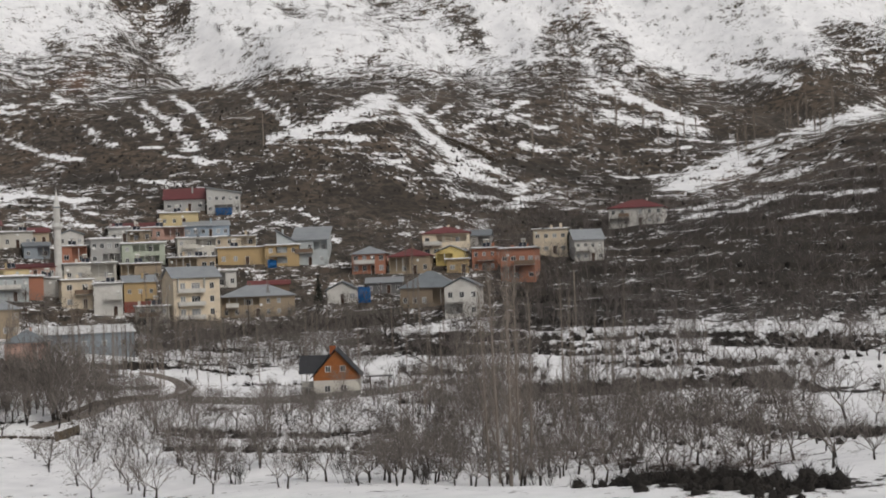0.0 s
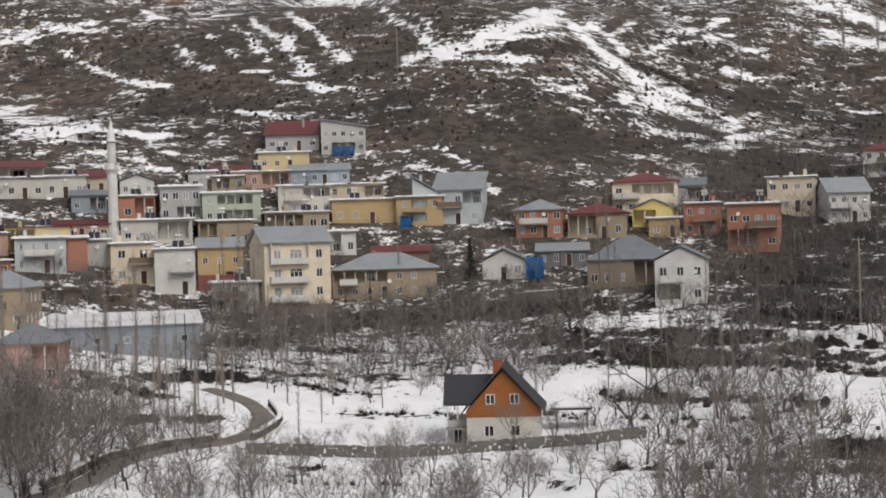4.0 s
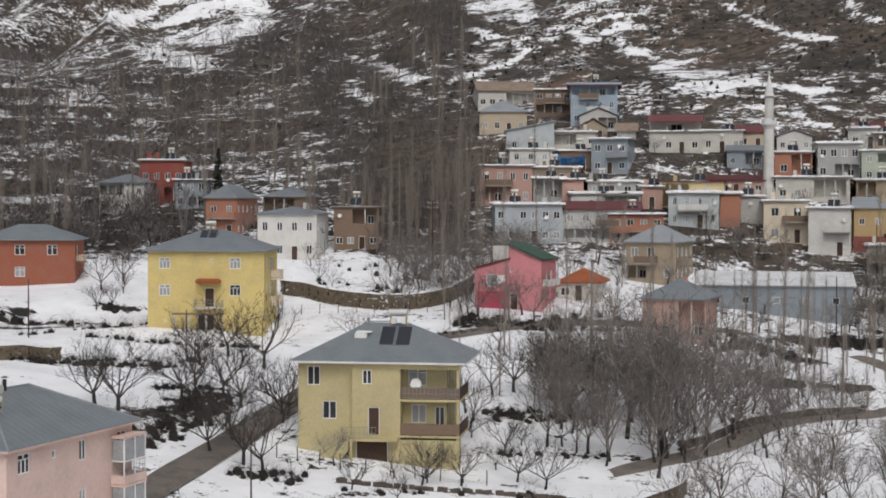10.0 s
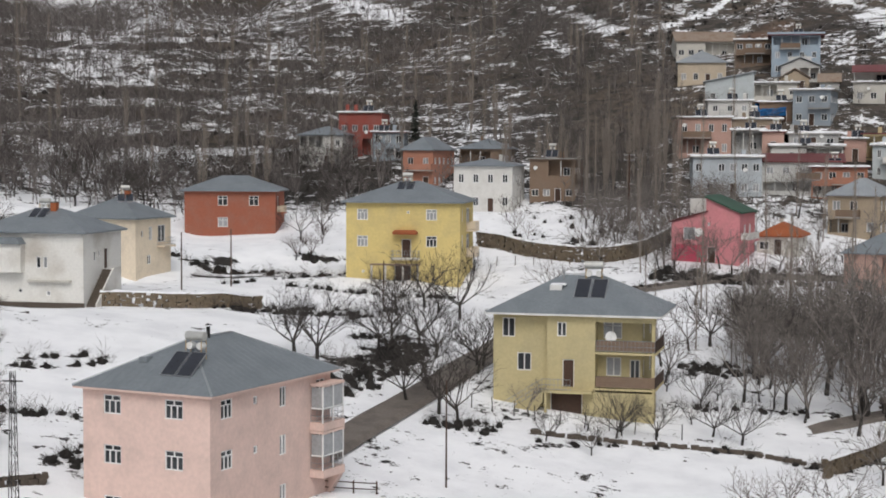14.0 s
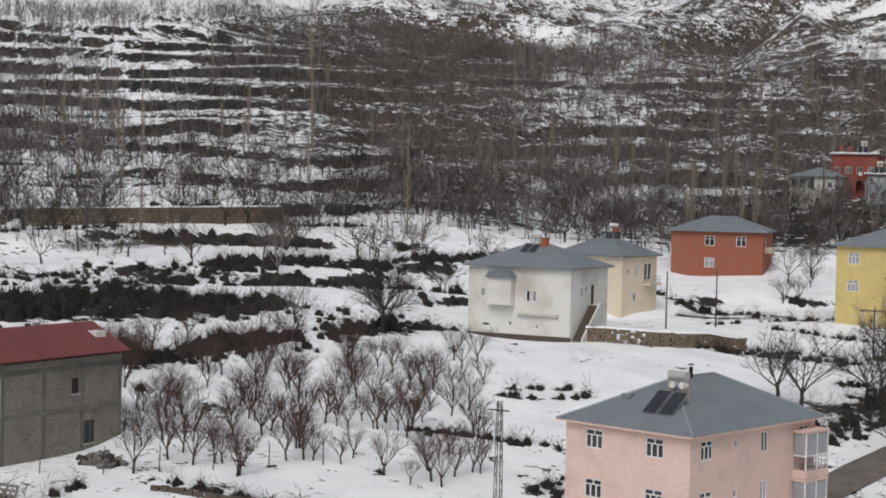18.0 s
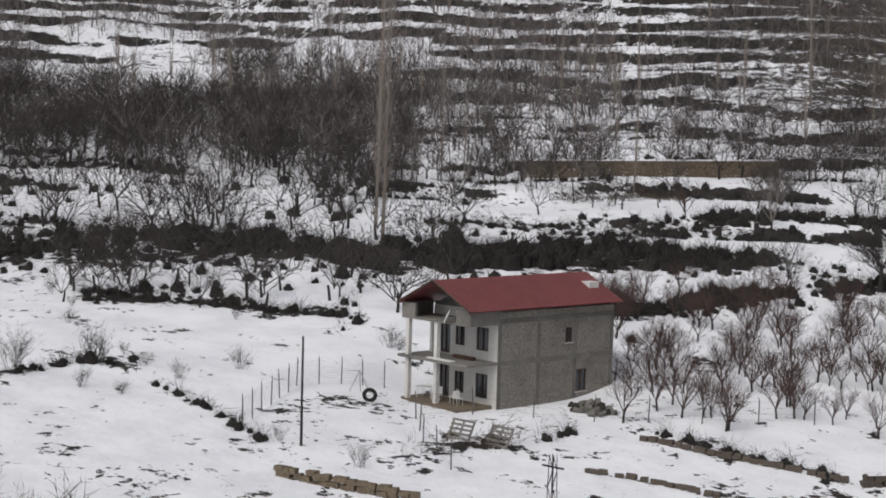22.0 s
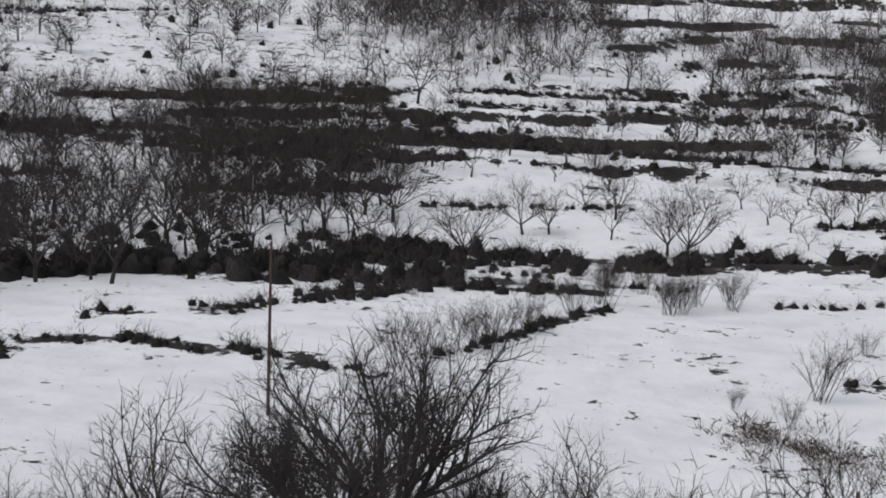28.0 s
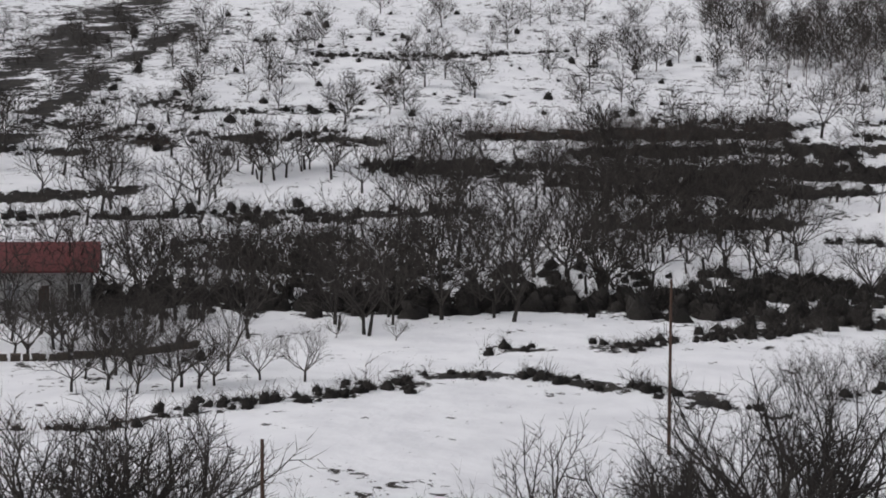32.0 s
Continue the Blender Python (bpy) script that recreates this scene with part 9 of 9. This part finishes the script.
# ---- trees one by one near the camera, joined woods far off ----
GROVES = [
    # bearing from, to, distance from, to, count, kind, scale from, to
    (44, 57.5, 103, 140, 150, "redwood", 0.4, 0.8),
    (26.5, 31.5, 120, 148, 12, "orchard", 0.8, 1.25),
    (12.5, 18.5, 132, 174, 34, "greywood", 0.8, 1.5),
    (8, 13, 140, 180, 6, "greywood", 0.6, 1.0),
    (-8, 8, 135, 160, 16, "greywood", 0.6, 1.0),
    (-20, 10, 70, 130, 24, "greywood", 0.7, 1.2),
    (117.5, 126, 95, 116, 26, "orchard", 0.65, 0.95),
    (19, 26, 118, 150, 10, "orchard", 0.5, 0.8),
    (85, 97, 118, 132, 18, "shrub", 0.8, 1.3),
    (64, 84, 84, 140, 22, "shrub", 0.4, 0.8),
    (-27, 8, 60, 110, 40, "shrub", 0.9, 1.5),
    (18, 24, 215, 280, 14, "poplar", 0.7, 1.0),
    (4.5, 14, 160, 214, 44, "poplar", 0.35, 0.75),
    (-12, 4, 176, 236, 30, "poplar", 0.35, 0.7),
    (14, 22, 150, 232, 34, "poplar", 0.35, 0.75),
    (-26, -8, 90, 180, 36, "poplar", 0.35, 0.7),
    (45, 68, 205, 330, 16, "poplar", 0.7, 1.0),
]
grove_rng = random.Random(8)
for a0, a1, r0, r1, n, kind, s0, s1 in GROVES:
    for _ in range(n):
        a, r = grove_rng.uniform(a0, a1), grove_rng.uniform(r0, r1)
        x, y = bent(a, r)
        if any(math.hypot(x - px, y - py) < 8.5 for px, py in HOUSE_PLOTS[:5]):
            continue
        plant(kind, x, y, grove_rng.uniform(s0, s1), {"orchard": "bare dark orchard tree in snow", "redwood": "bare reddish-brown orchard tree in snow", "greywood": "bare grey-brown tree in the valley thicket", "shrub": "bare many-stemmed shrub in snow", "poplar": "tall bare poplar with upright branches"}[kind], {"orchard": "tree", "redwood": "tree", "greywood": "tree", "shrub": "shrub", "poplar": "poplar"}[kind])


# trees that stand out singly: kind, place, scale
SINGLE = [
    ("orchard", -110.4, 100.6, 1.2),
    ("orchard", -109.8, 89.1, 0.75),
    ("greywood", -145.1, 115.5, 1.15),
    ("greywood", -148.8, 140.4, 0.95),
    ("redwood", -115.3, 171.2, 0.8),
    ("redwood", -113.8, 172.6, 0.7),
    ("greywood", -123.3, 189.5, 0.75),
    ("redwood", -117.8, 181.0, 0.7),
    ("redwood", -150.8, 108.0, 0.85),
    ("orchard", -230.0, 88.8, 1.5),
    ("greywood", -65.8, 220.5, 1.35),
    ("greywood", -54.6, 240.5, 0.9),
    ("greywood", -50.1, 237.5, 0.9),
    ("greywood", -31.1, 235.4, 0.95),
    ("greywood", -27.7, 232.1, 1.1),
    ("poplar", -24.1, 228.9, 0.62),
    ("greywood", -15.2, 225.1, 0.9),
    ("greywood", -8.1, 232.1, 0.8),
    ("greywood", 2.9, 235.8, 0.95),
    ("greywood", 8.5, 231.8, 1.2),
    ("greywood", 12.6, 227.3, 1.1),
    ("greywood", 18.4, 225.9, 1.2),
    ("orchard", 22.6, 226.9, 1.3),
    ("poplar", -39.5, 218.6, 0.7),
    ("poplar", -39.9, 200.4, 0.75),
    ("poplar", -36.1, 199.5, 0.8),
    ("orchard", -77.2, 130.4, 1.15),
    ("orchard", -73.0, 128.2, 1.2),
    ("orchard", -64.7, 115.4, 1.0),
    ("orchard", -48.1, 115.9, 0.55),
    ("orchard", -50.8, 115.6, 0.5),
    ("orchard", -42.4, 120.4, 0.8),
    ("orchard", -53.3, 150.3, 1.3),
    ("orchard", -45.9, 144.1, 1.3),
    ("orchard", -80.9, 146.2, 1.1),
    ("orchard", -85.2, 150.8, 1.1),
    ("poplar", 21.5, 68.9, 1.30),
    ("poplar", 22.3, 66.2, 1.44),
    ("poplar", 23.0, 62.6, 1.49),
    ("poplar", 24.9, 68.9, 1.39),
    ("poplar", 26.7, 72.7, 1.21),
    ("poplar", 37.4, 111.5, 1.18),
    ("poplar", 38.9, 113.3, 1.04),
    ("poplar", 61.2, 182.8, 0.78),
    ("poplar", 79.5, 396.3, 1.11),
    ("poplar", -31.4, 173.2, 0.72),
    ("poplar", -28.5, 165.9, 0.80),
    ("poplar", -27.9, 172.2, 0.76),
    ("poplar", -37.0, 184.6, 0.65),
    ("poplar", -33.6, 176.9, 0.66),
    ("poplar", -28.8, 186.4, 0.61),
    ("poplar", -28.1, 227.5, 0.84),
    ("poplar", -26.1, 226.7, 0.93),
    ("poplar", -25.3, 229.8, 0.75),
    ("poplar", -89.1, 226.6, 1.00),
    ("poplar", -88.3, 228.5, 0.90),
    ("poplar", -3.7, 245.3, 0.79),
    ("poplar", 26.9, 231.7, 1.06),
    ("poplar", 26.0, 233.8, 0.91),
    ("poplar", 15.5, 253.5, 0.71),
    ("orchard", -46.8, 146.0, 1.81),
    ("greywood", -34.7, 135.0, 2.43),
    ("greywood", -39.1, 140.2, 1.94),
    ("greywood", -31.6, 138.3, 2.06),
    ("greywood", -42.9, 142.8, 1.73),
    ("greywood", -30.7, 145.8, 1.73),
    ("orchard", 17.8, 169.8, 0.95),
    ("orchard", 21.1, 163.4, 1.2),
    ("orchard", 25.0, 183.3, 1.83),
    ("orchard", 19.9, 215.6, 1.73),
    ("orchard", -69.3, 182.3, 1.08),
    ("orchard", -77.7, 115.2, 1.38),
    ("orchard", -75.3, 114.9, 1.45),
    ("orchard", -84.0, 148.7, 1.37),
    ("orchard", -83.5, 142.0, 1.22),
    ("orchard", -77.5, 144.2, 1.42),
    ("orchard", -46.2, 145.1, 1.51),
    ("orchard", -45.5, 116.5, 0.78),
    ("orchard", -48.2, 115.0, 0.70),
    ("orchard", -39.8, 119.6, 0.87),
    ("orchard", -61.2, 110.6, 1.18),
    ("orchard", -59.4, 110.4, 1.09),
    ("greywood", -34.1, 134.6, 2.10),
    ("orchard", -121.6, 181.8, 1.21),
    ("orchard", -121.6, 187.2, 1.10),
    ("orchard", -243.5, 0.7, 1.42),
    ("orchard", -161.7, 31.3, 1.32),
    ("orchard", -210.1, 24.4, 1.56),
    ("orchard", -235.1, 50.6, 1.77),
    ("shrub", -95.4, 12.0, 1.62),
    ("shrub", -101.8, 22.8, 1.25),
    ("shrub", -103.5, 28.6, 1.16),
    ("shrub", -92.3, 6.9, 0.61),
    ("orchard", -139.3, -12.8, 1.30),
    ("orchard", -154.8, -8.8, 1.05),
    ("orchard", -156.0, -6.4, 0.96),
    ("orchard", -163.7, -0.2, 1.11),
    ("orchard", -148.3, 6.3, 1.37),
    ("orchard", -149.4, 4.6, 1.11),
    ("orchard", -170.8, 12.7, 0.84),
    ("shrub", -100.0, -9.6, 1.33),
    ("shrub", -101.6, -8.3, 1.22),
    ("shrub", -103.7, -7.3, 1.25),
    ("shrub", -106.9, -5.7, 1.22),
    ("shrub", -116.1, -2.9, 1.25),
    ("shrub", -93.0, -12.2, 1.47),
    ("shrub", -96.7, -11.0, 1.40),
    ("orchard", -215.3, -26.7, 1.73),
    ("orchard", -202.0, -32.1, 1.01),
    ("orchard", -166.6, 47.7, 1.28),
    ("orchard", -252.1, 13.6, 1.40),
    ("orchard", -257.6, 21.0, 1.59),
    ("orchard", -278.3, 38.0, 1.38),
    ("orchard", -130.9, -52.2, 1.48),
    ("orchard", -135.3, -57.5, 0.82),
    ("orchard", -138.8, -41.9, 1.43),
    ("orchard", -140.1, -39.4, 1.35),
    ("orchard", -198.1, -31.0, 1.11),
    ("orchard", -195.9, -84.9, 1.31),
    ("orchard", -218.4, -74.9, 1.28),
    ("orchard", -183.8, -108.7, 1.18),
    ("orchard", -185.9, -105.0, 1.18),
    ("orchard", -87.3, -43.3, 0.61),
    ("orchard", -87.1, -40.3, 0.66),
    ("orchard", -81.2, -48.1, 0.70),
    ("orchard", -82.3, -46.4, 0.65),
    ("orchard", -84.8, -45.0, 0.66),
    ("orchard", -84.4, -53.5, 0.62),
    ("orchard", -102.9, -40.8, 0.34),
    ("orchard", -103.6, -45.5, 0.32),
    ("orchard", -174.3, 150.7, 1.56),
    ("walnut", -109.6, 99.3, 0.96),
    ("orchard", -115.8, 94.5, 0.83),
    ("orchard", -193.4, 142.0, 1.33),
    ("orchard", -166.7, 190.9, 1.87),
    ("orchard", -147.8, 78.2, 1.34),
    ("orchard", -154.4, 91.1, 0.99),
    ("poplar", -229.3, 190.2, 1.67),
    ("poplar", -213.4, 226.8, 1.48),
    ("poplar", -243.8, 154.2, 0.99),
    ("poplar", -242.6, 157.0, 0.81),
    ("poplar", -140.9, 66.0, 1.41),
    ("poplar", -336.9, 169.5, 1.06),
    ("poplar", -149.4, 69.2, 1.49),
]
for kind, x, y, s in SINGLE:
    far = kind == "orchard" and math.hypot(x, y) > 165
    plant("mid" if far else kind, x, y, s, {"orchard": "bare grey-brown tree on a terrace", "shrub": "bare sapling clump by a hedge", "poplar": "tall bare poplar with upright branches", "walnut": "large spreading bare tree", "greywood": "tall grey-brown bare tree in a thicket", "redwood": "bare reddish-brown bush beside a snowy plot"}[kind], {"redwood": "tree", "orchard": "tree", "greywood": "tree", "walnut": "tree", "shrub": "shrub", "poplar": "poplar"}[kind])


def outside_fields(places):
    """Leaves the snowy plots between the valley houses open."""
    out = []
    for p in places:
        a, r = math.degrees(math.atan2(-p[0], p[1])), math.hypot(p[0], p[1])
        if not (28 < a < 44 and 140 < r < 236):
            out.append(p)
    return out


def clear_of_houses(places):
    return [p for p in places if all(math.hypot(p[0] - x, p[1] - y) > 6.5 for x, y in HOUSE_PLOTS)]


def coarse_tree(seed, h, w, n):
    """A bare tree for the distance: a stem and a spray of branches."""
    rng = random.Random(seed)
    V, F = [], []

    def bar(p, q, wd):
        t = rng.uniform(0, math.tau)
        u = (math.cos(t) * wd, math.sin(t) * wd)
        b = len(V)
        V.extend(((p[0] - u[0], p[1] - u[1], p[2]), (p[0] + u[0], p[1] + u[1], p[2]), q))
        F.append((b, b + 1, b + 2))
    for _ in range(2):
        bar((0, 0, -0.3), (rng.gauss(0, 0.3), rng.gauss(0, 0.3), h * 0.8), 0.07)
    for _ in range(n):
        z = h * rng.uniform(0.15, 0.7)
        az = rng.uniform(0, math.tau)
        k = w * rng.uniform(0.4, 1.0) * math.sin(math.pi * min(1, 0.25 + z / h * 0.8))
        e = (math.cos(az) * k, math.sin(az) * k, z + rng.uniform(0.1, 0.35) * h)
        s = (e[0] * 0.15, e[1] * 0.15, z)
        bar(s, e, 0.05)
        for _k in range(2):
            t = rng.uniform(0.35, 1)
            m = [s[i] + (e[i] - s[i]) * t for i in range(3)]
            bar(m, (m[0] + rng.gauss(0, 0.4), m[1] + rng.gauss(0, 0.4), m[2] + rng.uniform(0.1, 0.8)), 0.04)
    return V, F


COARSE = [py_mesh("far_tree", *coarse_tree(s, 5.0, 2.7, 15), TWIG) for s in range(6)]
COARSE_POPLAR = [py_mesh("far_poplar", *coarse_tree(60 + s, 14.0, 0.9, 46), PALEBARK) for s in range(3)]
woods = (far_woods(21, 46, 238, 480, 1500, 0.8, 1.5, 1, -0.4) + far_woods(38, 82, 225, 530, 2300, 0.8, 1.5, 2, -0.22) + far_woods(57, 78, 195, 330, 520, 0.9, 1.7, 32, -0.1) + far_woods(32, 48, 242, 330, 460, 0.7, 1.5, 36, -0.25) + far_woods(30, 48, 250, 480, 800, 0.9, 1.7, 39, -0.4) + far_woods(57, 76, 265, 430, 380, 0.9, 1.7, 40, -0.3) + far_woods(35, 54, 330, 560, 600, 0.8, 1.6, 37, -0.2) + far_woods(72, 100, 235, 330, 260, 0.7, 1.3, 33, 0.0) + far_woods(56, 92, 315, 470, 520, 0.8, 1.5, 81, -0.3) + far_woods(-38, -8.5, 205, 345, 1900, 0.6, 1.25, 4, -0.45) + far_woods(-36, 32, 400, 700, 1200, 0.25, 0.8, 5, -0.15) + far_woods(-10, 22, 318, 400, 500, 0.15, 0.42, 6, -0.2))
scatter("bare_woods", COARSE, settle_all(outside_fields(woods)), FARTWIG, "leafless grey-brown woods on the hillsides", "woods")
BUSHY = [py_mesh("round_bush", *coarse_tree(90 + s, 4.0, 2.6, 44), TWIG) for s in range(4)]
scatter("slope_bushes", BUSHY, settle_all(far_woods(84, 127, 182, 330, 400, 0.8, 1.6, 34, -0.4) + far_woods(64, 84, 200, 330, 300, 0.8, 1.8, 35, -0.1) + far_woods(90, 101, 265, 340, 150, 1.1, 1.9, 38, -0.5) + far_woods(-34, 24, 470, 760, 900, 0.5, 1.1, 48, -0.4)), TWIG, "round leafless bushes on the snowy slope", "bushes")
valley = (far_woods(-8, 9, 204, 232, 90, 0.5, 0.95, 21, -0.4) + far_woods(-7, 6, 196, 206, 30, 0.4, 0.6, 47, -1) + far_woods(8, 22, 135, 232, 90, 0.6, 1.1, 22, -0.1) + far_woods(-34, -8, 60, 205, 190, 0.7, 1.3, 23, -0.3) + far_woods(7.5, 14, 140, 180, 26, 0.7, 1.2, 51, -0.6) + far_woods(22, 34, 128, 240, 22, 0.5, 1.0, 24, -0.1) + far_woods(20.5, 24, 200, 240, 40, 0.6, 1.2, 44, -0.5)
          + far_woods(-16, 14, 60, 132, 70, 0.6, 1.1, 28, -0.5) + far_woods(-36, -12, 50, 125, 70, 0.7, 1.2, 30, -0.3) + far_woods(-8, 22, 228, 300, 70, 0.5, 0.9, 29, -0.3))
slopes = (far_woods(97, 115, 132, 172, 36, 0.8, 1.4, 41, -0.3) + far_woods(97.5, 105, 160, 205, 66, 1.0, 1.7, 43, -0.7) + far_woods(64, 79, 158, 215, 70, 0.9, 1.6, 42, -0.4) + far_woods(62, 76, 128, 160, 48, 0.7, 1.2, 76, -0.5) + far_woods(66, 80, 205, 275, 130, 1.0, 1.7, 46, -0.4) + far_woods(58, 88, 225, 320, 130, 0.9, 1.5, 75, -0.4) + far_woods(46, 66, 205, 300, 110, 0.9, 1.5, 77, -0.4) + far_woods(96, 111, 148, 196, 34, 0.9, 1.4, 25, -0.5) + far_woods(103, 127, 118, 200, 120, 1.0, 1.6, 26, -0.3) + far_woods(110, 125, 112, 150, 70, 0.9, 1.4, 45, -0.6) + far_woods(40, 76, 148, 232, 120, 0.6, 1.15, 27, -0.15) + far_woods(76, 97, 150, 260, 70, 0.5, 1.0, 31, -0.1))
MID_CROWNS = [crown for trunk, crown in MIDDLE]
MID_TRUNKS = [trunk for trunk, crown in MIDDLE]
valley += far_woods(-5, 8, 203, 240, 170, 0.6, 1.15, 61, -0.7) + far_woods(-7, 7, 138, 158, 70, 0.3, 0.6, 62, -0.6) + far_woods(-24, 9, 56, 130, 80, 0.6, 1.2, 68, -0.3) + far_woods(-42, -24, 84, 135, 34, 0.8, 1.6, 78, -0.6) + far_woods(9, 20, 70, 110, 24, 0.6, 1.0, 79, -0.8) + far_woods(-60, -33, 56, 90, 22, 0.8, 1.5, 80, -0.8) + far_woods(10.5, 18.5, 130, 172, 26, 0.8, 1.4, 63, -0.8)
valley += far_woods(-5, 7, 190, 204, 46, 0.35, 0.7, 72, -1) + far_woods(-4, 8, 163, 174, 40, 0.22, 0.4, 73, -1) + far_woods(-24, -8, 56, 130, 60, 0.7, 1.2, 74, -0.6)
valley += far_woods(-14, -6, 135, 215, 70, 0.7, 1.3, 64, -0.4) + clear_of_houses(far_woods(-12, 22, 228, 310, 260, 0.5, 0.95, 65, -0.6)) + far_woods(19, 23.5, 195, 236, 50, 0.7, 1.3, 66, -0.6)
slopes += clear_of_houses(far_woods(32, 50, 240, 275, 190, 0.7, 1.3, 67, -0.5))
valley, slopes = settle_all(outside_fields(valley)), settle_all(outside_fields(slopes))
# the valley crowns take the twig colour lightened for haze
scatter("thicket_crowns", MID_CROWNS, valley, HAZETWIG, "grey-brown bare thickets in the valley", "trees")
scatter("thicket_crowns", MID_CROWNS, slopes, TWIG, "dark bare orchard thickets on the terraces", "trees")
scatter("thicket_trunks", MID_TRUNKS, valley + slopes, BARK, "dark trunks of the orchard thickets", "trees")
poplars = far_woods(21, 40, 232, 380, 70, 0.7, 1.2, 11, -0.6) + far_woods(20.6, 25.5, 236, 262, 34, 0.6, 0.95, 15, -1) + far_woods(-24, -12, 400, 470, 26, 0.8, 1.2, 12, -1) + far_woods(42, 75, 240, 420, 40, 0.7, 1.1, 13, -1)
scatter("far_poplars", COARSE_POPLAR, settle_all(poplars), PALEBARK, "rows of bare poplars on the hillside", "woods")


def fir(a, r, h):
    x, y = bent(a, r)
    ob = thing("fir_tree", pose(x, y, gz(x, y) - 0.1), "dark green narrow conifer near the houses", "tree")
    part("trunk", tube((0, 0, 0), (0, 0, h), 0.14, 0.02, 6), BARK, ob)
    rng = random.Random(int(a * 10))
    V, F = [], []
    for k in range(420):
        u = rng.random() ** 0.8
        z = h * (0.1 + 0.9 * u)
        az = rng.uniform(0, math.tau)
        w = h * 0.17 * (1 - u) ** 0.8 + 0.08
        p = Vector((math.cos(az) * w * 0.2, math.sin(az) * w * 0.2, z))
        q = Vector((math.cos(az) * w, math.sin(az) * w, z - 0.25 * w))
        s = Vector((-math.sin(az), math.cos(az), rng.uniform(-0.4, 0.4))) * 0.14
        b = len(V)
        V += [p - s, p + s, q + s * 0.6, q - s * 0.6]
        F.append((b, b + 1, b + 2, b + 3))
    part("crown", py_mesh("crown", V, F, NEEDLE), None, ob)


fir(-1.7, 246, 8.5)
fir(29.8, 283, 9.0)
fir(-13.1, 286, 6.0)

# the broad walnuts close below the camera and their neighbours
for a, r, s in ((98.2, 51, 1.62), (99.8, 50.5, 1.35), (95.0, 50, 1.15), (101.8, 50, 1.0), (92.6, 50, 0.95), (121.5, 55, 0.85), (123.8, 54, 1.0)):
    x, y = bent(a, r)
    plant("walnut", x, y, s, "broad bare walnut tree with many branches", "tree")
for a, r, s in ((90.6, 58, 0.85), (92.6, 56, 0.9), (89.0, 60, 0.7), (82.2, 62, 1.0), (78.5, 64, 0.8), (105.3, 56, 0.95), (106.6, 56, 0.75), (108, 56, 0.62), (110.6, 56, 0.55), (113.3, 57, 0.55), (118.0, 57, 0.7), (88.3, 52, 1.0), (118.6, 58, 0.8), (119.4, 57, 1.0), (120.4, 58, 1.1), (121.3, 58, 1.15), (122.2, 57, 1.1), (123.1, 58, 1.15), (124.2, 57, 1.2), (77.0, 58, 0.95), (103.5, 54, 0.8), (112.0, 57, 0.5)):
    x, y = bent(a, r)
    plant("orchard", x, y, 1.36 * s, "bare bushy tree close below the viewpoint", "tree")
